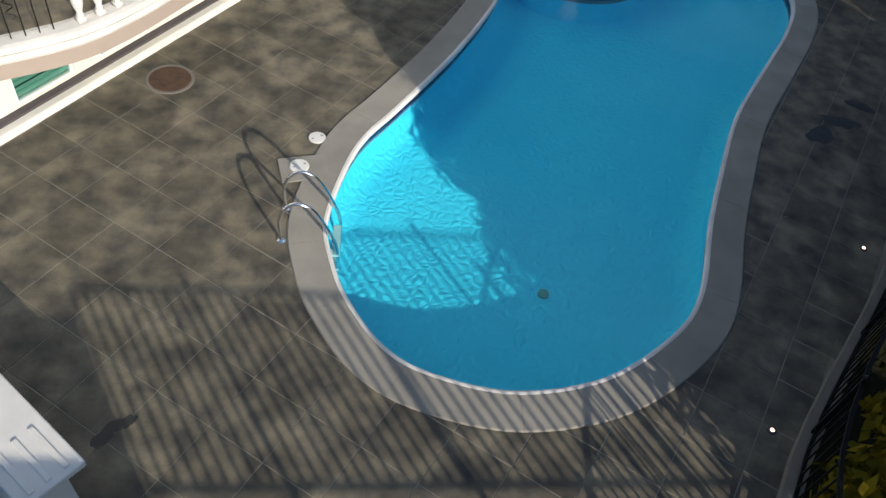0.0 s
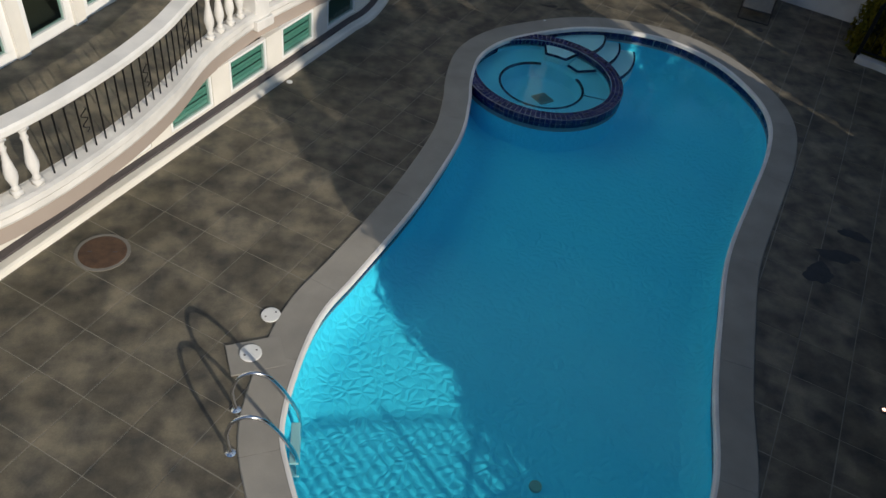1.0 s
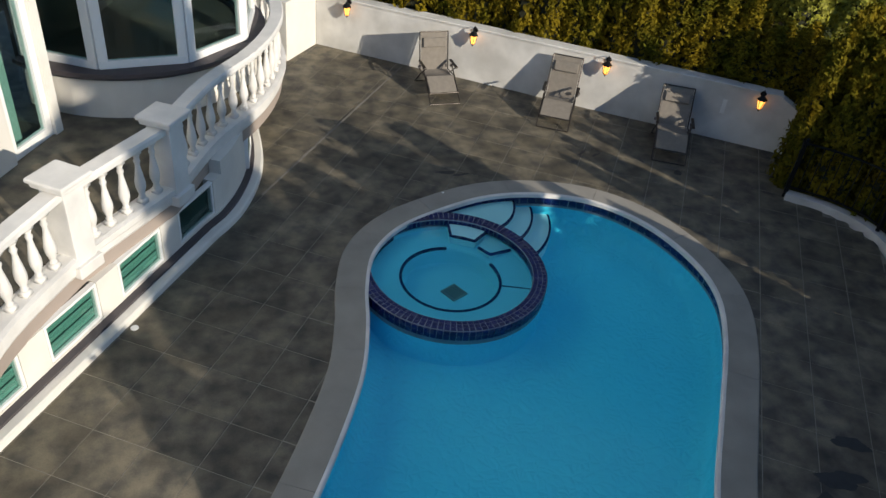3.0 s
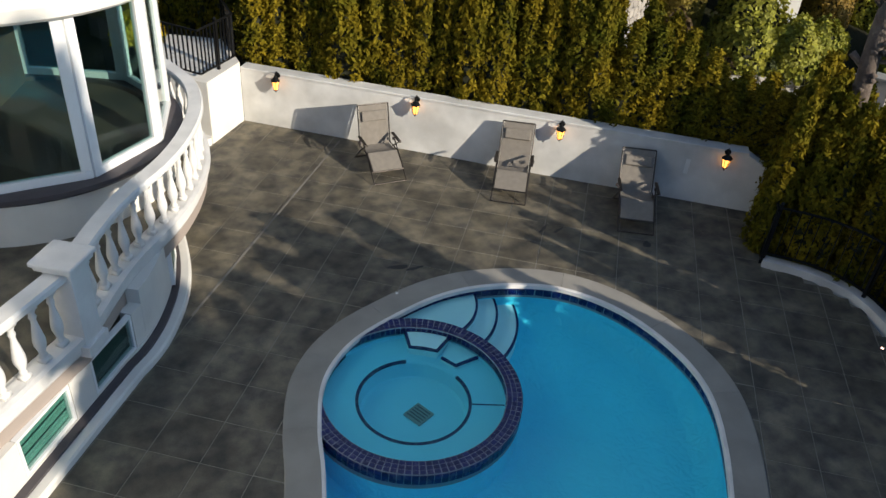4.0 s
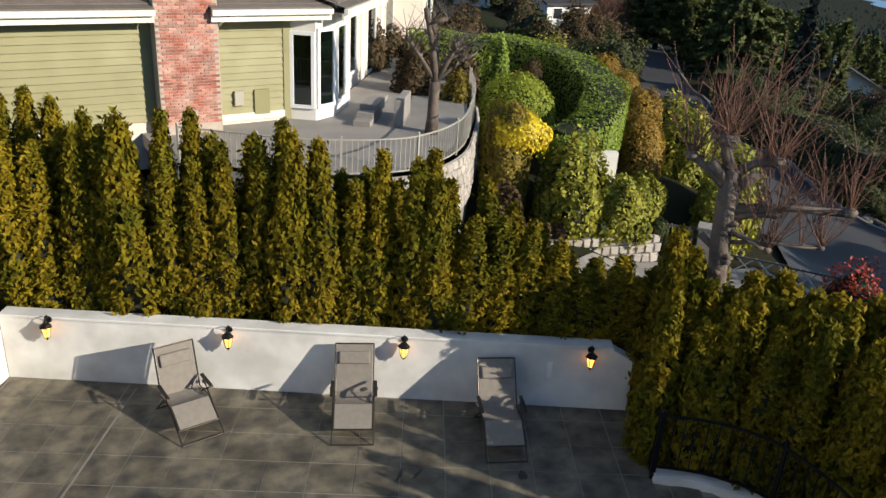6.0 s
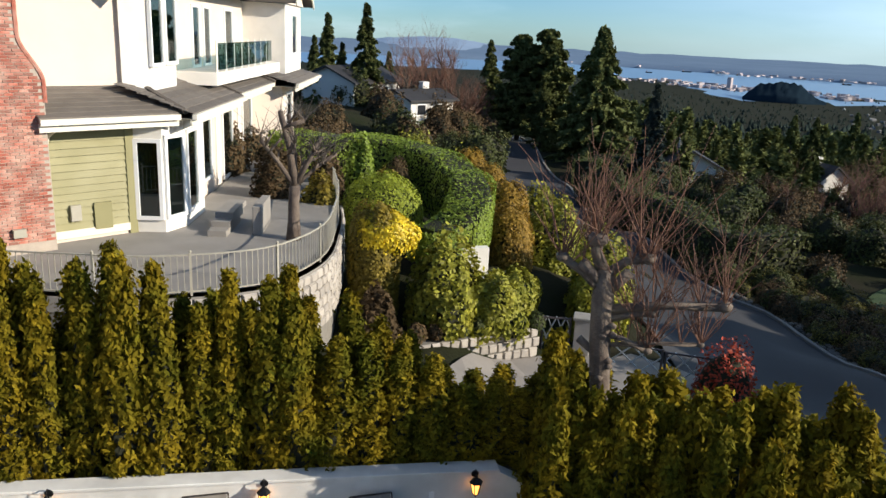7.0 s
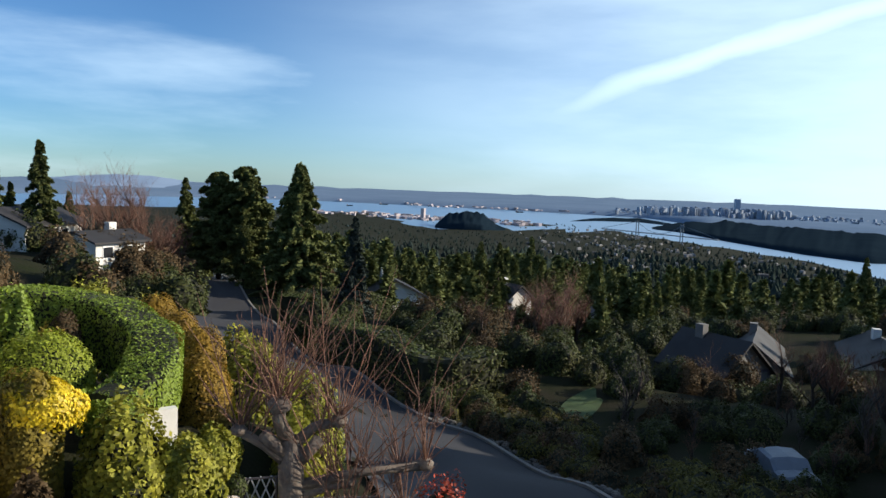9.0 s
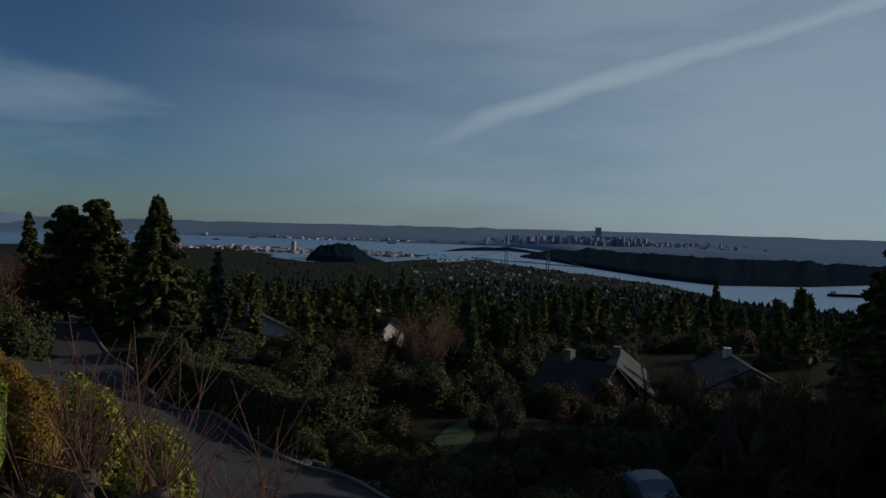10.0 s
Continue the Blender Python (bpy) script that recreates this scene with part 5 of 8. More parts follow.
# the horseshoe hedge: a thick clipped wall of leaves curving round, highest at the back
def hedge_wall(name, label, path, w, high, mat, size, seed, dense):
    """A clipped hedge: its top follows the path's points, its sides drop by high; ends and shoulders are rounded."""
    rng = np.random.default_rng(seed)
    P = np.array(spline(path, 8, False))
    D = np.gradient(P, axis=0)
    D /= np.linalg.norm(D, axis=1, keepdims=True)
    S = np.stack([D[:, 1], -D[:, 0], np.zeros(len(D))], 1)
    S /= np.linalg.norm(S, axis=1, keepdims=True)
    run = np.linalg.norm(np.diff(P, axis=0), axis=1).sum()
    n = int(run * (2 * high + w) * dense)
    i = rng.integers(0, len(P) - 1, n)
    t = rng.uniform(0, 1, (n, 1))
    c, sd = P[i] + (P[i + 1] - P[i]) * t, S[i]
    u = rng.uniform(-high - w / 2, high + w / 2, n)
    flat = np.clip(u, -w / 2, w / 2)
    tall = high * np.clip(0.42 + 0.58 * (i / (0.45 * len(P))), 0, 1)
    drop = np.abs(u - flat) * tall / high
    edge = np.clip((np.abs(flat) - w / 2 + 0.22) / 0.22, 0, 1)
    f = np.arange(n)
    wave = 0.05 * np.sin(c[:, 0] * 3.1) + 0.05 * np.sin(c[:, 1] * 2.3 + 1)
    c = c + sd * (flat * (1 - 0.10 * drop / high) + wave)[:, None]
    c[:, 2] -= drop + 0.12 * edge ** 2 - wave
    nv = np.where(drop[:, None] > 0, sd * np.sign(flat)[:, None], np.array([[0, 0, 1.0]]) + sd * (np.sign(flat) * edge)[:, None])
    for end, way in ((P[0], -D[0]), (P[-1], D[-1])):
        k = int(3.14 * w / 2 * high * dense)
        a, z = rng.uniform(-1.57, 1.57, k), rng.uniform(-high * 0.42, 0, k)
        side = np.cross(way, [0, 0, 1.0])
        q = np.cos(a)[:, None] * way * np.array([1, 1, 0]) + np.sin(a)[:, None] * side
        c = np.concatenate([c, end + q * (w / 2) * np.array([[1, 1, 0]]) + np.stack([0 * z, 0 * z, z], 1)])
        nv = np.concatenate([nv, q])
    v, f = leaves(rng, c, nv, size, 1.5, 0.2, 0.35)
    e = thing(name, label, "hedge", at=Matrix.Translation(P[0]))
    part("foliage", leaf_mesh("foliage", v, f, mat), None, e).matrix_parent_inverse = e.matrix_basis.inverted()
    cut = int(0.45 * len(P))
    for a, b, deep in ((0, cut // 2 + 1, 0.42), (cut // 2, cut + 1, 0.7), (cut, len(P), 1.0)):
        part("core", Mesh().sweep([tuple(p) for p in P[a:b]], [(-w / 2 + 0.12, -high * deep), (-w / 2 + 0.12, -0.2), (-w / 2 + 0.28, -0.08), (w / 2 - 0.28, -0.08), (w / 2 - 0.12, -0.2), (w / 2 - 0.12, -high * deep)]), SHADE_CORE, e)
    return e


hedge_wall("clipped_hedge", "thick clipped green hedge curving in a horseshoe", [(19.5, 28.9, 1.75), (20.6, 28.9, 2.1), (21.8, 29.5, 2.5), (23.2, 31.2, 2.85), (24.0, 33.2, 3.15), (24.0, 34.9, 3.35), (23.3, 36.1, 3.45), (22.2, 37.1, 3.5), (20.4, 38.3, 3.5)], 1.55, 2.3, LEAF_GREEN, 0.075, 77, 240)
put_shrub("topiary_ball", "grey-brown clipped ball shrub inside the horseshoe hedge", 22.3, 33.9, 1.4, shrub_data(0.55, 0.55, 1.5, 57, 2600, 0.06, LEAF_BROWN, 0.05))
for k, (x, y, z, r, h, mt) in enumerate(((21.3, 34.8, 1.2, 0.55, 2.2, LEAF_GREEN), (19.6, 34.6, 1.0, 0.7, 1.8, LEAF_BROWN), (18.4, 33.2, 0.9, 0.8, 1.6, LEAF_OLIVE), (17.6, 34.8, 1.2, 0.8, 1.9, LEAF_BROWN), (16.2, 27.4, -0.9, 0.6, 1.3, LEAF_BROWN), (19.0, 36.5, 1.2, 0.8, 1.8, LEAF_BROWN), (16.6, 28.0, -0.9, 0.5, 1.3, LEAF_BROWN), (21.0, 32.9, 0.7, 0.8, 1.7, LEAF_OLIVE),
                                         (26.3, 37.5, 0.0, 1.3, 2.6, LEAF_RHODO), (28.5, 40, -0.3, 1.6, 2.6, LEAF_RHODO), (22.5, 40.5, 1.0, 1.5, 1.9, LEAF_BROWN), (32.0, 40, -1.4, 1.5, 2.6, LEAF_RHODO), (34, 44, -1.5, 1.8, 2.8, LEAF_DARK), (28.6, 29.9, -2.4, 1.1, 2.4, LEAF_RHODO), (31.0, 34.5, -2.2, 1.2, 2.3, LEAF_RHODO), (25, 44, 0.8, 2.0, 2.2, LEAF_BROWN), (20.5, 42.5, 1.2, 1.5, 2.2, LEAF_BROWN), (18.2, 39.5, 1.3, 1.0, 2.4, LEAF_BROWN))):
    put_shrub("garden_shrub", "rounded evergreen shrub in the neighbour's garden", x, y, z, shrub_data(r, r * 0.9, h, 60 + k, 3200, 0.10, mt, 0.12), group="garden shrubs")

for k in range(22):
    row_x, row_y = 13.0 + 0.09 * k + rng.uniform(-0.3, 0.9), 19.2 - 0.2 * k + rng.uniform(-0.2, 0.2)
    plant_of('cedar_tree', 'low bronze-green cedar in the hedge beside the road', 'tree', 'cedar hedge', [('core', kinds[k % 5][0]), ('foliage', kinds[k % 5][1])], pose(row_x, row_y, -0.5, 0, 0, 40 * k)).scale = (1.3, 1.3, rng.uniform(0.78, 0.98))

# pollarded tree in front of the road, with upright whips
pol = thing("pollarded_tree", "leafless pollarded tree with knobbly limbs and reddish upright whips", "tree", at=Matrix.Translation((12.75, 18.0, -0.9)))
rngt = random.Random(12)
tr, wh = Mesh(), Mesh()
top = Vector((12.73, 18.04, 3.9))
tr.tube([(12.8, 17.9, -0.9), (12.82, 17.9, 1.0), (12.78, 17.95, 2.4), (12.74, 18.02, 3.2), top, (12.74, 18.06, 4.35)], [0.17, 0.16, 0.145, 0.155, 0.16, 0.13], 10)
arms = [((12.72, 18.1, 4.35), (12.55, 18.1, 4.8), 0.08), ((12.75, 18.0, 3.75), (13.75, 16.7, 3.95), 0.06), ((12.76, 18.0, 3.6), (13.2, 17.5, 3.75), 0.055), ((12.74, 18.0, 3.4), (13.1, 17.45, 3.2), 0.04), ((12.72, 18.05, 4.2), (12.95, 18.5, 4.7), 0.06),
        ((12.73, 18.05, 4.0), (12.3, 18.5, 4.5), 0.055), ((12.74, 18.0, 4.3), (13.1, 17.6, 4.55), 0.06), ((12.75, 18.0, 3.2), (13.6, 16.9, 3.35), 0.03)]
for a, b, r in arms:
    a, b = Vector(a), Vector(b)
    mid = a.lerp(b, 0.5) + Vector((rngt.gauss(0, 0.05), rngt.gauss(0, 0.05), 0.05))
    tr.tube([a, mid, b], [r * 1.3, r * 1.0, r * 1.15], 8)
    tr.lathe([(0.0, -r * 1.6), (r * 1.7, -r * 0.6), (r * 1.9, r * 0.4), (r * 1.1, r * 1.3), (0.0, r * 1.5)], tuple(b), 7)
    for q in range(26):
        base = a.lerp(b, rngt.choice((1.0, 1.0, 1.0, 0.8, 0.55)))
        d = Vector((rngt.gauss(0, 0.42), rngt.gauss(0, 0.42), 1.0)).normalized()
        ln = rngt.uniform(0.5, 1.2) if rngt.random() < 0.6 else rngt.uniform(1.1, 2.1)
        p1 = base + d * ln * 0.5 + Vector((rngt.gauss(0, 0.04), rngt.gauss(0, 0.04), 0))
        p2 = base + d * ln + Vector((rngt.gauss(0, 0.1), rngt.gauss(0, 0.1), 0.05))
        wh.tube([base, p1, p2], [0.009, 0.0065, 0.003], 4)
        for w in range(2):
            d2 = (d + Vector((rngt.gauss(0, 0.5), rngt.gauss(0, 0.5), rngt.gauss(0, 0.3)))).normalized()
            wh.tube([p1, p1 + d2 * ln * 0.35], [0.0045, 0.0022], 3)
for q in range(26):
    z = rngt.uniform(0.6, 4.3)
    a = rngt.uniform(0, 6.28)
    tr.lathe([(0.0, -0.05), (0.06, -0.03), (0.07, 0.02), (0.0, 0.06)], (12.78 + 0.13 * math.cos(a), 17.97 + 0.13 * math.sin(a), z), 6)
for a, b, r in (((12.72, 18.05, 4.1), (12.45, 18.25, 4.45), 0.07), ((12.75, 18.0, 4.0), (12.9, 17.75, 4.35), 0.07), ((12.75, 18.0, 3.0), (12.6, 18.3, 3.25), 0.05)):
    tr.tube([a, b], [r, r * 1.25], 8)
part("trunk", tr, PALE_BARK, pol, "knobbly grey-brown trunk and limbs with pale patches", smooth=True)
part("whip_growth", wh, TWIG, pol, "thin reddish upright whips")

bare = thing("bare_tree", "leafless pollarded tree with a thick pale trunk on the neighbour's terrace", "tree", at=Matrix.Translation((14.95, 29.55, 1.85)))
tr, wh = Mesh(), Mesh()
fork = Vector((15.1, 29.7, 3.35))
tr.tube([(14.95, 29.55, 1.85), (15.0, 29.6, 2.4), (15.05, 29.68, 2.9), fork], [0.21, 0.165, 0.15, 0.15], 10)
for bx, by, bz, r in ((14.7, 29.75, 5.35, 0.13), (14.2, 29.9, 4.6, 0.09), (15.75, 29.35, 4.7, 0.09), (16.2, 29.3, 4.2, 0.07), (15.3, 30.3, 5.2, 0.10), (15.55, 29.9, 4.0, 0.06)):
    b = Vector((bx, by, bz))
    mid = fork.lerp(b, 0.5) + Vector((rngt.gauss(0, 0.08), rngt.gauss(0, 0.08), 0.05))
    tr.tube([fork, mid, b], [r * 0.95, r * 0.65, r * 0.6], 8)
    for q in range(4):
        c = fork.lerp(b, rngt.uniform(0.4, 1.0))
        e = c + Vector((rngt.gauss(0, 0.22), rngt.gauss(0, 0.22), rngt.uniform(0.1, 0.35)))
        tr.tube([c, e], [r * 0.4, r * 0.32], 6)
        for w in range(9):
            d2 = Vector((rngt.gauss(0, 0.5), rngt.gauss(0, 0.5), 0.6)).normalized()
            wh.tube([e, e + d2 * rngt.uniform(0.3, 0.9)], [0.011, 0.004], 3)
part("trunk", tr, PALE_BARK, bare, "thick pale pruned trunk and limbs", smooth=True)
part("twig_crown", wh, TWIG_GREY, bare)

put_shrub("red_shrub", "small shrub with rusty red winter leaves", 24.2, 21.1, -2.75, shrub_data(0.95, 0.95, 1.8, 90, 1600, 0.08, LEAF_RED, 0.1))
for k, (x, y, z, r, h, mt) in enumerate(((18.2, 20.6, -2.4, 0.7, 1.9, LEAF_DARK), (17.2, 21.2, -2.0, 0.6, 1.6, LEAF_DARK), (18.0, 18.4, -2.2, 0.8, 1.9, LEAF_DARK), (16.0, 18.6, -1.4, 0.8, 2.4, LEAF_RHODO), (18.0, 16.0, -2.2, 1.0, 2.6, LEAF_DARK))):
    put_shrub("roadside_shrub", "evergreen shrub between the hedge and the road", x, y, z, shrub_data(r, r, h, 100 + k, 8000, 0.07, CEDAR if h > 3 else mt, 0.10), group="roadside shrubs")

for k in range(26):
    row_x, row_y = 14.0 + 2.6 * ((k * 0.37) % 1.0), 17.3 - 0.24 * k + rng.uniform(-0.3, 0.3)
    plant_of('cedar_tree', 'loose bronze-green cedar between the hedge and the road', 'tree', 'cedar hedge', [('core', kinds[k % 5][0]), ('foliage', kinds[k % 5][1])], pose(row_x, row_y, height(row_x, row_y) - 0.1, 0, 0, 40 * k)).scale = (1.9, 1.9, rng.uniform(0.95, 1.2))

# ---- trees and shrubs further off ----
firs = [conifer_data(15.5, 13.0, 1, FIR, 260, 190, 0.33, 0.0, 0.22, 0.95), conifer_data(13, 7.0, 2, FIR, 170, 120, 0.29, 0.01, 0.3, 1.0), conifer_data(11, 5, 3, SPRUCE, 170, 90, 0.25, 0.01, 0.2, 1.0)]
round_fir = conifer_data(15, 9.5, 4, FIR, 210, 190, 0.38, 0.12, 0.05, 0.42)


def far_tree(name, label, data, az, r, h, base_h, group, z=None, cat="tree"):
    x, y, g = polar(az, r)
    e = plant_of(name, label, cat, group, data, pose(x, y, (g if z is None else z) - 0.2, 0, 0, az * 7))
    e.scale = [h / base_h] * 3
    return e


far_tree("fir_tree", "large dense dark fir tree beside the road", firs[0], 54.2, 88, 14.2, 15.5, "firs by the road")
far_tree("fir_tree", "slim blue-grey spruce tree", firs[2], 58.2, 76, 9.6, 11, "firs by the road")
for az, r, h in ((48.6, 100, 13.0), (50.4, 98, 13.6)):
    far_tree("pine_tree", "tall rounded dark pine at the road's end", round_fir, az, r, h, 15, "pines at the road's end")
far_tree("fir_tree", "slim dark fir tree", firs[1], 46.4, 105, 12.5, 13, "firs on the slope")
for az, r, h in ((37.3, 90, 11.0), (34.6, 95, 10.5), (33.6, 90, 7.5), (39.0, 100, 7.5), (35.6, 92, 7.0), (50.3, 92, 8.0), (28, 70, 9), (30, 75, 8)):
    far_tree("fir_tree", "dark pointed fir tree on the slope", firs[1], az, r, h, 13, "firs on the slope")
for az, r, h in ((67.5, 105, 10.5), (68.9, 110, 10.0), (71.3, 150, 14.0), (73.0, 160, 9), (82.5, 150, 10), (64.5, 150, 8), (62.5, 170, 8), (91, 120, 8), (93.5, 110, 9), (97.5, 95, 6), (99.5, 100, 6.5), (86, 180, 9), (103, 100, 7), (79, 190, 8)):
    far_tree("fir_tree", "dark conifer on the lower slope", firs[int(az * 10) % 2], az, r, h, (15.5, 13)[int(az * 10) % 2], "firs on the slope")
bares = [bare_data(8, 20 + k, TWIG if k != 1 else TWIG_GREY, 4, 4, 0.5, 0.13) for k in range(3)]
full = [bare_data(8, 40 + k, TWIG, 5, 4, 0.55, 0.26) for k in range(2)]
for k, (az, r, h) in enumerate(((42.2, 88, 10.5), (43.4, 90, 11.0), (44.4, 86, 10.0), (41.2, 92, 9.5), (45.2, 94, 9.0), (40.2, 85, 8.0), (46.0, 100, 9.0), (71.9, 90, 9.0), (72.9, 88, 9.5), (73.8, 91, 9.5), (74.7, 94, 8.0), (70.8, 96, 7.5), (95.5, 46, 6.5), (98.5, 42, 7.0), (92.0, 55, 6.5), (101.0, 40, 7.0))):
    far_tree("leafless_tree", "broad leafless tree with a haze of reddish-brown twigs", full[k % 2], az, r, h, 8, "leafless trees")
for k, (az, r, h) in enumerate(((43.0, 95, 9.5), (44.6, 92, 8.5), (41.6, 100, 8.5), (72.4, 95, 8.5), (73.8, 92, 9), (71.6, 98, 7), (74.8, 97, 7), (77.9, 44, 5.8), (67.8, 62, 5.5), (66.5, 66, 5.0), (79.0, 50, 5), (88.5, 52, 6.5), (90.5, 50, 6.5), (94.0, 42, 6.5), (96.5, 45, 6.0), (98.5, 40, 5.5), (93, 60, 6), (84, 60, 5), (70, 75, 5.5))):
    far_tree("leafless_tree", "leafless tree with fine reddish twigs on the slope", bares[k % 3], az, r, h, 8, "leafless trees")
bush = [shrub_data(1.6, 1.4, 2.2, 200 + k, 2600, 0.13, mt, 0.16) for k, mt in enumerate((LEAF_DARK, LEAF_BROWN, LEAF_DARK, LEAF_DARK))]
rb = random.Random(8)
for k in range(300):
    az, r = rb.uniform(57, 104), rb.choice((rb.uniform(40, 62), rb.uniform(55, 120), rb.uniform(60, 130), rb.uniform(36, 48)))
    x, y, g = polar(az, r)
    rx, ry = x, y
    if ry > 16.0 and rx < 43 + (ry - 29) * 0.7 and rx < 31 + (ry - 16) * 1.0 + 1.5:
        continue
    if 72.5 < az < 77 and 40 < r < 53:
        continue
    if az > 70 and r < 52 and rb.random() < 0.35:
        far_tree("leafless_shrub", "low leafless grey-twigged shrub on the garden slope", bares[rb.randrange(3)], az, r, rb.uniform(1.6, 3.2), 8, "leafless shrubs", cat="shrub")
        continue
    s = rb.uniform(0.35, 0.8) * (1 if r < 55 else 1.5)
    e = far_tree("garden_bush", "dark evergreen bush on the garden slope", bush[rb.choice((0, 0, 0, 1, 1, 3, 3, 2))], az, r, s, 1.0, "bushes on the slope", cat="shrub")
for k in range(46):
    az, r = rb.uniform(20, 56), rb.uniform(60, 120)
    x, y, g = polar(az, r)
    if abs(az - 50.5) < 2.8 and r < 112:
        continue
    e = far_tree("garden_bush", "evergreen bush among the far gardens", bush[rb.randrange(4)], az, r, rb.uniform(0.8, 1.8), 1.0, "bushes on the slope", cat="shrub")


# low brown and olive shrubs in the bed beside the kerb, and its edging stones
LEAF_MOSS = material("moss_leaf", (0.14, 0.125, 0.032), 0.7, spread=0.2, scale=0.9, fine=6, bump=0, second=(0.07, 0.07, 0.02), per_island=0.7, per_object=0.4, translucent=0.15, spec=0.15)
low_bush = [shrub_data(1.2, 1.0, 1.1, 230 + k, 1500, 0.085, mt, 0.18) for k, mt in enumerate((LEAF_MOSS, LEAF_BROWN, LEAF_MOSS))]
KERB_LINE = [(31.8, 16.5), (38.4, 23.1), (42.4, 29.5), (46.0, 35.8)]
for k, (x, y, a) in enumerate(along(KERB_LINE, 0.3)):
    o = 1.3 + 5.5 * rb.random() ** 1.4
    x, y = x + math.sin(a) * o, y - math.cos(a) * o
    put_shrub("bed_shrub", "low olive-brown shrub in the bed beside the kerb", x, y, height(x, y) - 0.05, low_bush[k % 3], rb.uniform(0, 360), group="bed shrubs").scale = [rb.uniform(0.4, 0.95)] * 3
for az, r, g in ((87.3, 35.2, 0.8), (88.9, 34.6, 0.7), (90.4, 35.6, 0.8), (86.2, 37.0, 0.7)):
    far_tree("garden_bush", "dark evergreen bush in front of the covered car", bush[0], az, r, g * 0.7, 1.0, "bushes on the slope", cat="shrub")
for az, r, g in ((41.0, 84, 1.3), (42.3, 83, 1.5), (43.6, 84, 1.4), (44.8, 86, 1.3), (46.0, 88, 1.2)):
    far_tree("garden_bush", "brown winter thicket below the leafless trees", bush[1], az, r, g, 1.0, "bushes on the slope", cat="shrub")
m = Mesh()
for x, y, a in along(KERB_LINE, 0.28):
    for _ in range(2):
        o = rb.uniform(0.45, 1.2)
        px_, py_, w = x + math.sin(a) * o, y - math.cos(a) * o, rb.uniform(0.10, 0.24)
        m.lathe([(w, -0.06), (w * rb.uniform(0.8, 1.1), w * 0.35), (w * 0.5, w * 0.7)], (px_, py_, height(px_, py_) + 0.08), 6)
part("edging_stones", m, material("edging_stone", (0.10, 0.092, 0.08), 0.85, spread=0.2, scale=3, fine=30, per_island=0.6), None, "grey-brown stones along the bed's edge")["kind"] = "stuff"


def clipped_block(path, w, high, label):
    """A long clipped hedge following a plan path on the ground."""
    rng = np.random.default_rng(len(path) * 7 + int(path[0][0]))
    cs, ns = [], []
    m = Mesh()
    sec = [(-w / 2, -0.3), (-w / 2, high * 0.92), (-w / 2 * 0.8, high), (w / 2 * 0.8, high), (w / 2, high * 0.92), (w / 2, -0.3)]
    P = [(x, y, height(x, y)) for x, y in spline(path, 5, False)]
    m.sweep(P[1:-1], [(o * 0.93, h * 0.97 if h > 0 else h) for o, h in sec])
    for a, b in zip(P, P[1:]):
        a, b = Vector(a), Vector(b)
        d = b - a
        sd = Vector((d.y, -d.x, 0)).normalized()
        n = int(d.length * (2 * high + w) * 42)
        for _ in range(n):
            t = rng.uniform(0, 1)
            q = rng.uniform(0, 2 * high + w)
            p = a + d * t
            if q < high:
                cs.append(p - sd * w / 2 + Vector((0, 0, q)))
                ns.append(-sd)
            elif q < high + w:
                cs.append(p + sd * (q - high - w / 2) + Vector((0, 0, high)))
                ns.append((0, 0, 1))
            else:
                cs.append(p + sd * w / 2 + Vector((0, 0, q - high - w)))
                ns.append(sd)
    v, f = leaves(rng, np.array([tuple(c) for c in cs]), np.array([tuple(c) for c in ns]), 0.16, 1.5, 0.2)
    e = thing("clipped_hedge", label, "hedge", at=Matrix.Translation(P[0]))
    part("foliage", leaf_mesh("foliage", v, f, LEAF_DARK), None, e)
    part("core", m, SHADE_CORE, e)


clipped_block([(56, 46), (50.4, 38.5), (47.0, 32.7), (50.5, 29.8)], 2.4, 2.8, "tall dark clipped hedge at the road's bend")
clipped_block([(61, 53.5), (68, 56), (76, 52)], 2.0, 2.4, "dark clipped hedge beyond the road")

# tall firs added south of the garden, off to the side, to shade it
for k in range(9):
    x, y = 24 + 5.2 * k, -4.0 - 2.5 * (k % 2)
    e = plant_of("fir_tree", "tall dark fir added south of the garden slope for its shade", "tree", "firs south of the garden", firs[k % 2], pose(x, y, height(x, y) - 0.2, 0, 0, 50 * k))
    e.scale = [0.95 if k % 2 == 0 else 1.15] * 3

# Pines added to throw shade on the house front, pool deck and road
for x, y, w, g in ((14.2, -5.0, 0.52, 1.14), (45, -12, 1.2, 1.25), (54, -10, 1.1, 1.2), (36, -11, 1.1, 1.15), (63, -9, 1.1, 1.2), (46, -0.5, 1.0, 0.95), (52, -3, 1.0, 0.95), (57.5, -2.5, 1.0, 0.9)):
    e = plant_of("pine_tree", "tall dark pine added south of the pool and gardens for its shade", "tree", "firs south of the garden", round_fir, pose(x, y, height(x, y) - 0.2, 0, 0, 31 * x))
    e.scale = (w, w, g)

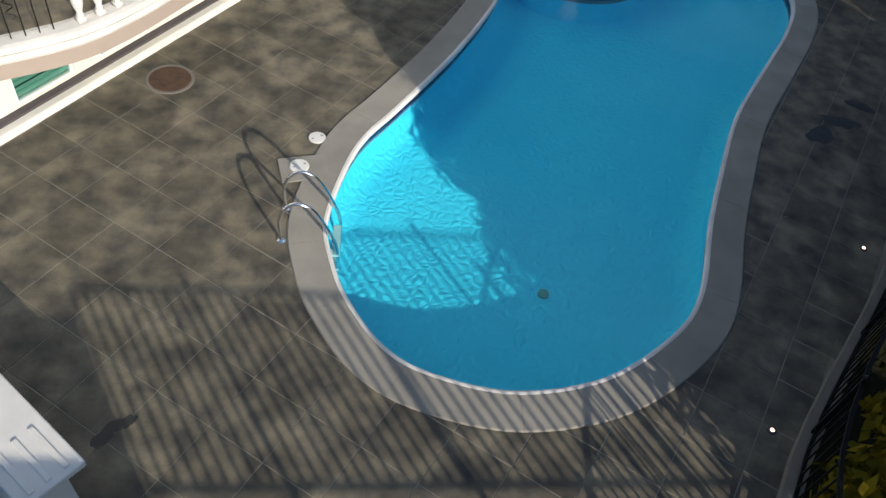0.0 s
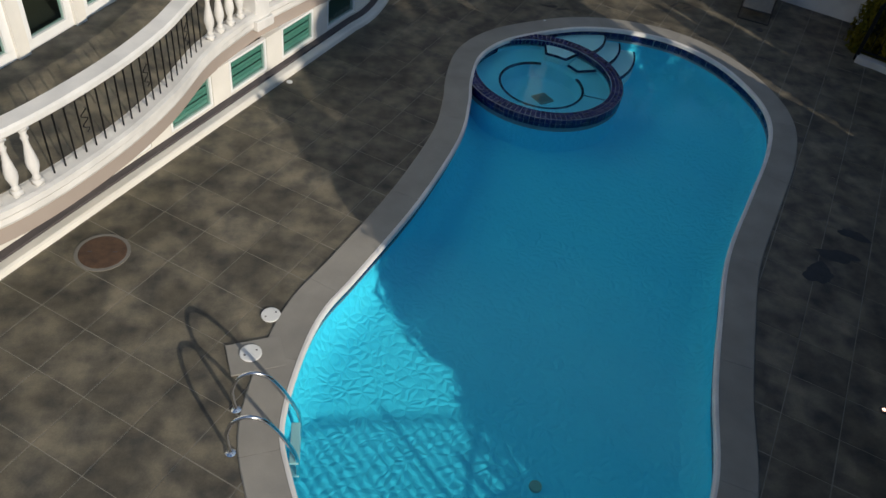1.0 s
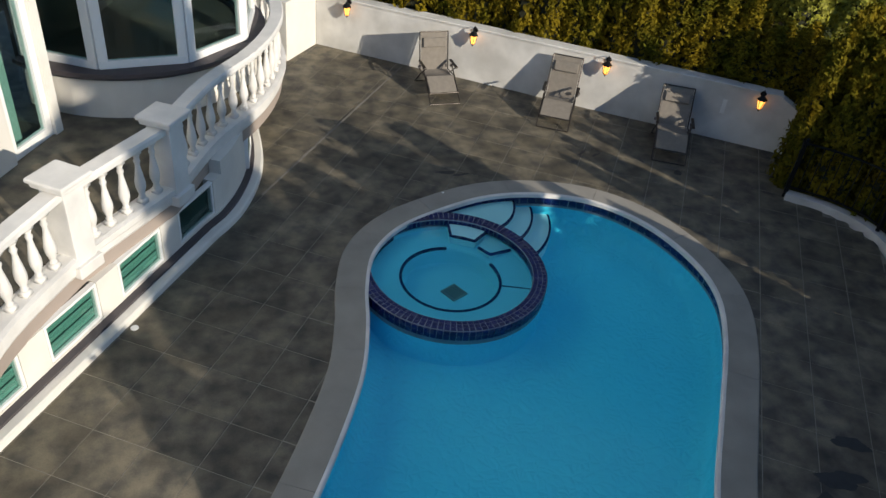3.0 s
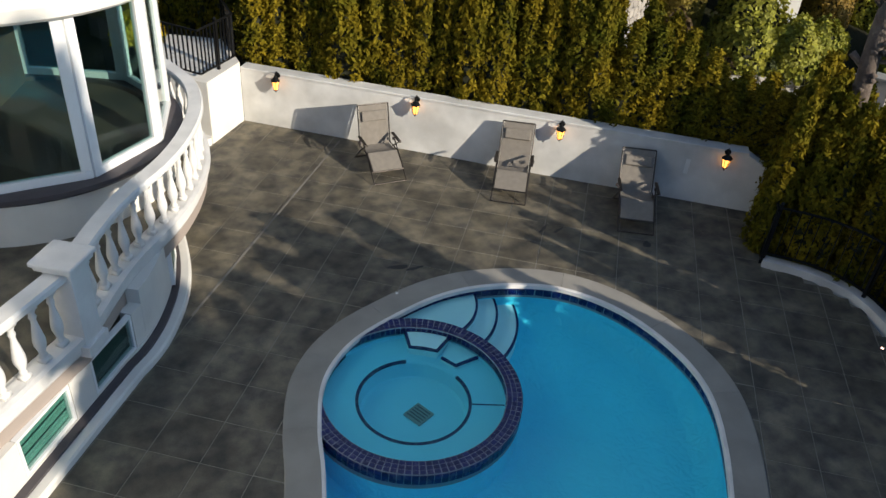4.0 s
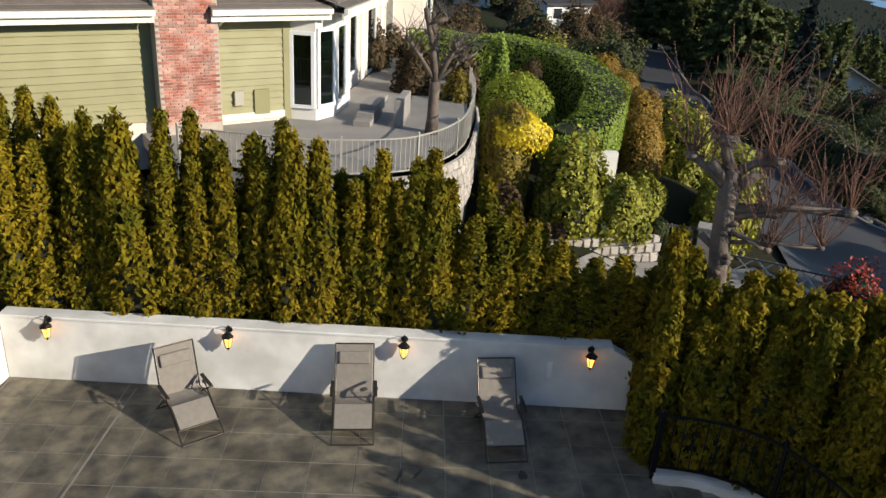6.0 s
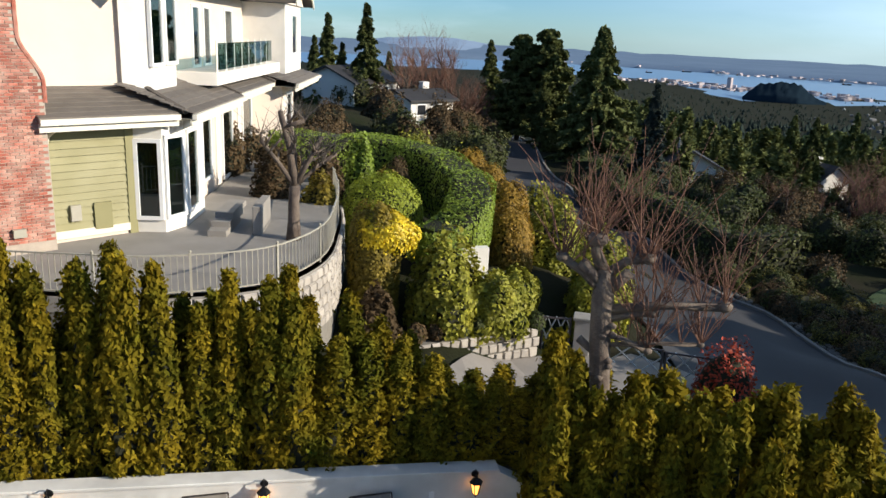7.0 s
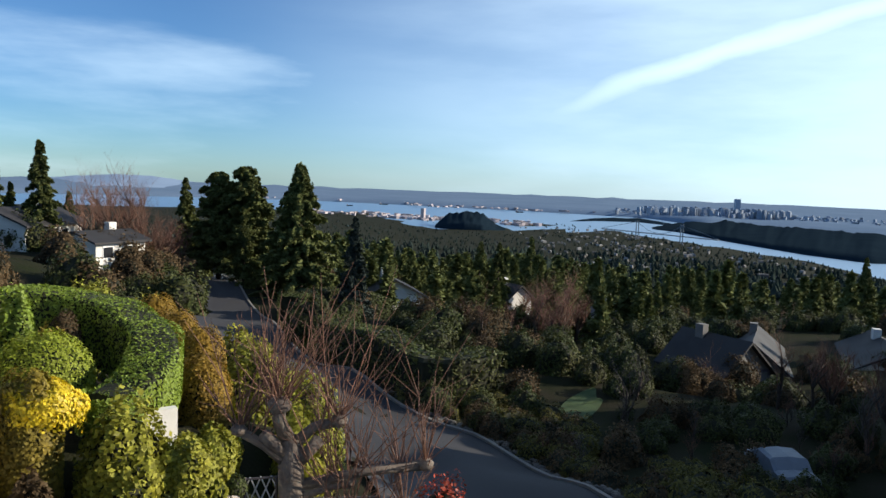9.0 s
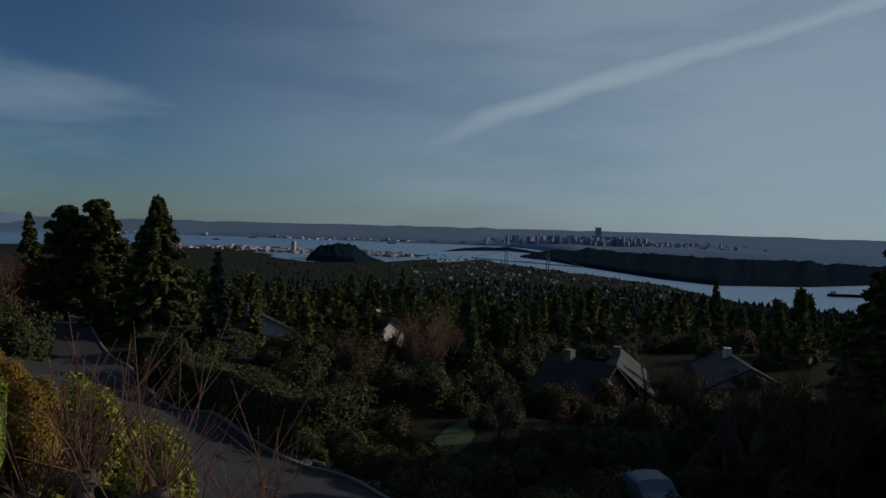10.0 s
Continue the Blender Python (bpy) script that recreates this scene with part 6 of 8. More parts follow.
# conifer woods below the gardens, too many to count
rngw = np.random.default_rng(99)
proto = []
for q in range(3):
    d = conifer_data(10, 5.0, 300 + q, FIR, 60, 13, 0.95, 0.02, 0.3, 0.95)[1][1]
    co = np.empty(len(d.vertices) * 3)
    d.vertices.foreach_get("co", co)
    proto.append(co.reshape(-1, 3))
vs = []
for k in range(430):
    az = rngw.uniform(57, 118) if k % 3 else rngw.uniform(57, 78)
    r = 88 * (360 / 88) ** rngw.uniform(0, 1)
    if 80 < az < 92 and r < 98:
        continue
    x, y, g = polar(az, r)
    a, sc = rngw.uniform(0, 6.28), rngw.uniform(0.5, 1.0) * (0.8 if r < 130 else 1.15)
    p = proto[k % 3] * np.array([sc * rngw.uniform(0.8, 1.3), sc * rngw.uniform(0.8, 1.3), sc])
    vs.append(np.stack([p[:, 0] * math.cos(a) - p[:, 1] * math.sin(a) + x, p[:, 0] * math.sin(a) + p[:, 1] * math.cos(a) + y, p[:, 2] + g - 0.3], 1))
v = np.concatenate(vs)
part("slope_woods", leaf_mesh("slope_woods", v, np.arange(len(v)).reshape(-1, 4), FIR), None, None, "dark conifer woods below the gardens")["kind"] = "stuff"

# ---- neighbour's house ----
SIDING = material("olive_siding", (0.24, 0.225, 0.105), 0.6, spread=0.06, scale=1.5, fine=50, bump=0.1, per_object=0.08)
CREAM = material("cream_stucco", (0.68, 0.58, 0.49), 0.85, spread=0.05, scale=1.2, fine=70, bump=0.25)
TRIM = material("cream_trim", (0.72, 0.68, 0.58), 0.5, spread=0.05, scale=2, fine=40, bump=0.05)
SHAKE = material("roof_tile", (0.125, 0.108, 0.092), 0.8, spread=0.2, scale=2, fine=25, bump=0.4, per_object=0.3, per_island=0.3)
BRICK = material("red_brick", (0.34, 0.10, 0.065), 0.85, spread=0.2, scale=3, fine=60, bump=0.4, second=(0.52, 0.38, 0.31), amount=0.6, per_object=0.7)
BRICK_REST = material("red_brick_rest", (0.34, 0.10, 0.065), 0.85, spread=0.2, scale=3, fine=60, bump=0.4, second=(0.52, 0.38, 0.31), amount=0.6, per_island=0.7)
BRICK_JOINT = material("brick_joint", (0.42, 0.36, 0.30), 0.9)
FLAG = material("flagstone", (0.27, 0.25, 0.225), 0.8, spread=0.12, scale=0.9, fine=30, bump=0.2, second=(0.17, 0.16, 0.145))
RUBBLE = material("rubble_stone", (0.42, 0.38, 0.33), 0.85, spread=0.15, scale=3, fine=40, bump=0.5, second=(0.28, 0.26, 0.24), per_island=0.35, per_object=0.35)
GREYRAIL = material("grey_painted_rail", (0.36, 0.34, 0.28), 0.5, spread=0.06)
ASPHALT = material("asphalt", (0.023, 0.023, 0.027), 0.85, spread=0.15, scale=0.4, fine=60, bump=0.3, second=(0.032, 0.031, 0.031))
CONCRETE = material("drive_concrete", (0.22, 0.20, 0.18), 0.85, spread=0.12, scale=0.7, fine=40, bump=0.2)
NGLASS = glass_material("house_glass", (0.35, 0.5, 0.5), 2.1)

E0, EX = Vector((12.6, 32.6)), Vector((-1.0, -0.04)).normalized()     # near corner; along the side wall
FX = Vector((0.66, 0.75)).normalized()                                # along the front
FNX = Vector((FX.y, -FX.x))
SN = Vector((0.04, -1.0)).normalized()
GZ, EZ = 1.9, 5.0
house = thing("neighbour_house", "two-storey olive and cream house with brick chimney and grey roofs", "house", at=Matrix.Translation((12.6, 32.6, GZ)))


def at_front(s, o=0.0):
    p = E0 + FX * s + FNX * o
    return (p.x, p.y)


def at_side(s, o=0.0):
    p = E0 + EX * s + SN * o
    return (p.x, p.y)


far_back = [at_front(21), (20, 55), (2, 50), at_side(13)]
part("lower_wall", Mesh().prism([at_side(0.0), at_front(0.0)] + [at_front(21)] + far_back[1:], GZ - 1.0, EZ + 0.15), CREAM, house)
for k in range(16):
    z = GZ + 0.3 + k * 0.19
    m = Mesh().add([(*at_side(0.9, 0.012), z + 0.19), (*at_side(13, 0.012), z + 0.19), (*at_side(13, 0.055), z), (*at_side(0.9, 0.055), z), (*at_side(0.9, 0.0), z), (*at_side(13, 0.0), z)],
                   [(0, 1, 2, 3), (3, 2, 5, 4)])
    part("siding_board", m, SIDING, house)
part("corner_board", Mesh().prism([at_side(0.68, 0.07), at_side(0.9, 0.07), at_side(0.9, 0.0), at_side(0.68, 0.0)], GZ, EZ), SIDING, house, "pale olive corner board")
part("base_board", Mesh().prism([at_side(0.9, 0.08), at_side(3.0, 0.08), at_side(3.0, 0.0), at_side(0.9, 0.0)], GZ + 0.1, GZ + 0.3), TRIM, house)


def hwindow(place, normal, w, z0, z1, panes=1):
    e = part("window", Mesh(), None, house)
    c = Vector((*place, z0)) + Vector((*normal, 0)) * 0.03
    ang = math.atan2(normal.x, -normal.y)
    mt = Matrix.Translation(c) @ Matrix.Rotation(ang, 4, "Z")
    h = z1 - z0
    m = Mesh()
    for cc, sz in (((0, 0, 0.05), (w, 0.09, 0.1)), ((0, 0, h - 0.05), (w, 0.09, 0.1)), ((-w / 2 + 0.05, 0, h / 2), (0.1, 0.09, h - 0.2)), ((w / 2 - 0.05, 0, h / 2), (0.1, 0.09, h - 0.2))):
        m.box(cc, sz)
    e.data = m.data("window", FRAME_WHITE)
    e.matrix_basis, e.matrix_parent_inverse = house.matrix_basis.inverted() @ mt, Matrix()
    # Dark sheet behind each pane; its colour stands in for an unlit room
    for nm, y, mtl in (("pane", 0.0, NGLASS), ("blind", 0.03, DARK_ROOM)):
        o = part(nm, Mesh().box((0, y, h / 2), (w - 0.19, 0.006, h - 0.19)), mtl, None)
        o.parent = e
        o.matrix_parent_inverse = Matrix()


# ground floor: angled bay at the corner, then windows along the front
bayp = [at_side(0.68, 0.0), at_side(0.1, 0.5), at_front(0.35, 0.62), at_front(2.3, 0.62), at_front(2.7, 0.0)]
part("bay_wall", Mesh().prism(bayp + [at_front(1.0, -0.3)], GZ, EZ), STUCCO, house)
hwindow(((bayp[0][0] + bayp[1][0]) / 2, (bayp[0][1] + bayp[1][1]) / 2), Vector((bayp[1][1] - bayp[0][1], -(bayp[1][0] - bayp[0][0]))).normalized(), 0.72, GZ + 0.35, EZ - 0.55)
hwindow(((bayp[1][0] + bayp[2][0]) / 2, (bayp[1][1] + bayp[2][1]) / 2), Vector((bayp[2][1] - bayp[1][1], -(bayp[2][0] - bayp[1][0]))).normalized(), 0.8, GZ + 0.35, EZ - 0.45)
hwindow(at_front(1.0, 0.62), FNX, 1.1, GZ + 0.35, EZ - 0.4)
for s, w, z0 in ((3.4, 1.3, 0.45), (5.0, 1.2, 0.45), (8.0, 1.6, 0.05), (11.5, 1.8, 0.05), (14.5, 1.6, 0.05), (18.0, 1.6, 0.4)):
    hwindow(at_front(s), FNX, w, GZ + z0, EZ - 0.35)
part("front_bay", Mesh().prism([at_front(12.8), at_front(13.4, 1.2), at_front(16.6, 1.2), at_front(17.2), at_front(15, -0.2)], GZ, EZ), CREAM, house)
hwindow(at_front(15, 1.2), FNX, 1.5, GZ + 0.1, EZ - 0.35)
for s in (2.6, 6.5, 10.0, 13.2, 19.5):
    part("white_pilaster", Mesh().prism([at_front(s - 0.22, 0.06), at_front(s + 0.22, 0.06), at_front(s + 0.22), at_front(s - 0.22)], GZ, EZ), STUCCO, house)


def roof_band(name, a, b, na, zlow, zhigh, out, back, rows=7):
    """A sloping tiled skirt roof between the plan points a and b; na points outwards."""
    a, b, na = Vector(a), Vector(b), Vector(na)
    slope = None
    for k in range(rows):
        m = Mesh()
        t0, t1 = k / rows, (k + 1) / rows + 0.02
        o0, o1 = out + (-back - out) * t0, out + (-back - out) * t1
        z0, z1 = zlow + (zhigh - zlow) * t0, zlow + (zhigh - zlow) * t1
        q = [(*(a + na * o0), z0 + 0.06), (*(b + na * o0), z0 + 0.06), (*(b + na * o1), z1 + 0.03), (*(a + na * o1), z1 + 0.03), (*(a + na * o0), z0), (*(b + na * o0), z0)]
        m.add(q, [(0, 1, 2, 3), (4, 5, 1, 0)])
        if slope is None:
            slope = part(name, m, SHAKE, house)
        else:
            o = part("tile_course", m, SHAKE, None)
            o.parent = slope
            o.matrix_parent_inverse = slope.matrix_basis.inverted() @ slope.matrix_parent_inverse.inverted() @ house.matrix_basis.inverted()
    g = Mesh().bar((*(a + na * (out + 0.04)), zlow - 0.05), (*(b + na * (out + 0.04)), zlow - 0.05), 0.12, 0.14)
    part("gutter", g, TRIM, house)
    part("fascia", Mesh().bar((*(a + na * (out - 0.05)), zlow - 0.2), (*(b + na * (out - 0.05)), zlow - 0.2), 0.04, 0.18), TRIM, house)
    part("soffit", Mesh().add([(*(a + na * out), zlow - 0.1), (*(b + na * out), zlow - 0.1), (*(b - na * 0.0), zlow - 0.1), (*(a - na * 0.0), zlow - 0.1)], [(0, 1, 2, 3)]), TRIM, house)


roof_band("skirt_roof", at_side(-0.3), at_side(3.2), SN, EZ + 0.1, EZ + 0.75, 0.75, 1.0)
roof_band("skirt_roof", at_side(4.6), at_side(13.2), SN, EZ + 0.1, EZ + 0.75, 0.6, 1.0)
roof_band("skirt_roof", at_front(-0.35), at_front(6.0), FNX, EZ + 0.1, EZ + 0.8, 1.1, 0.9)
roof_band("skirt_roof", at_front(6.0), at_front(12.8), FNX, EZ + 0.15, EZ + 0.8, 0.9, 0.9)
roof_band("skirt_roof", at_front(12.8), at_front(21.2), FNX, EZ + 0.1, EZ + 0.8, 1.9, 0.9)
part("ridge_cap", Mesh().tube([(*at_side(-0.5, 0.75), EZ + 0.18), (*(E0 - SN * 0.6 - FNX * 0.4 + FX * 0.4), EZ + 0.85)], 0.09, 7), SHAKE, house)
for s in (6.0, 12.8, 17.0):
    part("ridge_cap", Mesh().tube([(*at_front(s, 1.0), EZ + 0.2), (*at_front(s + 0.3, -0.8), EZ + 0.85)], 0.09, 7), SHAKE, house)

# upper storey, set back
up = [at_side(0.4, -0.9), at_front(0.8, -0.9), at_front(21, -0.9), (20, 54), (2, 49), at_side(13, -0.9)]
part("upper_wall", Mesh().prism(up, EZ + 0.1, 8.6), CREAM, house)
part("upper_bay", Mesh().prism([at_front(0.2, -0.9), at_front(0.6, -0.25), at_front(2.9, -0.25), at_front(3.4, -0.9)], EZ + 0.5, 8.6), STUCCO, house)
for s in (1.1, 2.4):
    hwindow(at_front(s, -0.25), FNX, 1.1, 6.25, 8.2)
for s, w in ((7.5, 1.0), (9.0, 1.0), (12.5, 1.4), (19.5, 1.5)):
    hwindow(at_front(s, -0.9), FNX, w, 5.95, 8.1)
part("upper_wing", Mesh().prism([at_front(15.5, -0.9), at_front(15.5, 1.0), at_front(20.5, 1.0), at_front(20.5, -0.9)], EZ + 0.4, 8.5), STUCCO, house)
hwindow(at_front(18, 1.0), FNX, 1.5, 6.2, 8.1)
# balcony with glass panels
part("balcony_floor", Mesh().prism([at_front(4.2, -0.9), at_front(4.4, 0.6), at_front(14.6, 0.9), at_front(15.4, -0.9)], EZ + 0.55, EZ + 0.95), STUCCO, house)
for k in range(8):
    s = 4.7 + 1.22 * k
    part("balcony_glass", Mesh().bar((*at_front(s, 0.55), EZ + 1.45), (*at_front(s + 1.1, 0.58), EZ + 1.45), 0.012, 0.85), NGLASS, house)
    part("balcony_post", Mesh().box((*at_front(s - 0.06, 0.55), EZ + 1.45), (0.05, 0.05, 1.0)), STUCCO, house)


def gable(s0, s1, out, back, z, rise, name="gable_roof"):
    """A pitched roof whose gable faces the front, with barge boards."""
    sm = (s0 + s1) / 2
    m = Mesh()
    a, b, c = (*at_front(s0, out), z), (*at_front(s1, out), z), (*at_front(sm, out), z + rise)
    a2, b2, c2 = (*at_front(s0, -back), z), (*at_front(s1, -back), z), (*at_front(sm, -back), z + rise)
    up_ = lambda p, h: (p[0], p[1], p[2] + h)
    m.add([a, c, c2, a2, up_(a, 0.14), up_(c, 0.14), up_(c2, 0.14), up_(a2, 0.14)], [(0, 3, 2, 1), (4, 5, 6, 7), (0, 1, 5, 4), (0, 4, 7, 3)])
    m.add([b, b2, c2, c, up_(b, 0.14), up_(b2, 0.14), up_(c2, 0.14), up_(c, 0.14)], [(0, 3, 2, 1), (4, 5, 6, 7), (3, 7, 4, 0), (0, 4, 5, 1)])
    slope = part(name, m, SHAKE, house)
    for foot, foot2 in ((a, a2), (b, b2)):
        for k in range(1, 10):
            p0, p1 = Vector(foot).lerp(Vector(c), k / 10), Vector(foot2).lerp(Vector(c2), k / 10)
            part("roof_course", Mesh().bar(p0 + Vector((0, 0, 0.15)), p1 + Vector((0, 0, 0.15)), 0.07, 0.035), SHAKE, house)
    part("gable_wall", Mesh().add([(*at_front(s0 + 0.4, out - 0.5), z), (*at_front(s1 - 0.4, out - 0.5), z), (*at_front(sm, out - 0.5), z + rise - 0.2)], [(0, 1, 2)]), CREAM, house)
    part("barge_board", Mesh().bar(a, c, 0.06, 0.22), TRIM, house)
    part("barge_board", Mesh().bar(b, c, 0.06, 0.22), TRIM, house)


gable(-0.6, 4.4, 0.45, 8, 8.5, 2.0)
gable(6.0, 9.2, -0.2, 6, 8.9, 1.5)
part("main_roof", Mesh().add([(*at_side(13.5, 0.1), 8.5), (*at_front(-0.5, -0.3), 8.5), (*at_front(21.6, -0.1), 8.5), (*at_front(20, -5), 10.6), (*at_front(2, -5), 10.6), (*at_side(12, -6), 10.6)],
                             [(0, 1, 4, 5), (1, 2, 3, 4)]), SHAKE, house)
gable(15.0, 21.2, 1.6, 6, 8.5, 1.9)

# chimney of brick courses
CH0, CH1 = at_side(2.98)[0], at_side(4.55)[0]
cy = at_side(4.0, 0.55)[1]
cx0, cx1 = min(CH0, CH1), max(CH0, CH1)
chim = part("chimney", Mesh().prism([(cx0 - 0.02, cy + 0.008), (cx1 + 0.02, cy + 0.008), (cx1 + 0.02, cy + 0.9), (cx0 - 0.02, cy + 0.9)], GZ - 0.8, 5.9), BRICK_JOINT, house)


def shoulder(z):
    """How far each side of the chimney has drawn in at height z."""
    t = min(max((z - 5.95) / 1.1, 0.0), 1.0)
    return 0.48 * t * t * (3 - 2 * t)


m = Mesh()
NZ = [5.9 + 0.12 * k for k in range(11)] + [11.2]
for z in NZ:
    q = shoulder(z)
    m.v += [(cx0 - 0.02 + q, cy + 0.008, z), (cx1 + 0.02 - q, cy + 0.008, z), (cx1 + 0.02 - q, cy + 0.85, z), (cx0 - 0.02 + q, cy + 0.85, z)]
for k in range(len(NZ) - 1):
    m.f += [(4 * k + i, 4 * k + (i + 1) % 4, 4 * k + 4 + (i + 1) % 4, 4 * k + 4 + i) for i in range(4)]
m.f.append(tuple(range(len(m.v) - 4, len(m.v))))
part("chimney_neck", m, BRICK_JOINT, house)
for sgn in (0, 1):
    edge = [((cx0 - 0.03 + shoulder(z)) if sgn == 0 else (cx1 + 0.03 - shoulder(z)), cy + 0.02, z) for z in [5.5 + 0.1 * k for k in range(25)]]
    part("shoulder_course", Mesh().tube(edge, 0.055, 6), BRICK_REST, house, "curved brick edge of the chimney shoulder")
part("vent_hood", Mesh().box((cx0 + 0.75, cy - 0.06, GZ + 0.55), (0.28, 0.14, 0.2)), GREYRAIL, house)
part("drain_pipe", Mesh().tube([(*at_side(2.7, 0.75), EZ), (*at_side(2.85, 0.2), EZ - 0.35), (*at_side(2.87, 0.08), EZ - 0.6), (*at_side(2.87, 0.08), GZ - 0.5)], 0.05, 8), TRIM, house)
part("meter_box", Mesh().box((*at_side(2.3, 0.08), GZ + 0.75), (0.25, 0.14, 0.4)), GREYRAIL, house)
part("meter_dial", Mesh().lathe([(0.12, 0), (0.12, 0.12), (0.1, 0.15)], (0, 0, 0), 16), GREYRAIL, house).matrix_basis = house.matrix_basis.inverted() @ pose(*at_side(2.75, 0.06), GZ + 0.8, 90, 0, 0)
part("cabinet_panel", Mesh().box((*at_side(1.6, 0.06), GZ + 0.6), (0.45, 0.1, 0.7)), SIDING, house)

# neighbour's terrace, its curved rail and rubble wall
NT = spline([(7.6, 29.2), (8.65, 28.2), (9.75, 27.2), (11.4, 26.47), (12.8, 26.45), (14.6, 27.45), (16.3, 29.3), (18.0, 31.5), (20.5, 35.5), (23, 40)], 5, False)
nterr = part("floor_terrace", Mesh().prism(NT + [(28, 50), (14, 34), (7.6, 33.5)], 1.55, GZ), FLAG, None, "grey flagstone terrace in front of the neighbour's house")
nterr["kind"] = "structure"
rub = thing("wall_rubble", "curved rubble-stone retaining wall under the neighbour's terrace", "wall", kind="structure")
part("wall_core", Mesh().sweep(NT, [(-0.05, -1.2), (-0.02, 1.9), (-0.3, 1.9), (-0.3, -1.2)]), MORTAR, rub)


def rubble(parent, path, z0, z1, step, seed, limit=300):
    rng = random.Random(seed)
    rest, n = Mesh(), 0
    rows = int((z1 - z0) / 0.24)
    for r in range(rows):
        hgt = (z1 - z0) / rows
        for x, y, a in along(path, step, rng.uniform(0, step)):
            w, hh = step * rng.uniform(0.82, 0.98), hgt * rng.uniform(0.82, 0.97)
            m = Mesh()
            p = [(-w / 2, -0.02, -hh / 2), (w / 2, -0.02, -hh / 2), (w / 2, -0.02, hh / 2), (-w / 2, -0.02, hh / 2)]
            q = [(x0 * 0.8 + rng.uniform(-0.02, 0.02), -0.06 - rng.uniform(0, 0.03), z * 0.78 + rng.uniform(-0.02, 0.02)) for x0, _, z in p]
            mt = pose(x, y, z0 + hgt * (r + 0.5), 0, 0, math.degrees(a))
            m.add([mt @ Vector(v) for v in p + q], [(4, 5, 6, 7), (0, 1, 5, 4), (1, 2, 6, 5), (2, 3, 7, 6), (3, 0, 4, 7)])
            if n < limit:
                part("stone", m, RUBBLE, parent)
            else:
                rest.add(m.v, m.f)
            n += 1
    if rest.v:
        part("stone_rest", rest, RUBBLE, parent)["kind"] = "stuff"


picket_fence(offset(NT, -0.12, False), GZ, 0.9, "pale grey painted metal railing round the neighbour's terrace", 0.13, 1.95, "railing", GREYRAIL)
bench = thing("stone_step_block", "pair of low concrete garden steps on the terrace", "steps", at=Matrix.Translation((14.2, 32.0, GZ)))
for k in range(3):
    part("tread", Mesh().box((14.0 + 0.3 * k, 31.6 + 0.35 * k, GZ + 0.08 + 0.15 * k), (1.8, 0.5, 0.16), 0.85), FLAG, bench)
part("cheek_wall", Mesh().box((14.9, 31.1, GZ + 0.4), (0.25, 1.6, 0.8), -0.7), FLAG, bench, bevel=0.02)

# low rubble wall with the box balls, drive and gates
lowpath = [(17.0, 26.75), (19.0, 26.2), (20.95, 25.65)]
lw = thing("wall_garden", "low pale rubble-stone garden wall beside the drive", "wall", kind="structure")
part("wall_core", Mesh().sweep(lowpath, [(-0.02, -2.4), (-0.02, -0.85), (-0.35, -0.85), (-0.35, -2.4)]), MORTAR, lw)
rubble(lw, lowpath, -1.75, -0.82, 0.3, 4)
rubble(rub, NT[8:40], 0.3, 1.88, 0.34, 6)
part("bed_soil", Mesh().prism([(17.0, 26.8), (20.95, 25.7), (21.6, 27.4), (17.4, 29.6)], -2.0, -0.95), SOIL, None, "planting bed behind the garden wall")["kind"] = "structure"
part("pale_wall", Mesh().prism([(19.9, 28.3), (20.9, 27.75), (21.05, 28.0), (20.05, 28.55)], -0.8, 1.15), STUCCO, None, "pale rendered garden wall end under the arched hedge")["kind"] = "structure"
drive = [(15.5, 24.6), (18.5, 26.0), (21.4, 25.6), (22.3, 25.2), (24.6, 24.6), (25.2, 22.4), (24.0, 21.4), (20.5, 22.2), (16.0, 22.5)]
drv = ring_between([(22.0, 23.6), (22.2, 23.6), (22.1, 23.8)], drive, 0)
b = bmesh.new()
b.from_mesh(drv)
bmesh.ops.subdivide_edges(b, edges=b.edges, cuts=3, use_grid_fill=True)
for v in b.verts:
    v.co.z = max(height(v.co.x, v.co.y), -2.0 if v.co.x < 23 else -9) + 0.12
b.to_mesh(drv)
b.free()
drv.materials.append(CONCRETE)
tagged(new("driveway", drv), "pale concrete driveway between the gates and the road", "driveway", kind="structure")
WHITEPAINT = material("gate_paint", (0.45, 0.46, 0.45), 0.5, spread=0.06)


def gate_panel(a, b, z0, z1):
    """A metal gate leaf with diamond lattice."""
    e = thing("metal_gate", "pale metal gate leaf with diamond lattice", "gate", "driveway gates", at=Matrix.Translation((*a, z0)))
    a, b = Vector(a), Vector(b)
    P = lambda t, h: (*(a.lerp(b, t)), z0 + (z1 - z0) * h)
    for t in (0, 1):
        part("stile", Mesh().bar(P(t, 0), P(t, 1), 0.06, 0.06), DARK_TRIM, e)
    for h in (0.03, 0.97):
        part("cross_rail", Mesh().bar(P(0, h), P(1, h), 0.05, 0.05), DARK_TRIM, e)
    for k in range(3):
        for q in range(2):
            t0, t1, h0, h1 = k / 3, (k + 1) / 3, q / 2, (q + 1) / 2
            tm, hm = (t0 + t1) / 2, (h0 + h1) / 2
            for s, d in (((t0, hm), (tm, h1)), ((tm, h1), (t1, hm)), ((t1, hm), (tm, h0)), ((tm, h0), (t0, hm))):
                part("lattice_bar", Mesh().bar(P(*s), P(*d), 0.035, 0.035), WHITEPAINT, e)


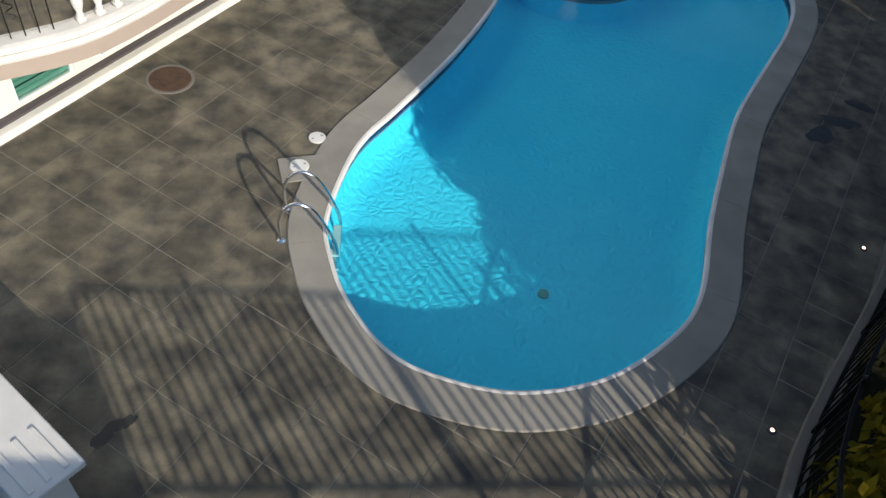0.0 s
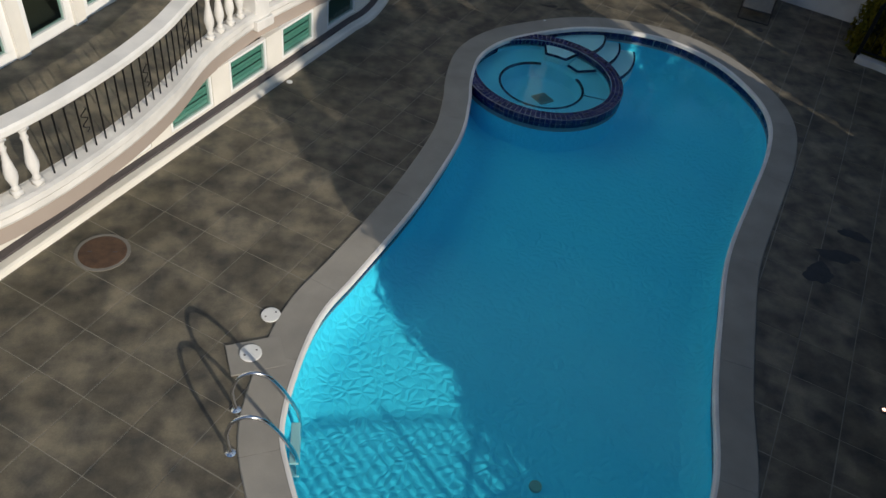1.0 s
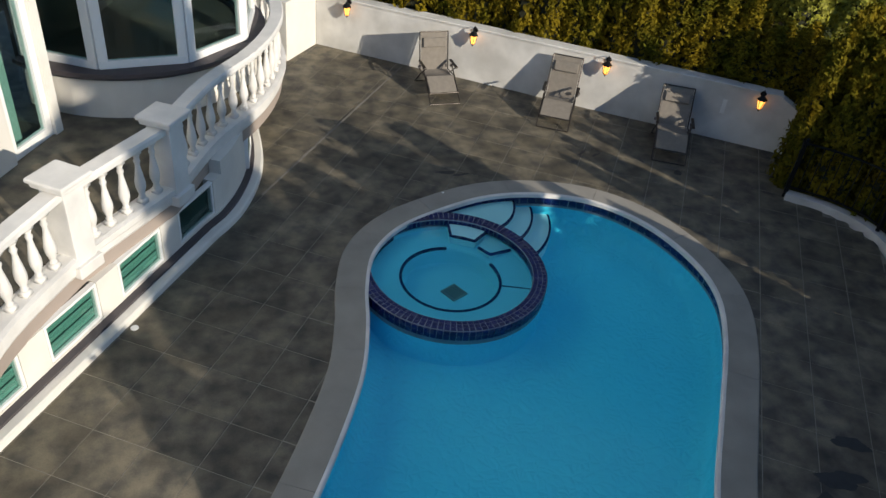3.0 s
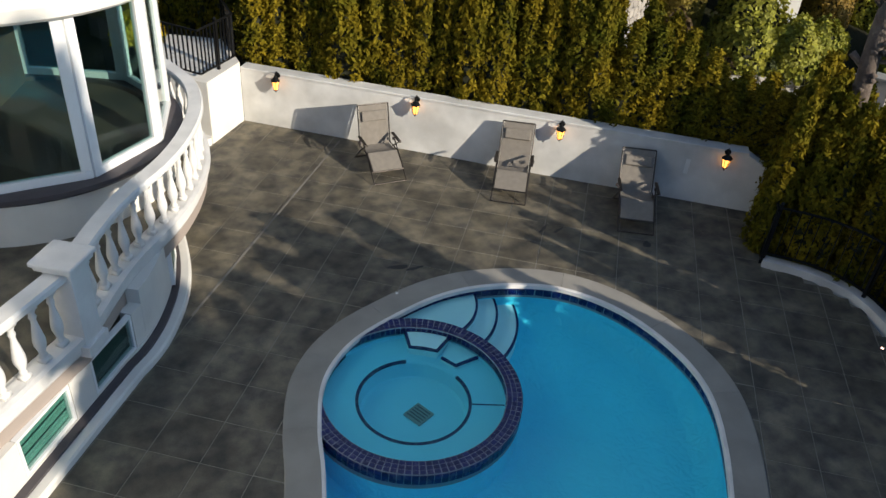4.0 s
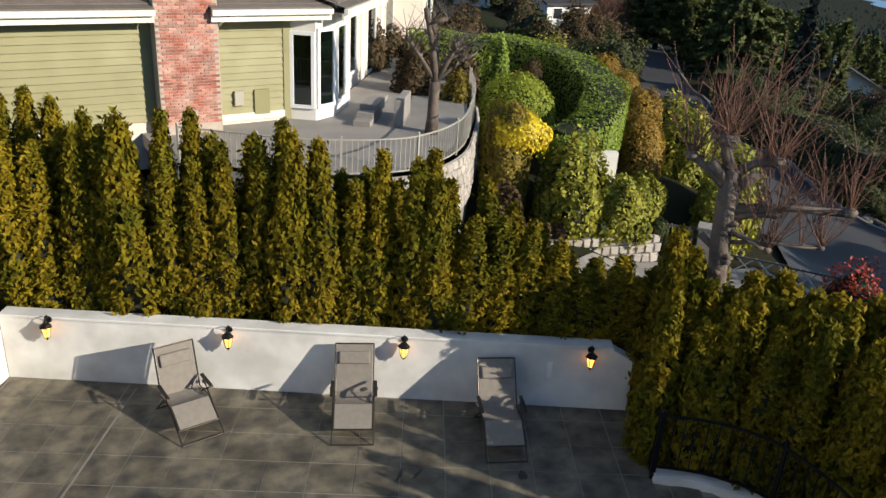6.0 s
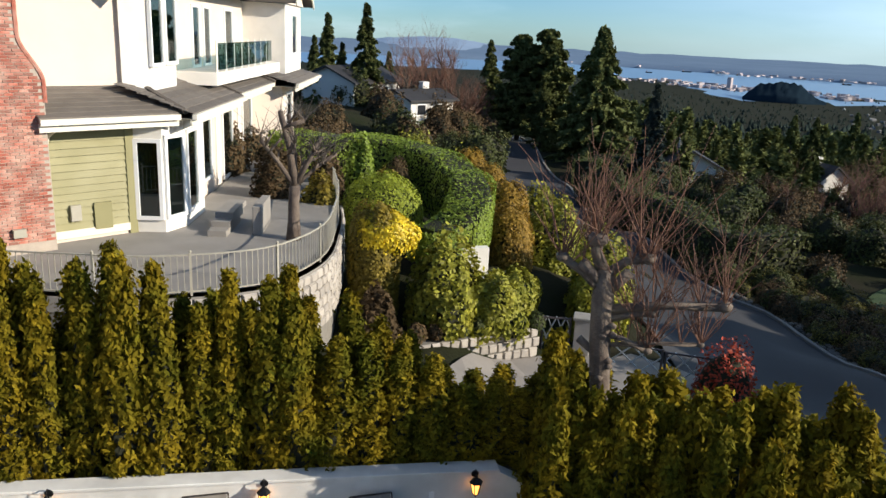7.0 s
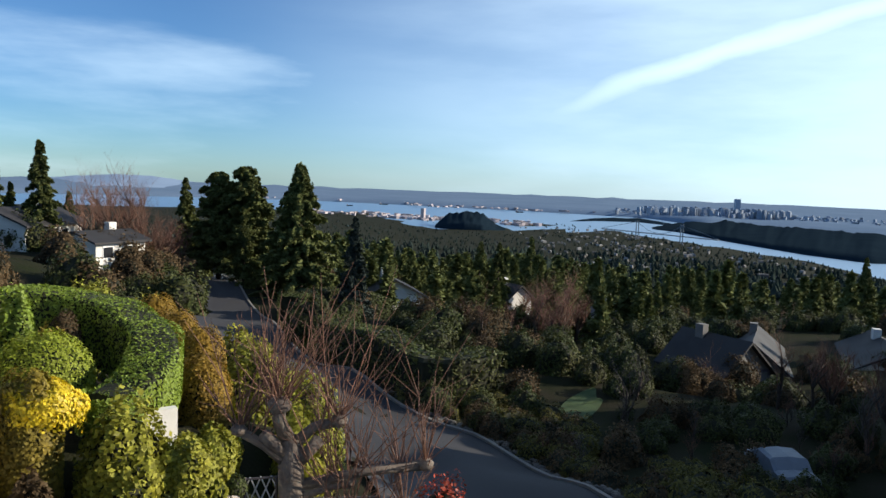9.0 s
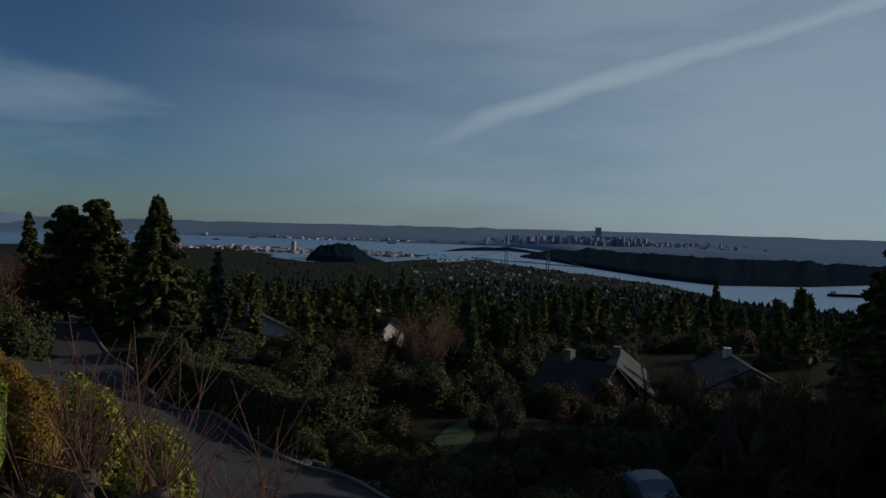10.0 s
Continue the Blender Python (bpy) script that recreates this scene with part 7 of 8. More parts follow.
gate_panel((21.75, 26.1), (22.3, 25.45), -2.15, -0.78)
gate_panel((22.9, 24.6), (23.9, 23.1), -2.5, -1.45)
gate_panel((23.95, 23.0), (24.8, 21.6), -2.6, -1.5)
pillar = thing("gate_pillar", "square pale stone gate pillar with a cap", "pillar", at=Matrix.Translation((22.55, 25.15, -2.3)))
part("shaft", Mesh().box((22.55, 25.15, -1.55), (0.5, 0.5, 1.6), 0.6), RUBBLE, pillar, bevel=0.02)
part("cap", Mesh().box((22.55, 25.15, -0.72), (0.62, 0.62, 0.1), 0.6), COPING, pillar, bevel=0.02)

# ---- road ----
KLINE = spline([(27.0, 10.0), (31.8, 16.5), (38.4, 23.1), (42.4, 29.5), (47.0, 37.5), (54.0, 47.5), (64.0, 59.0), (76, 72), (86, 83)], 6, False)
m = Mesh()
cols = 7
for i, (x, y) in enumerate(KLINE):
    d = Vector(KLINE[min(i + 1, len(KLINE) - 1)]) - Vector(KLINE[max(i - 1, 0)])
    d.normalize()
    for c in range(cols):
        q = Vector((x, y)) + Vector((-d.y, d.x)) * (9.5 * c / (cols - 1))
        m.v.append((q.x, q.y, height(q.x, q.y) + 0.12))
for i in range(len(KLINE) - 1):
    m.f += [(i * cols + c, i * cols + c + 1, i * cols + cols + c + 1, i * cols + cols + c) for c in range(cols - 1)]
part("road", m, ASPHALT, None, "dark asphalt road bending down the hillside", smooth=True)["kind"] = "structure"
m = Mesh().sweep([(x, y, height(x, y)) for x, y in KLINE], [(0.0, -0.1), (0.0, 0.24), (0.2, 0.24), (0.2, -0.1)])
part("kerb", m, MORTAR, None, "pale concrete kerb along the road")["kind"] = "structure"


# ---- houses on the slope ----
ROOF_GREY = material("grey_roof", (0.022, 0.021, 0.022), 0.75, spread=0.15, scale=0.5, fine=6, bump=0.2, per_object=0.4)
PALE_WALL = material("pale_house_wall", (0.66, 0.63, 0.58), 0.8, spread=0.06, scale=0.6, fine=8, per_object=0.15)
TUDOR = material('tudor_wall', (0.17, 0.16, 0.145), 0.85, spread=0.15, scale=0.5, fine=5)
DARK_WIN = material("dark_window", (0.02, 0.022, 0.026), 0.15, spread=0.05)


def cottage(az, r, w, d, h, rise, rot, label, walls=None, timber=False, zb=None):
    x, y, g = polar(az, r)
    g = g if zb is None else zb
    e = thing("far_house", label, "house", "houses on the slope", at=pose(x, y, g, 0, 0, rot))

    def p(nm, m, mt, par=None):
        o = part(nm, m, mt, par or e)
        o.matrix_parent_inverse = Matrix()
        return o
    p("wall", Mesh().box((0, 0, h / 2 - 0.5), (w, d, h + 1)), walls or PALE_WALL)
    for s in (-1, 1):
        p("gable_wall", Mesh().add([(s * w / 2, -d / 2, h), (s * w / 2, d / 2, h), (s * w / 2, 0, h + rise)], [(0, 1, 2)]), walls or PALE_WALL)
    o = 0.5
    m = Mesh()
    for s in (-1, 1):
        m.add([(-w / 2 - o, s * (d / 2 + o), h - o * rise / (d / 2)), (w / 2 + o, s * (d / 2 + o), h - o * rise / (d / 2)), (w / 2 + o, 0, h + rise), (-w / 2 - o, 0, h + rise),
               (-w / 2 - o, s * (d / 2 + o), h - o * rise / (d / 2) + 0.2), (w / 2 + o, s * (d / 2 + o), h - o * rise / (d / 2) + 0.2), (w / 2 + o, 0, h + rise + 0.2), (-w / 2 - o, 0, h + rise + 0.2)],
              [(0, 1, 2, 3), (4, 5, 6, 7), (0, 1, 5, 4), (0, 4, 7, 3), (1, 2, 6, 5)])
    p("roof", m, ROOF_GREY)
    p("chimney", Mesh().box((w * 0.2, 0.3, h + rise), (0.9, 0.7, 1.8)), walls or PALE_WALL)
    for k in range(int(w / 2.6)):
        xx = -w / 2 + 1.4 + k * 2.6
        for s in (-1, 1):
            wv = p("window", Mesh().box((xx, s * (d / 2 + 0.02), h * 0.55), (1.3, 0.06, 1.2)), FRAME_WHITE)
            q = part("pane", Mesh().box((xx, s * (d / 2 + 0.05), h * 0.55), (1.1, 0.04, 1.0)), DARK_WIN, wv)
            q.matrix_parent_inverse = Matrix()
    if timber:
        for s in (-1, 1):
            for k in range(5):
                p("timber", Mesh().box((s * (w / 2 + 0.03), -d / 2 + d * k / 4, h / 2), (0.06, 0.25, h)), DARK_TRIM)
            p("timber", Mesh().box((s * (w / 2 + 0.03), 0, h), (0.06, d, 0.25)), DARK_TRIM)
        for k in range(7):
            p("timber", Mesh().box((-w / 2 + w * k / 6, -d / 2 - 0.03, h / 2), (0.22, 0.06, h)), DARK_TRIM)
    return e


cottage(36.3, 92, 10, 7, 2.6, 1.5, 20, "white bungalow with a dark grey roof", zb=-0.6)
cottage(41.0, 84, 6, 5, 2.2, 0.8, 0, "small white flat-roofed garage", zb=-1.4)
cottage(60.8, 94, 8, 7, 2.6, 1.8, 40, "pale house with a blue-grey roof", zb=-8.4)
cottage(69.8, 112, 4.5, 4.5, 2.6, 1.7, 60, "cream cottage among bare trees", zb=-11)
cottage(77.2, 114, 7, 5.5, 2.6, 1.7, 15, "white house with a dark roof", zb=-13)
cottage(80.4, 120, 5, 5, 2.4, 1.5, -20, "white house half hidden by trees", zb=-13.5)
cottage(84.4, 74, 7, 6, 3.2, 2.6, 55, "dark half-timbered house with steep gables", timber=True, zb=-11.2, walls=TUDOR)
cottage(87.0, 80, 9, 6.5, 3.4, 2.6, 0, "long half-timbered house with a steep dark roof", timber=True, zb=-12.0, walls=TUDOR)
cottage(94.8, 84, 10, 8, 3.0, 2.0, 10, "white house on the lower slope", zb=-11)

# parked car under a cover
cx_, cy_, cz_ = polar(88.8, 37.5)
car = thing("parked_car", "parked car under a pale grey cover beside the road", "car", at=pose(cx_, cy_, cz_, 0, 0, 25))
m = Mesh()
prof = [(-2.1, 0.3), (-2.1, 0.75), (-1.9, 0.95), (-1.2, 1.0), (-0.7, 1.4), (0.6, 1.42), (1.3, 1.02), (1.95, 0.9), (2.1, 0.65), (2.1, 0.3)]
k = len(prof)
for f, y in ((0.93, -0.85), (1.0, -0.7), (1.02, 0.0), (1.0, 0.7), (0.93, 0.85)):
    m.v += [(x, y, z * f + (0.03 if abs(y) < 0.1 else 0)) for x, z in prof]
for j in range(4):
    m.f += [(j * k + i, j * k + i + 1, j * k + k + i + 1, j * k + k + i) for i in range(k - 1)]
m.f += [tuple(range(k)), tuple(range(4 * k, 5 * k))]
COVER = material("car_cover", (0.13, 0.165, 0.21), 0.6, spread=0.08, scale=3, fine=20, bump=0.2)
part("cover", m, COVER, car).matrix_parent_inverse = Matrix()
TYRE = material("tyre_rubber", (0.02, 0.02, 0.02), 0.8)
for x in (-1.3, 1.3):
    for y in (-0.78, 0.78):
        part("wheel", Mesh().lathe([(0.2, -0.1), (0.32, -0.1), (0.32, 0.1), (0.2, 0.1)], (0, 0, 0), 18), TYRE, car).matrix_basis = pose(x, y, 0.32, 90, 0, 0)
        car.children[-1].matrix_parent_inverse = Matrix()
LAWN = material("lawn", (0.032, 0.062, 0.010), 0.9, spread=0.25, scale=1.5, fine=30, bump=0.6)
for az, r, rx, ry in ((75.0, 47.5, 3.6, 1.1),):
    x, y, g = polar(az, r)
    m = Mesh()
    m.v = [(x, y, height(x, y) + 0.12)] + [(x + rx * math.cos(a) * (1 + 0.2 * math.sin(3 * a) + 0.15 * math.sin(5 * a + 1)), y + ry * math.sin(a), height(x + rx * math.cos(a), y + ry * math.sin(a)) + 0.10) for a in [k * math.pi / 12 for k in range(24)]]
    m.f = [(0, 1 + k, 1 + (k + 1) % 24) for k in range(24)]
    part("lawn", m, LAWN, None, "small patch of bright green lawn")["kind"] = "structure"

# ---- water, far shores, city ----
SEA = -60.0
SEA_WATER = material("sea_water", (0.13, 0.25, 0.40), 0.4, spread=0.03, scale=0.004, fine=0.06, bump=0.15, second=(0.24, 0.36, 0.48), depth=0.5, spec=0.3)
m = Mesh()
for r in (400, 4900):
    m.v += [polar(az, r, SEA) for az in range(0, 360, 3)]
m.f = [(i, (i + 1) % 120, 120 + (i + 1) % 120, 120 + i) for i in range(120)]
part("water", m, SEA_WATER, None, "calm pale blue inlet below the city")["kind"] = "structure"
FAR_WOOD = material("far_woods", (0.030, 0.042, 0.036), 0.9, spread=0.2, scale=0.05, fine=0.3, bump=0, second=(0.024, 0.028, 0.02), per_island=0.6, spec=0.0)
# Aerial haze is mixed into the land and hill colours: paler, bluer
HAZED_LAND = material("hazed_land", (0.15, 0.21, 0.29), 0.9, spread=0.1, scale=0.006, fine=0.05, bump=0, second=(0.11, 0.165, 0.24), spec=0.0)
HAZED_HILL = material("hazed_hill", (0.24, 0.32, 0.43), 0.9, spread=0.05, scale=0.01, fine=0.05, bump=0, spec=0.0)
# Dark woods with the blue of distance haze put into the colour
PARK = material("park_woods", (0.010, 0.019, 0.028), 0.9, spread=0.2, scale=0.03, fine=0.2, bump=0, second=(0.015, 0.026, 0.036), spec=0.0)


def dist_of(dip, z=SEA):
    return (HERE[2] - z) / math.tan(radians(dip))


def shore_land(name, label, near, depth, top, mat, steps=90, rough=0.25):
    """Low land beyond the water: near shore by bearing and dip, then rising to a height over its depth."""
    az = [a for a, *_ in near]
    m = Mesh()
    cols = [0.0, 0.02, 0.15, 0.4, 0.7, 1.0]
    for i in range(steps + 1):
        a = az[0] + (az[-1] - az[0]) * i / steps
        d = float(np.interp(a, az, [q[1] for q in near]))
        dp = float(np.interp(a, az, [q[2] for q in near])) * depth
        h = float(np.interp(a, az, [q[3] for q in near])) * top
        r0 = dist_of(d)
        for c in cols:
            k = h * (0 if c == 0 else (0.35 + 0.65 * c)) * (1 + rough * noise.noise((a * 0.9, c * 3, 1.0)) + rough * 0.6 * noise.noise((a * 4, c * 3, 5.0)))
            m.v.append(polar(a, r0 + dp * c, SEA - 1 + max(0, k)))
    n = len(cols)
    for i in range(steps):
        m.f += [(i * n + c, i * n + c + 1, i * n + n + c + 1, i * n + n + c) for c in range(n - 1)]
    part(name, m, mat, None, label, smooth=True)["kind"] = "structure"


shore_land("land_far", "low land on the far side of the inlet, coloured haze blue", [(20, 1.6, 1, 1.0), (40, 1.6, 1, 1.0), (56, 1.6, 1, 0.9), (76, 1.92, 1, 0.9), (80, 2.0, 1.1, 0.85), (83, 2.35, 1.3, 0.8), (90, 2.4, 1.3, 0.8), (104, 2.4, 1.3, 0.55), (125, 2.4, 1.3, 0.5)], 1700, 30, HAZED_LAND)
shore_land("hill_far", "soft hill on the skyline, coloured haze blue", [(36, 1.3, 1, 0.3), (40, 1.3, 1, 0.75), (42, 1.3, 1, 1.0), (44.5, 1.3, 1, 0.9), (47, 1.3, 1, 0.5), (54, 1.3, 1, 0.25)], 1500, 58, HAZED_HILL, 60, 0.1)
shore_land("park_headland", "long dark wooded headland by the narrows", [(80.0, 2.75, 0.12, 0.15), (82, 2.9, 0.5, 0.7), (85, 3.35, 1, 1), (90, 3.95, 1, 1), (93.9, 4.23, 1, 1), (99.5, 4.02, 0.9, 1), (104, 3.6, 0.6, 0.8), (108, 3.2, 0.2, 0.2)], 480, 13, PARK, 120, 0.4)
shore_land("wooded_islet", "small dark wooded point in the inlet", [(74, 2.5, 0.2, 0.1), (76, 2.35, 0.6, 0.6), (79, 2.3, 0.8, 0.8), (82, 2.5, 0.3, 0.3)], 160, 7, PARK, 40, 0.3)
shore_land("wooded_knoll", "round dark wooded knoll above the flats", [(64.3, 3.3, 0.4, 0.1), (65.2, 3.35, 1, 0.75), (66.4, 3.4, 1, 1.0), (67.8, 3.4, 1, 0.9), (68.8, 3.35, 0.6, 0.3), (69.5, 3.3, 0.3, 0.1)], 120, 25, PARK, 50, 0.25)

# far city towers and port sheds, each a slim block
# City blocks carry the distance haze in their blue-grey colour
HAZED_CITY = material("hazed_city_block", (0.20, 0.255, 0.33), 0.7, spread=0.15, scale=0.02, fine=0.4, bump=0, per_island=0.6)
PORT = material("port_sheds", (0.42, 0.36, 0.36), 0.8, spread=0.2, scale=0.01, fine=0.1, bump=0, per_island=0.9)
rc = random.Random(21)
m = Mesh()
for k in range(520):
    az = min(max(rc.gauss(85.5, 4.4), 77.5), 99)
    r = dist_of(rc.uniform(1.72, 1.98))
    x, y, _ = polar(az, r, 0)
    hgt = rc.uniform(6, 20) * (1.2 if 79 < az < 89 else 0.6)
    m.box((x, y, SEA + 6 + hgt / 2), (rc.uniform(4, 8), rc.uniform(4, 8), hgt), rc.uniform(0, 1.5))
x, y, _ = polar(85.6, dist_of(1.8), 0)
m.box((x, y, SEA + 28), (13, 13, 50), 0.4)
part("city_skyline", m, HAZED_CITY, None, "towers of a far city, coloured haze blue-grey")["kind"] = "stuff"
m = Mesh()
for k in range(420):
    az = rc.uniform(50, 80)
    if rc.random() < 0.55:
        r = dist_of(rc.uniform(1.45, 1.62) if az < 62 else rc.uniform(1.6, 1.9) - 0.0)
    else:
        az = rc.uniform(54, 72)
        r = dist_of(float(np.interp(az, [q[0] for q in SHORE], [q[1] for q in SHORE])) + rc.uniform(0.02, 0.35))
    x, y, _ = polar(az, r, 0)
    z = max(SEA, height(x, y)) if r < 1700 else SEA + 4
    h = rc.uniform(2, 5)
    m.box((x, y, z + h / 2), (rc.uniform(6, 26), rc.uniform(5, 10), h), rc.uniform(0, 1.5))
x, y, _ = polar(63.4, dist_of(2.75), 0)
m.box((x, y, SEA + 10), (7, 7, 22))
part("port_sheds", m, PORT, None, "pale sheds and stacks of a far port")["kind"] = "stuff"
# ships at anchor
for az, dip, ln in ((60.5, 1.72, 26), (64.0, 1.74, 22), (58.0, 1.9, 16), (102.0, 4.5, 38), (70.5, 1.95, 20)):
    x, y, _ = polar(az, dist_of(dip), 0)
    s = thing("far_ship", "dark cargo ship lying in the inlet", "ship", "ships", at=pose(x, y, SEA, 0, 0, 20 - az))
    part("hull", Mesh().add([(-ln / 2, -2, 0), (ln / 2 * 0.85, -2, 0), (ln / 2, 0, 0), (ln / 2 * 0.85, 2, 0), (-ln / 2, 2, 0), (-ln / 2, -2.2, 2.6), (ln / 2 * 0.9, -2.2, 2.6), (ln / 2 * 1.06, 0, 3), (ln / 2 * 0.9, 2.2, 2.6), (-ln / 2, 2.2, 2.6)],
                            [(4, 3, 2, 1, 0), (5, 6, 7, 8, 9)] + [(i, (i + 1) % 5, 5 + (i + 1) % 5, 5 + i) for i in range(5)]), PARK, s).matrix_parent_inverse = Matrix()
    part("bridge_house", Mesh().box((-ln * 0.38, 0, 4), (ln * 0.12, 3.4, 3)), PORT, s).matrix_parent_inverse = Matrix()

# suspension bridge over the narrows
br = thing("suspension_bridge", "slender grey suspension bridge over the narrows", "bridge", at=Matrix.Translation(polar(82, 1050, SEA)))
STEEL = material("bridge_steel", (0.16, 0.20, 0.24), 0.7, spread=0.05)
B0, B1 = Vector(polar(76.5, 1130, SEA + 11)), Vector(polar(84.5, 985, SEA + 11))
part("bridge_deck", Mesh().bar(B0, B1, 4, 1.2), STEEL, br)
towers = [B0.lerp(B1, 0.34), B0.lerp(B1, 0.72)]
for t in towers:
    for s in (-1.5, 1.5):
        part("tower_leg", Mesh().box((t.x, t.y + s, SEA + 13), (1.1, 1.1, 26)), STEEL, br)
    part("tower_tie", Mesh().box((t.x, t.y, SEA + 24), (1, 3.5, 1)), STEEL, br)
hang = [B0] + [towers[0].lerp(towers[1], k / 12) for k in range(13)] + [B1]
pts = [(p.x, p.y, SEA + 12 + (13 * (abs(k - 7) / 6) ** 2 if 1 <= k <= 13 else 0)) for k, p in enumerate(hang)]
part("cable", Mesh().tube(pts, 0.3, 4), STEEL, br)

# houses and woods on the lower slope
HOUSES = material("far_house_walls", (0.16, 0.155, 0.15), 0.8, spread=0.1, scale=0.05, fine=0.5, bump=0, per_island=1.1)
m = Mesh()
for k in range(300):
    az = rc.uniform(70, 98) if k % 3 else rc.gauss(77, 3)
    rs = dist_of(dip_at(az))
    r = rs * rc.uniform(0.34, 0.93)
    x, y, g = polar(az, r)
    w, d, h = rc.uniform(2, 4.6), rc.uniform(1.8, 3), rc.uniform(1.0, 1.9)
    mt = pose(x, y, g, 0, 0, rc.uniform(0, 180))
    q = [(-w / 2, -d / 2, 0), (w / 2, -d / 2, 0), (w / 2, d / 2, 0), (-w / 2, d / 2, 0), (-w / 2, -d / 2, h), (w / 2, -d / 2, h), (w / 2, d / 2, h), (-w / 2, d / 2, h), (-w / 2, 0, h + 0.9), (w / 2, 0, h + 0.9)]
    m.add([mt @ Vector(p) for p in q], [(0, 1, 5, 4), (1, 2, 6, 9, 5), (2, 3, 7, 6), (3, 0, 4, 8, 7), (4, 5, 9, 8), (6, 7, 8, 9)])
part("far_houses", m, HOUSES, None, "scattered pale houses among woods far below")["kind"] = "stuff"
m = Mesh()
for k in range(9000):
    az = rc.uniform(18, 118)
    rs = min(dist_of(dip_at(az)), 1900)
    r = 300 * (rs * 0.985 / 300) ** rc.random() if az > 57 else 150 * (rs * 0.985 / 150) ** rc.random()
    if 0.40 < r / rs < 0.93 and 71 < az < 97 and rc.random() < 0.35:
        continue
    if 54 < az < 72 and r > rs * 0.72 and rc.random() < 0.8:
        continue
    x, y, g = polar(az, r)
    h = rc.uniform(3, 6.5) * (0.6 if r > 700 else 1)
    w = h * rc.uniform(0.26, 0.5)
    a0 = rc.uniform(0, 6)
    ring = []
    for j, (t, f) in enumerate(((0.0, 0.75), (0.3, 1.0), (0.62, 0.62))):
        ring += [(x + w * f * rc.uniform(0.6, 1.25) * math.cos(a0 + j + 2 * math.pi * i / 5), y + w * f * rc.uniform(0.6, 1.25) * math.sin(a0 + j + 2 * math.pi * i / 5), g - 0.5 + h * (t + rc.uniform(-0.06, 0.06))) for i in range(5)]
    ring.append((x + rc.uniform(-0.2, 0.2) * w, y + rc.uniform(-0.2, 0.2) * w, g + h))
    f = [(j * 5 + i, j * 5 + (i + 1) % 5, j * 5 + 5 + (i + 1) % 5, j * 5 + 5 + i) for j in range(2) for i in range(5)] + [(10 + i, 10 + (i + 1) % 5, 15) for i in range(5)]
    m.add(ring, f)
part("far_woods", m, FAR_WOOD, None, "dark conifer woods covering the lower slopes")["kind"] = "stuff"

# ---- behind the camera, unseen: south wing and upper terrace added to shade the deck ----
back = thing("wall_south", "unseen white south wing and terrace block, added to shade the deck", "wall", kind="structure")
part("wing", Mesh().prism([(-12, -6), (1.85, -6), (1.85, -0.05), (-12, -0.6)], -0.3, 3.2), STUCCO, back)
part("wing_roof", Mesh().prism([(-12, -6), (-0.4, -6), (-0.4, -0.4), (-12, -0.6)], 3.2, 3.8), STUCCO, back)
part("terrace_wall", Mesh().prism([(1.86, -3), (8.1, -3), (8.1, 0.25), (1.86, 0.0)], -0.5, 2.25), STUCCO, back)
picket_fence([(1.9, -0.05), (8.05, 0.2)], 2.25, 1.1, "black iron railing on the upper terrace", 0.14, 1.75, bar=0.028, phase=1.25)
ped = thing("stair_pedestal", "white moulded stair pedestal beside the deck", "pedestal", at=Matrix.Translation((-2.3, 5.4, 0)))
part("cheek", Mesh().prism([(-3.6, 6.6), (-2.72, 5.85), (-1.78, 5.02), (-2.0, 4.7), (-2.9, 5.2), (-4.1, 5.9)], -0.1, 0.72), STUCCO, ped, bevel=0.02)
pq = Matrix.Translation((-2.22, 5.22, 0)) @ Matrix.Rotation(math.atan2(-0.83, 0.97), 4, "Z")
for nm, z, sx, sy, hh in (("cap_neck", 0.745, 1.02, 0.40, 0.05), ("cap_mould", 0.795, 1.12, 0.47, 0.05), ("cap", 0.86, 1.22, 0.55, 0.08)):
    part(nm, Mesh().box(pq @ Vector((0, 0, z)), (sx, sy, hh), m=pq.to_3x3().to_4x4()), STONE_WHITE, ped, bevel=0.015)
for k in range(3):
    part("cap_rib", Mesh().box(pq @ Vector((0.30, -0.15 + 0.15 * k, 0.905)), (0.5, 0.05, 0.02), m=pq.to_3x3().to_4x4()), STONE_WHITE, ped, bevel=0.006)

# ---- pieces: coping stones, waterline tiles, rim tiles, paving ----
cop = thing("pool_coping", "pale concrete coping laid round the pool edge", "coping", kind="structure")
n = len(POOL)
inner_edge, outer_edge = offset(POOL, -0.03), offset(POOL, 0.42)
cuts = list(range(0, n, 9))
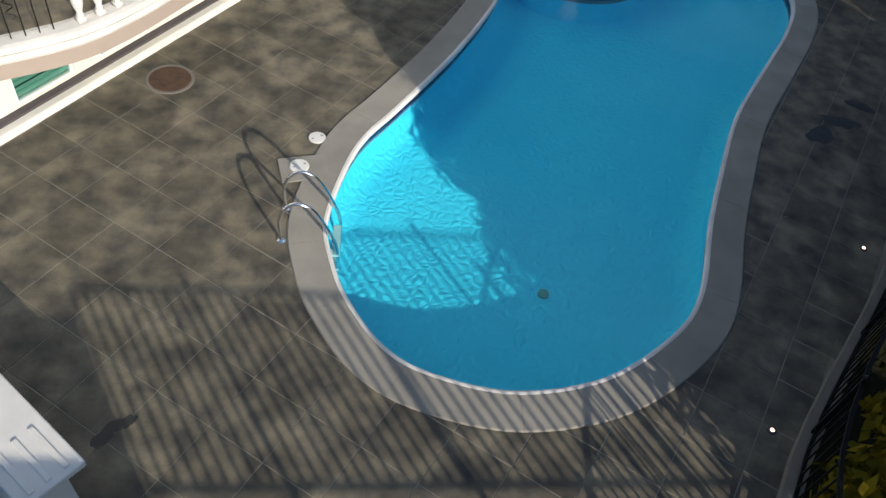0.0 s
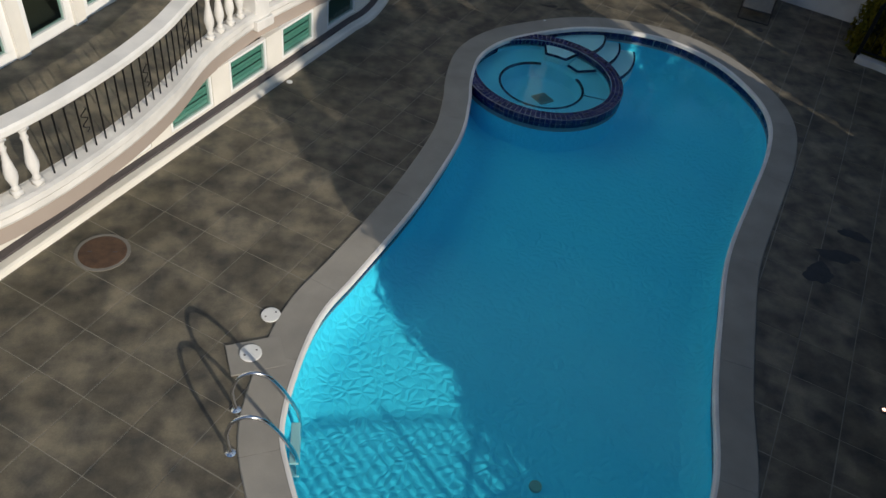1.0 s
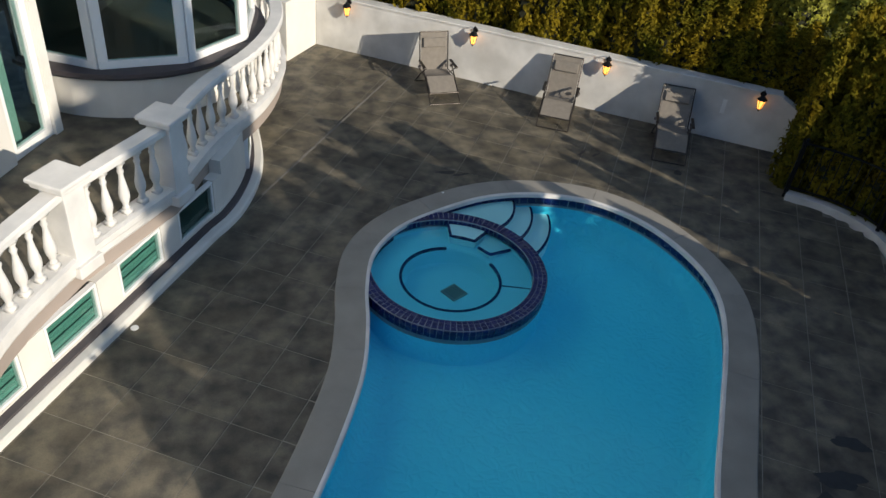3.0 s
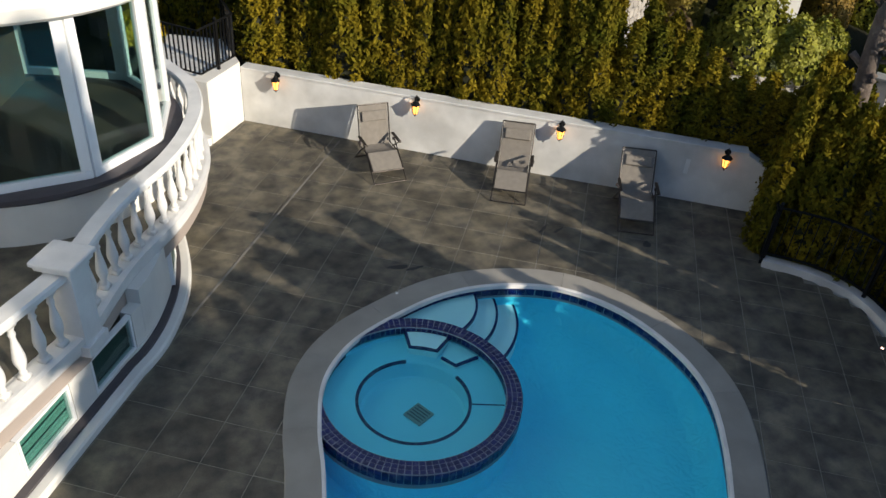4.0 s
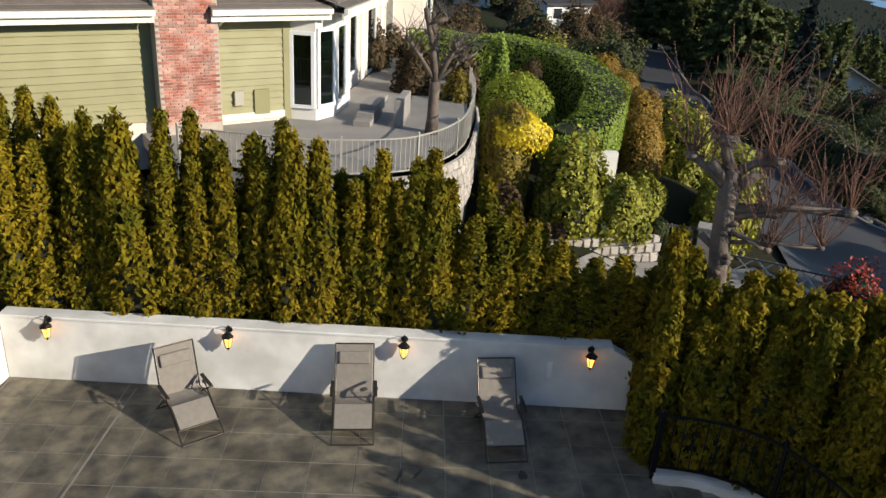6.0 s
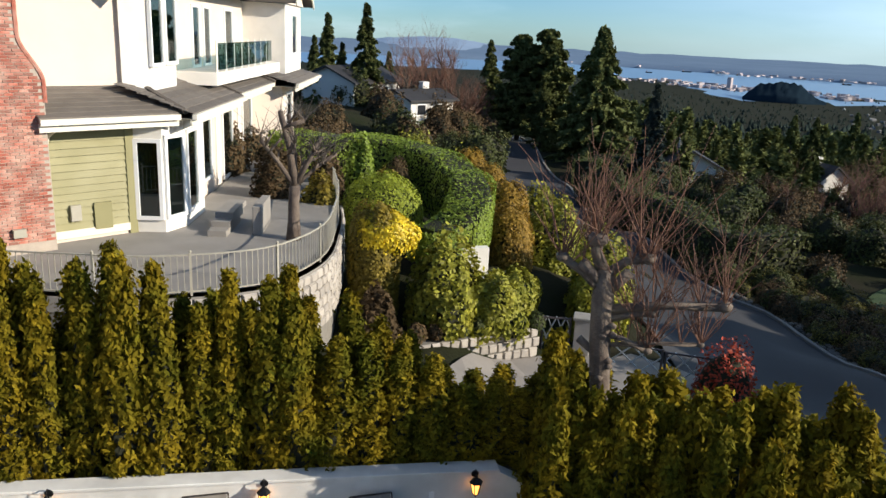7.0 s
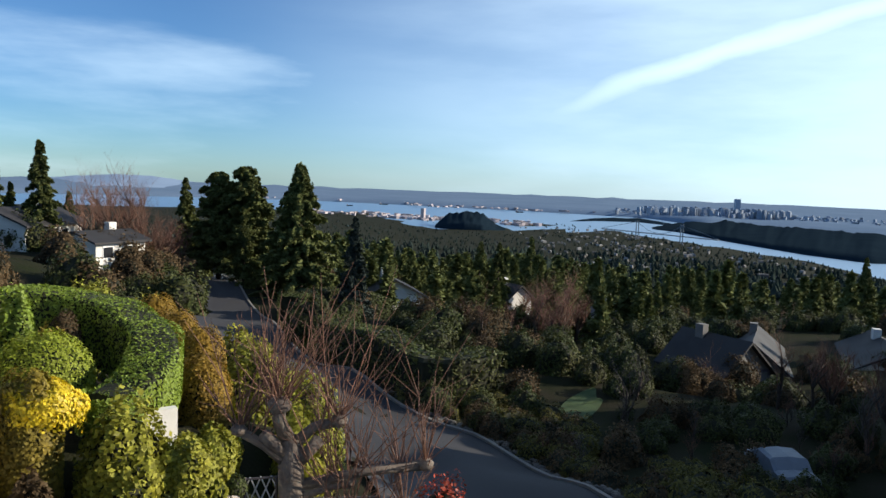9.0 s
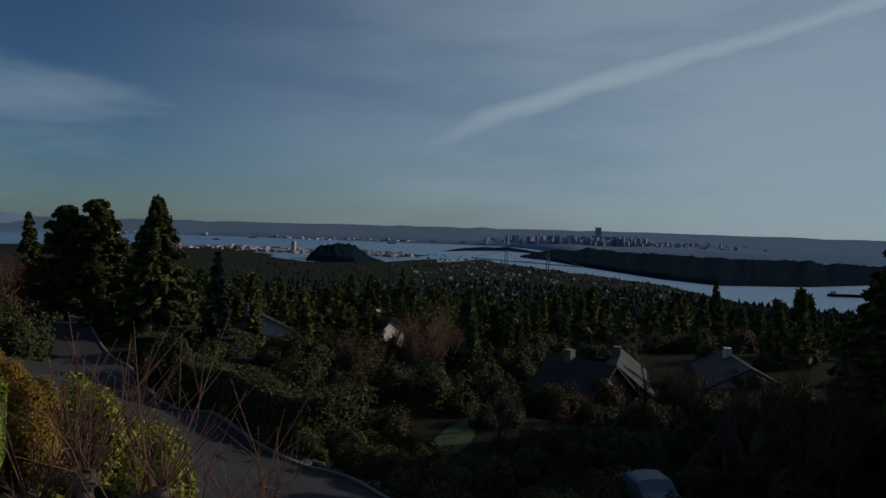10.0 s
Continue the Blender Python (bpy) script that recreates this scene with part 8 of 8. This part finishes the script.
for a in cuts:
    idx = [(a + k) % n for k in range(10)] if a + 9 <= n else [(a + k) % n for k in range(n - a + 1)]
    if len(idx) < 2:
        continue
    m = Mesh()
    for c, i in enumerate(idx):
        (ix, iy), (ox, oy) = inner_edge[i], outer_edge[i]
        if c in (0, len(idx) - 1):       # a narrow joint at each end
            j = idx[1] if c == 0 else idx[-2]
            t = 0.012
            ix, iy, ox, oy = ix + (inner_edge[j][0] - ix) * t, iy + (inner_edge[j][1] - iy) * t, ox + (outer_edge[j][0] - ox) * t, oy + (outer_edge[j][1] - oy) * t
        q = lambda f, z: (ix + (ox - ix) * f, iy + (oy - iy) * f, z)
        m.v += [q(0.0, -0.055), q(-0.01, -0.02), q(0.02, 0.016), q(0.08, 0.022), q(0.97, 0.018), q(1.0, 0.008), q(1.0, -0.03)]
    for c in range(len(idx) - 1):
        m.f += [(c * 7 + k, c * 7 + k + 1, c * 7 + 8 + k, c * 7 + 7 + k) for k in range(6)]
    m.f += [tuple(range(7))[::-1], tuple(range((len(idx) - 1) * 7, len(idx) * 7))]
    part("coping_stone", m, COPING, cop)

part("coping_nosing", Mesh().sweep(POOL, [(-0.055, -0.05), (-0.055, 0.016), (-0.035, 0.026), (-0.004, 0.026), (-0.004, -0.05)], closed=True), STONE_WHITE, cop, "thin white strip along the water's edge")

# waterline tiles
tile_me = Mesh().box((0, 0, 0), (0.138, 0.008, 0.138)).data("waterline_tile", NAVY)
for k, (x, y, a) in enumerate(along(POOL + POOL[:1], 0.145)):
    if k < 300:
        o = part("waterline_tile", tile_me, None, shell)
        o.matrix_basis = pose(x, y, -0.145, 0, 0, math.degrees(a))

# rim tiles of the spa
top_me = Mesh().add([(-0.036, 0.0, 0), (0.036, 0.0, 0), (0.038, 0.06, 0), (-0.038, 0.06, 0), (-0.034, 0.003, 0.006), (0.034, 0.003, 0.006), (0.036, 0.057, 0.006), (-0.036, 0.057, 0.006)],
                    [(0, 3, 2, 1), (4, 5, 6, 7), (0, 1, 5, 4), (1, 2, 6, 5), (2, 3, 7, 6), (3, 0, 4, 7)]).data("rim_tile", NAVY)
side_me = Mesh().box((0, 0, 0), (0.082, 0.01, 0.072)).data("side_tile", NAVY)
inner_me = Mesh().box((0, 0, 0), (0.070, 0.008, 0.10)).data("inner_tile", NAVY)
K = 100
for i in range(K):
    a = 2 * math.pi * i / K
    for r in (1.242, 1.310, 1.376):
        o = part("rim_tile", top_me, None, spa)
        o.matrix_basis = spa.matrix_basis.inverted() @ pose(SPA[0] + r * math.cos(a), SPA[1] + r * math.sin(a), 0.0055, 0, 0, math.degrees(a) - 90)
        o.matrix_parent_inverse = Matrix()
    for nm, me, r, z in (("side_tile", side_me, 1.446, -0.045), ("side_tile", side_me, 1.446, -0.125), ("inner_tile", inner_me, 1.233, -0.06)):
        o = part(nm, me, None, spa)
        o.matrix_basis = spa.matrix_basis.inverted() @ pose(SPA[0] + r * math.cos(a), SPA[1] + r * math.sin(a), z, 0, 0, math.degrees(a) - 90)
        o.matrix_parent_inverse = Matrix()

# paving: slabs laid along the house
SLAB, GAP = 0.665, 0.009
hole = offset(POOL, 0.12)
h = SLAB / 2 - GAP / 2
slab_me = Mesh().add([(-h, -h, -0.0055), (h, -h, -0.0055), (h, h, -0.0055), (-h, h, -0.0055), (-h + 0.004, -h + 0.004, 0), (h - 0.004, -h + 0.004, 0), (h - 0.004, h - 0.004, 0), (-h + 0.004, h - 0.004, 0)],
                     [(0, 3, 2, 1), (4, 5, 6, 7), (0, 1, 5, 4), (1, 2, 6, 5), (2, 3, 7, 6), (3, 0, 4, 7)]).data("paving_slab", SLATE)
slab_rest = Mesh()
rng = random.Random(5)
cells, sub = [], 3
for i in range(-14, 36):
    for j in range(-22, 28):
        c = Vector((1.94, 18.7)) + HU * (i - 18) * SLAB + HV * (j + 0.5) * SLAB
        if not inside(c.x, c.y, DECK_EDGE) and not any(inside(c.x + HU.x * a + HV.x * b, c.y + HU.y * a + HV.y * b, DECK_EDGE) for a in (-h, h) for b in (-h, h)):
            continue
        q = (c - A0)
        if q.dot(HV) < -0.5 and q.dot(HU) < 11:
            continue
        if q.dot(HU) >= 11 and q.dot(HV) < -3.5:
            continue
        corners = [c + HU * a * h + HV * b * h for a in (-1, 1) for b in (-1, 1)] + [c]
        wet = [inside(p.x, p.y, hole) for p in corners]
        if all(wet):
            continue
        out_edge = not all(inside(p.x, p.y, DECK_EDGE) for p in corners)
        cells.append((c, any(wet) or out_edge))
deg = math.degrees(math.atan2(HU.y, HU.x))
whole = [c for c, cut in cells if not cut]
whole.sort(key=lambda c: abs(c.x - 0.5) + abs(c.y - 12) * 0.8)
for k, c in enumerate(whole):
    dz = rng.uniform(-0.0015, 0.0)
    if k < 300:
        o = part("paving_slab", slab_me, None, deck)
        o.matrix_basis = pose(c.x, c.y, dz, 0, 0, deg)
    else:
        mt = pose(c.x, c.y, dz, 0, 0, deg)
        slab_rest.add([mt @ v.co for v in slab_me.vertices], [tuple(p.vertices) for p in slab_me.polygons])
s3 = SLAB / sub
for c, cut in cells:
    if cut:
        for a in range(sub):
            for b in range(sub):
                p = c + HU * (a - 1) * s3 + HV * (b - 1) * s3
                if inside(p.x, p.y, DECK_EDGE) and not any(inside((p + HU * x * s3 / 2 + HV * y * s3 / 2).x, (p + HU * x * s3 / 2 + HV * y * s3 / 2).y, hole) for x in (-1, 1) for y in (-1, 1)):
                    m0, m1, n0, n1 = ((GAP if a == 0 else 0), (GAP if a == 2 else 0), (GAP if b == 0 else 0), (GAP if b == 2 else 0))
                    q = [p + HU * (-s3 / 2 + m0) + HV * (-s3 / 2 + n0), p + HU * (s3 / 2 - m1) + HV * (-s3 / 2 + n0), p + HU * (s3 / 2 - m1) + HV * (s3 / 2 - n1), p + HU * (-s3 / 2 + m0) + HV * (s3 / 2 - n1)]
                    slab_rest.add([(v.x, v.y, -0.001) for v in q], [(0, 1, 2, 3)])
o = part("paving_rest", slab_rest, SLATE_REST, deck)
o["kind"] = "stuff"

# chimney bricks on the side that shows
bw, bh = 0.2, 0.066
brick_me = Mesh().add([(-bw / 2, 0, -bh / 2), (bw / 2, 0, -bh / 2), (bw / 2, 0, bh / 2), (-bw / 2, 0, bh / 2), (-bw / 2 + 0.004, -0.012, -bh / 2 + 0.004), (bw / 2 - 0.004, -0.012, -bh / 2 + 0.004), (bw / 2 - 0.004, -0.012, bh / 2 - 0.004), (-bw / 2 + 0.004, -0.012, bh / 2 - 0.004)],
                      [(4, 5, 6, 7), (0, 1, 5, 4), (1, 2, 6, 5), (2, 3, 7, 6), (3, 0, 4, 7)]).data("brick", BRICK)
rest, count = Mesh(), 0
courses = int((8.2 - 2.2) / 0.076)
for r in range(courses, -1, -1):
    z = 2.2 + r * 0.076
    x = cx0 + shoulder(z) + (0.0 if r % 2 else 0.1)
    while x + bw < cx1 + 0.03 - shoulder(z):
        mt = Matrix.Translation((x + bw / 2, cy + 0.006 - rng.uniform(0, 0.004), z))
        if count < 300:
            o = part("brick", brick_me, None, chim)
            o.matrix_basis = mt
            o.matrix_parent_inverse = chim.matrix_basis.inverted() @ chim.matrix_parent_inverse.inverted() @ house.matrix_basis.inverted()
        else:
            rest.add([mt @ v.co for v in brick_me.vertices], [tuple(p.vertices) for p in brick_me.polygons])
        count += 1
        x += bw + 0.011
o = part("brick_rest", rest, BRICK_REST, house)
o["kind"] = "stuff"
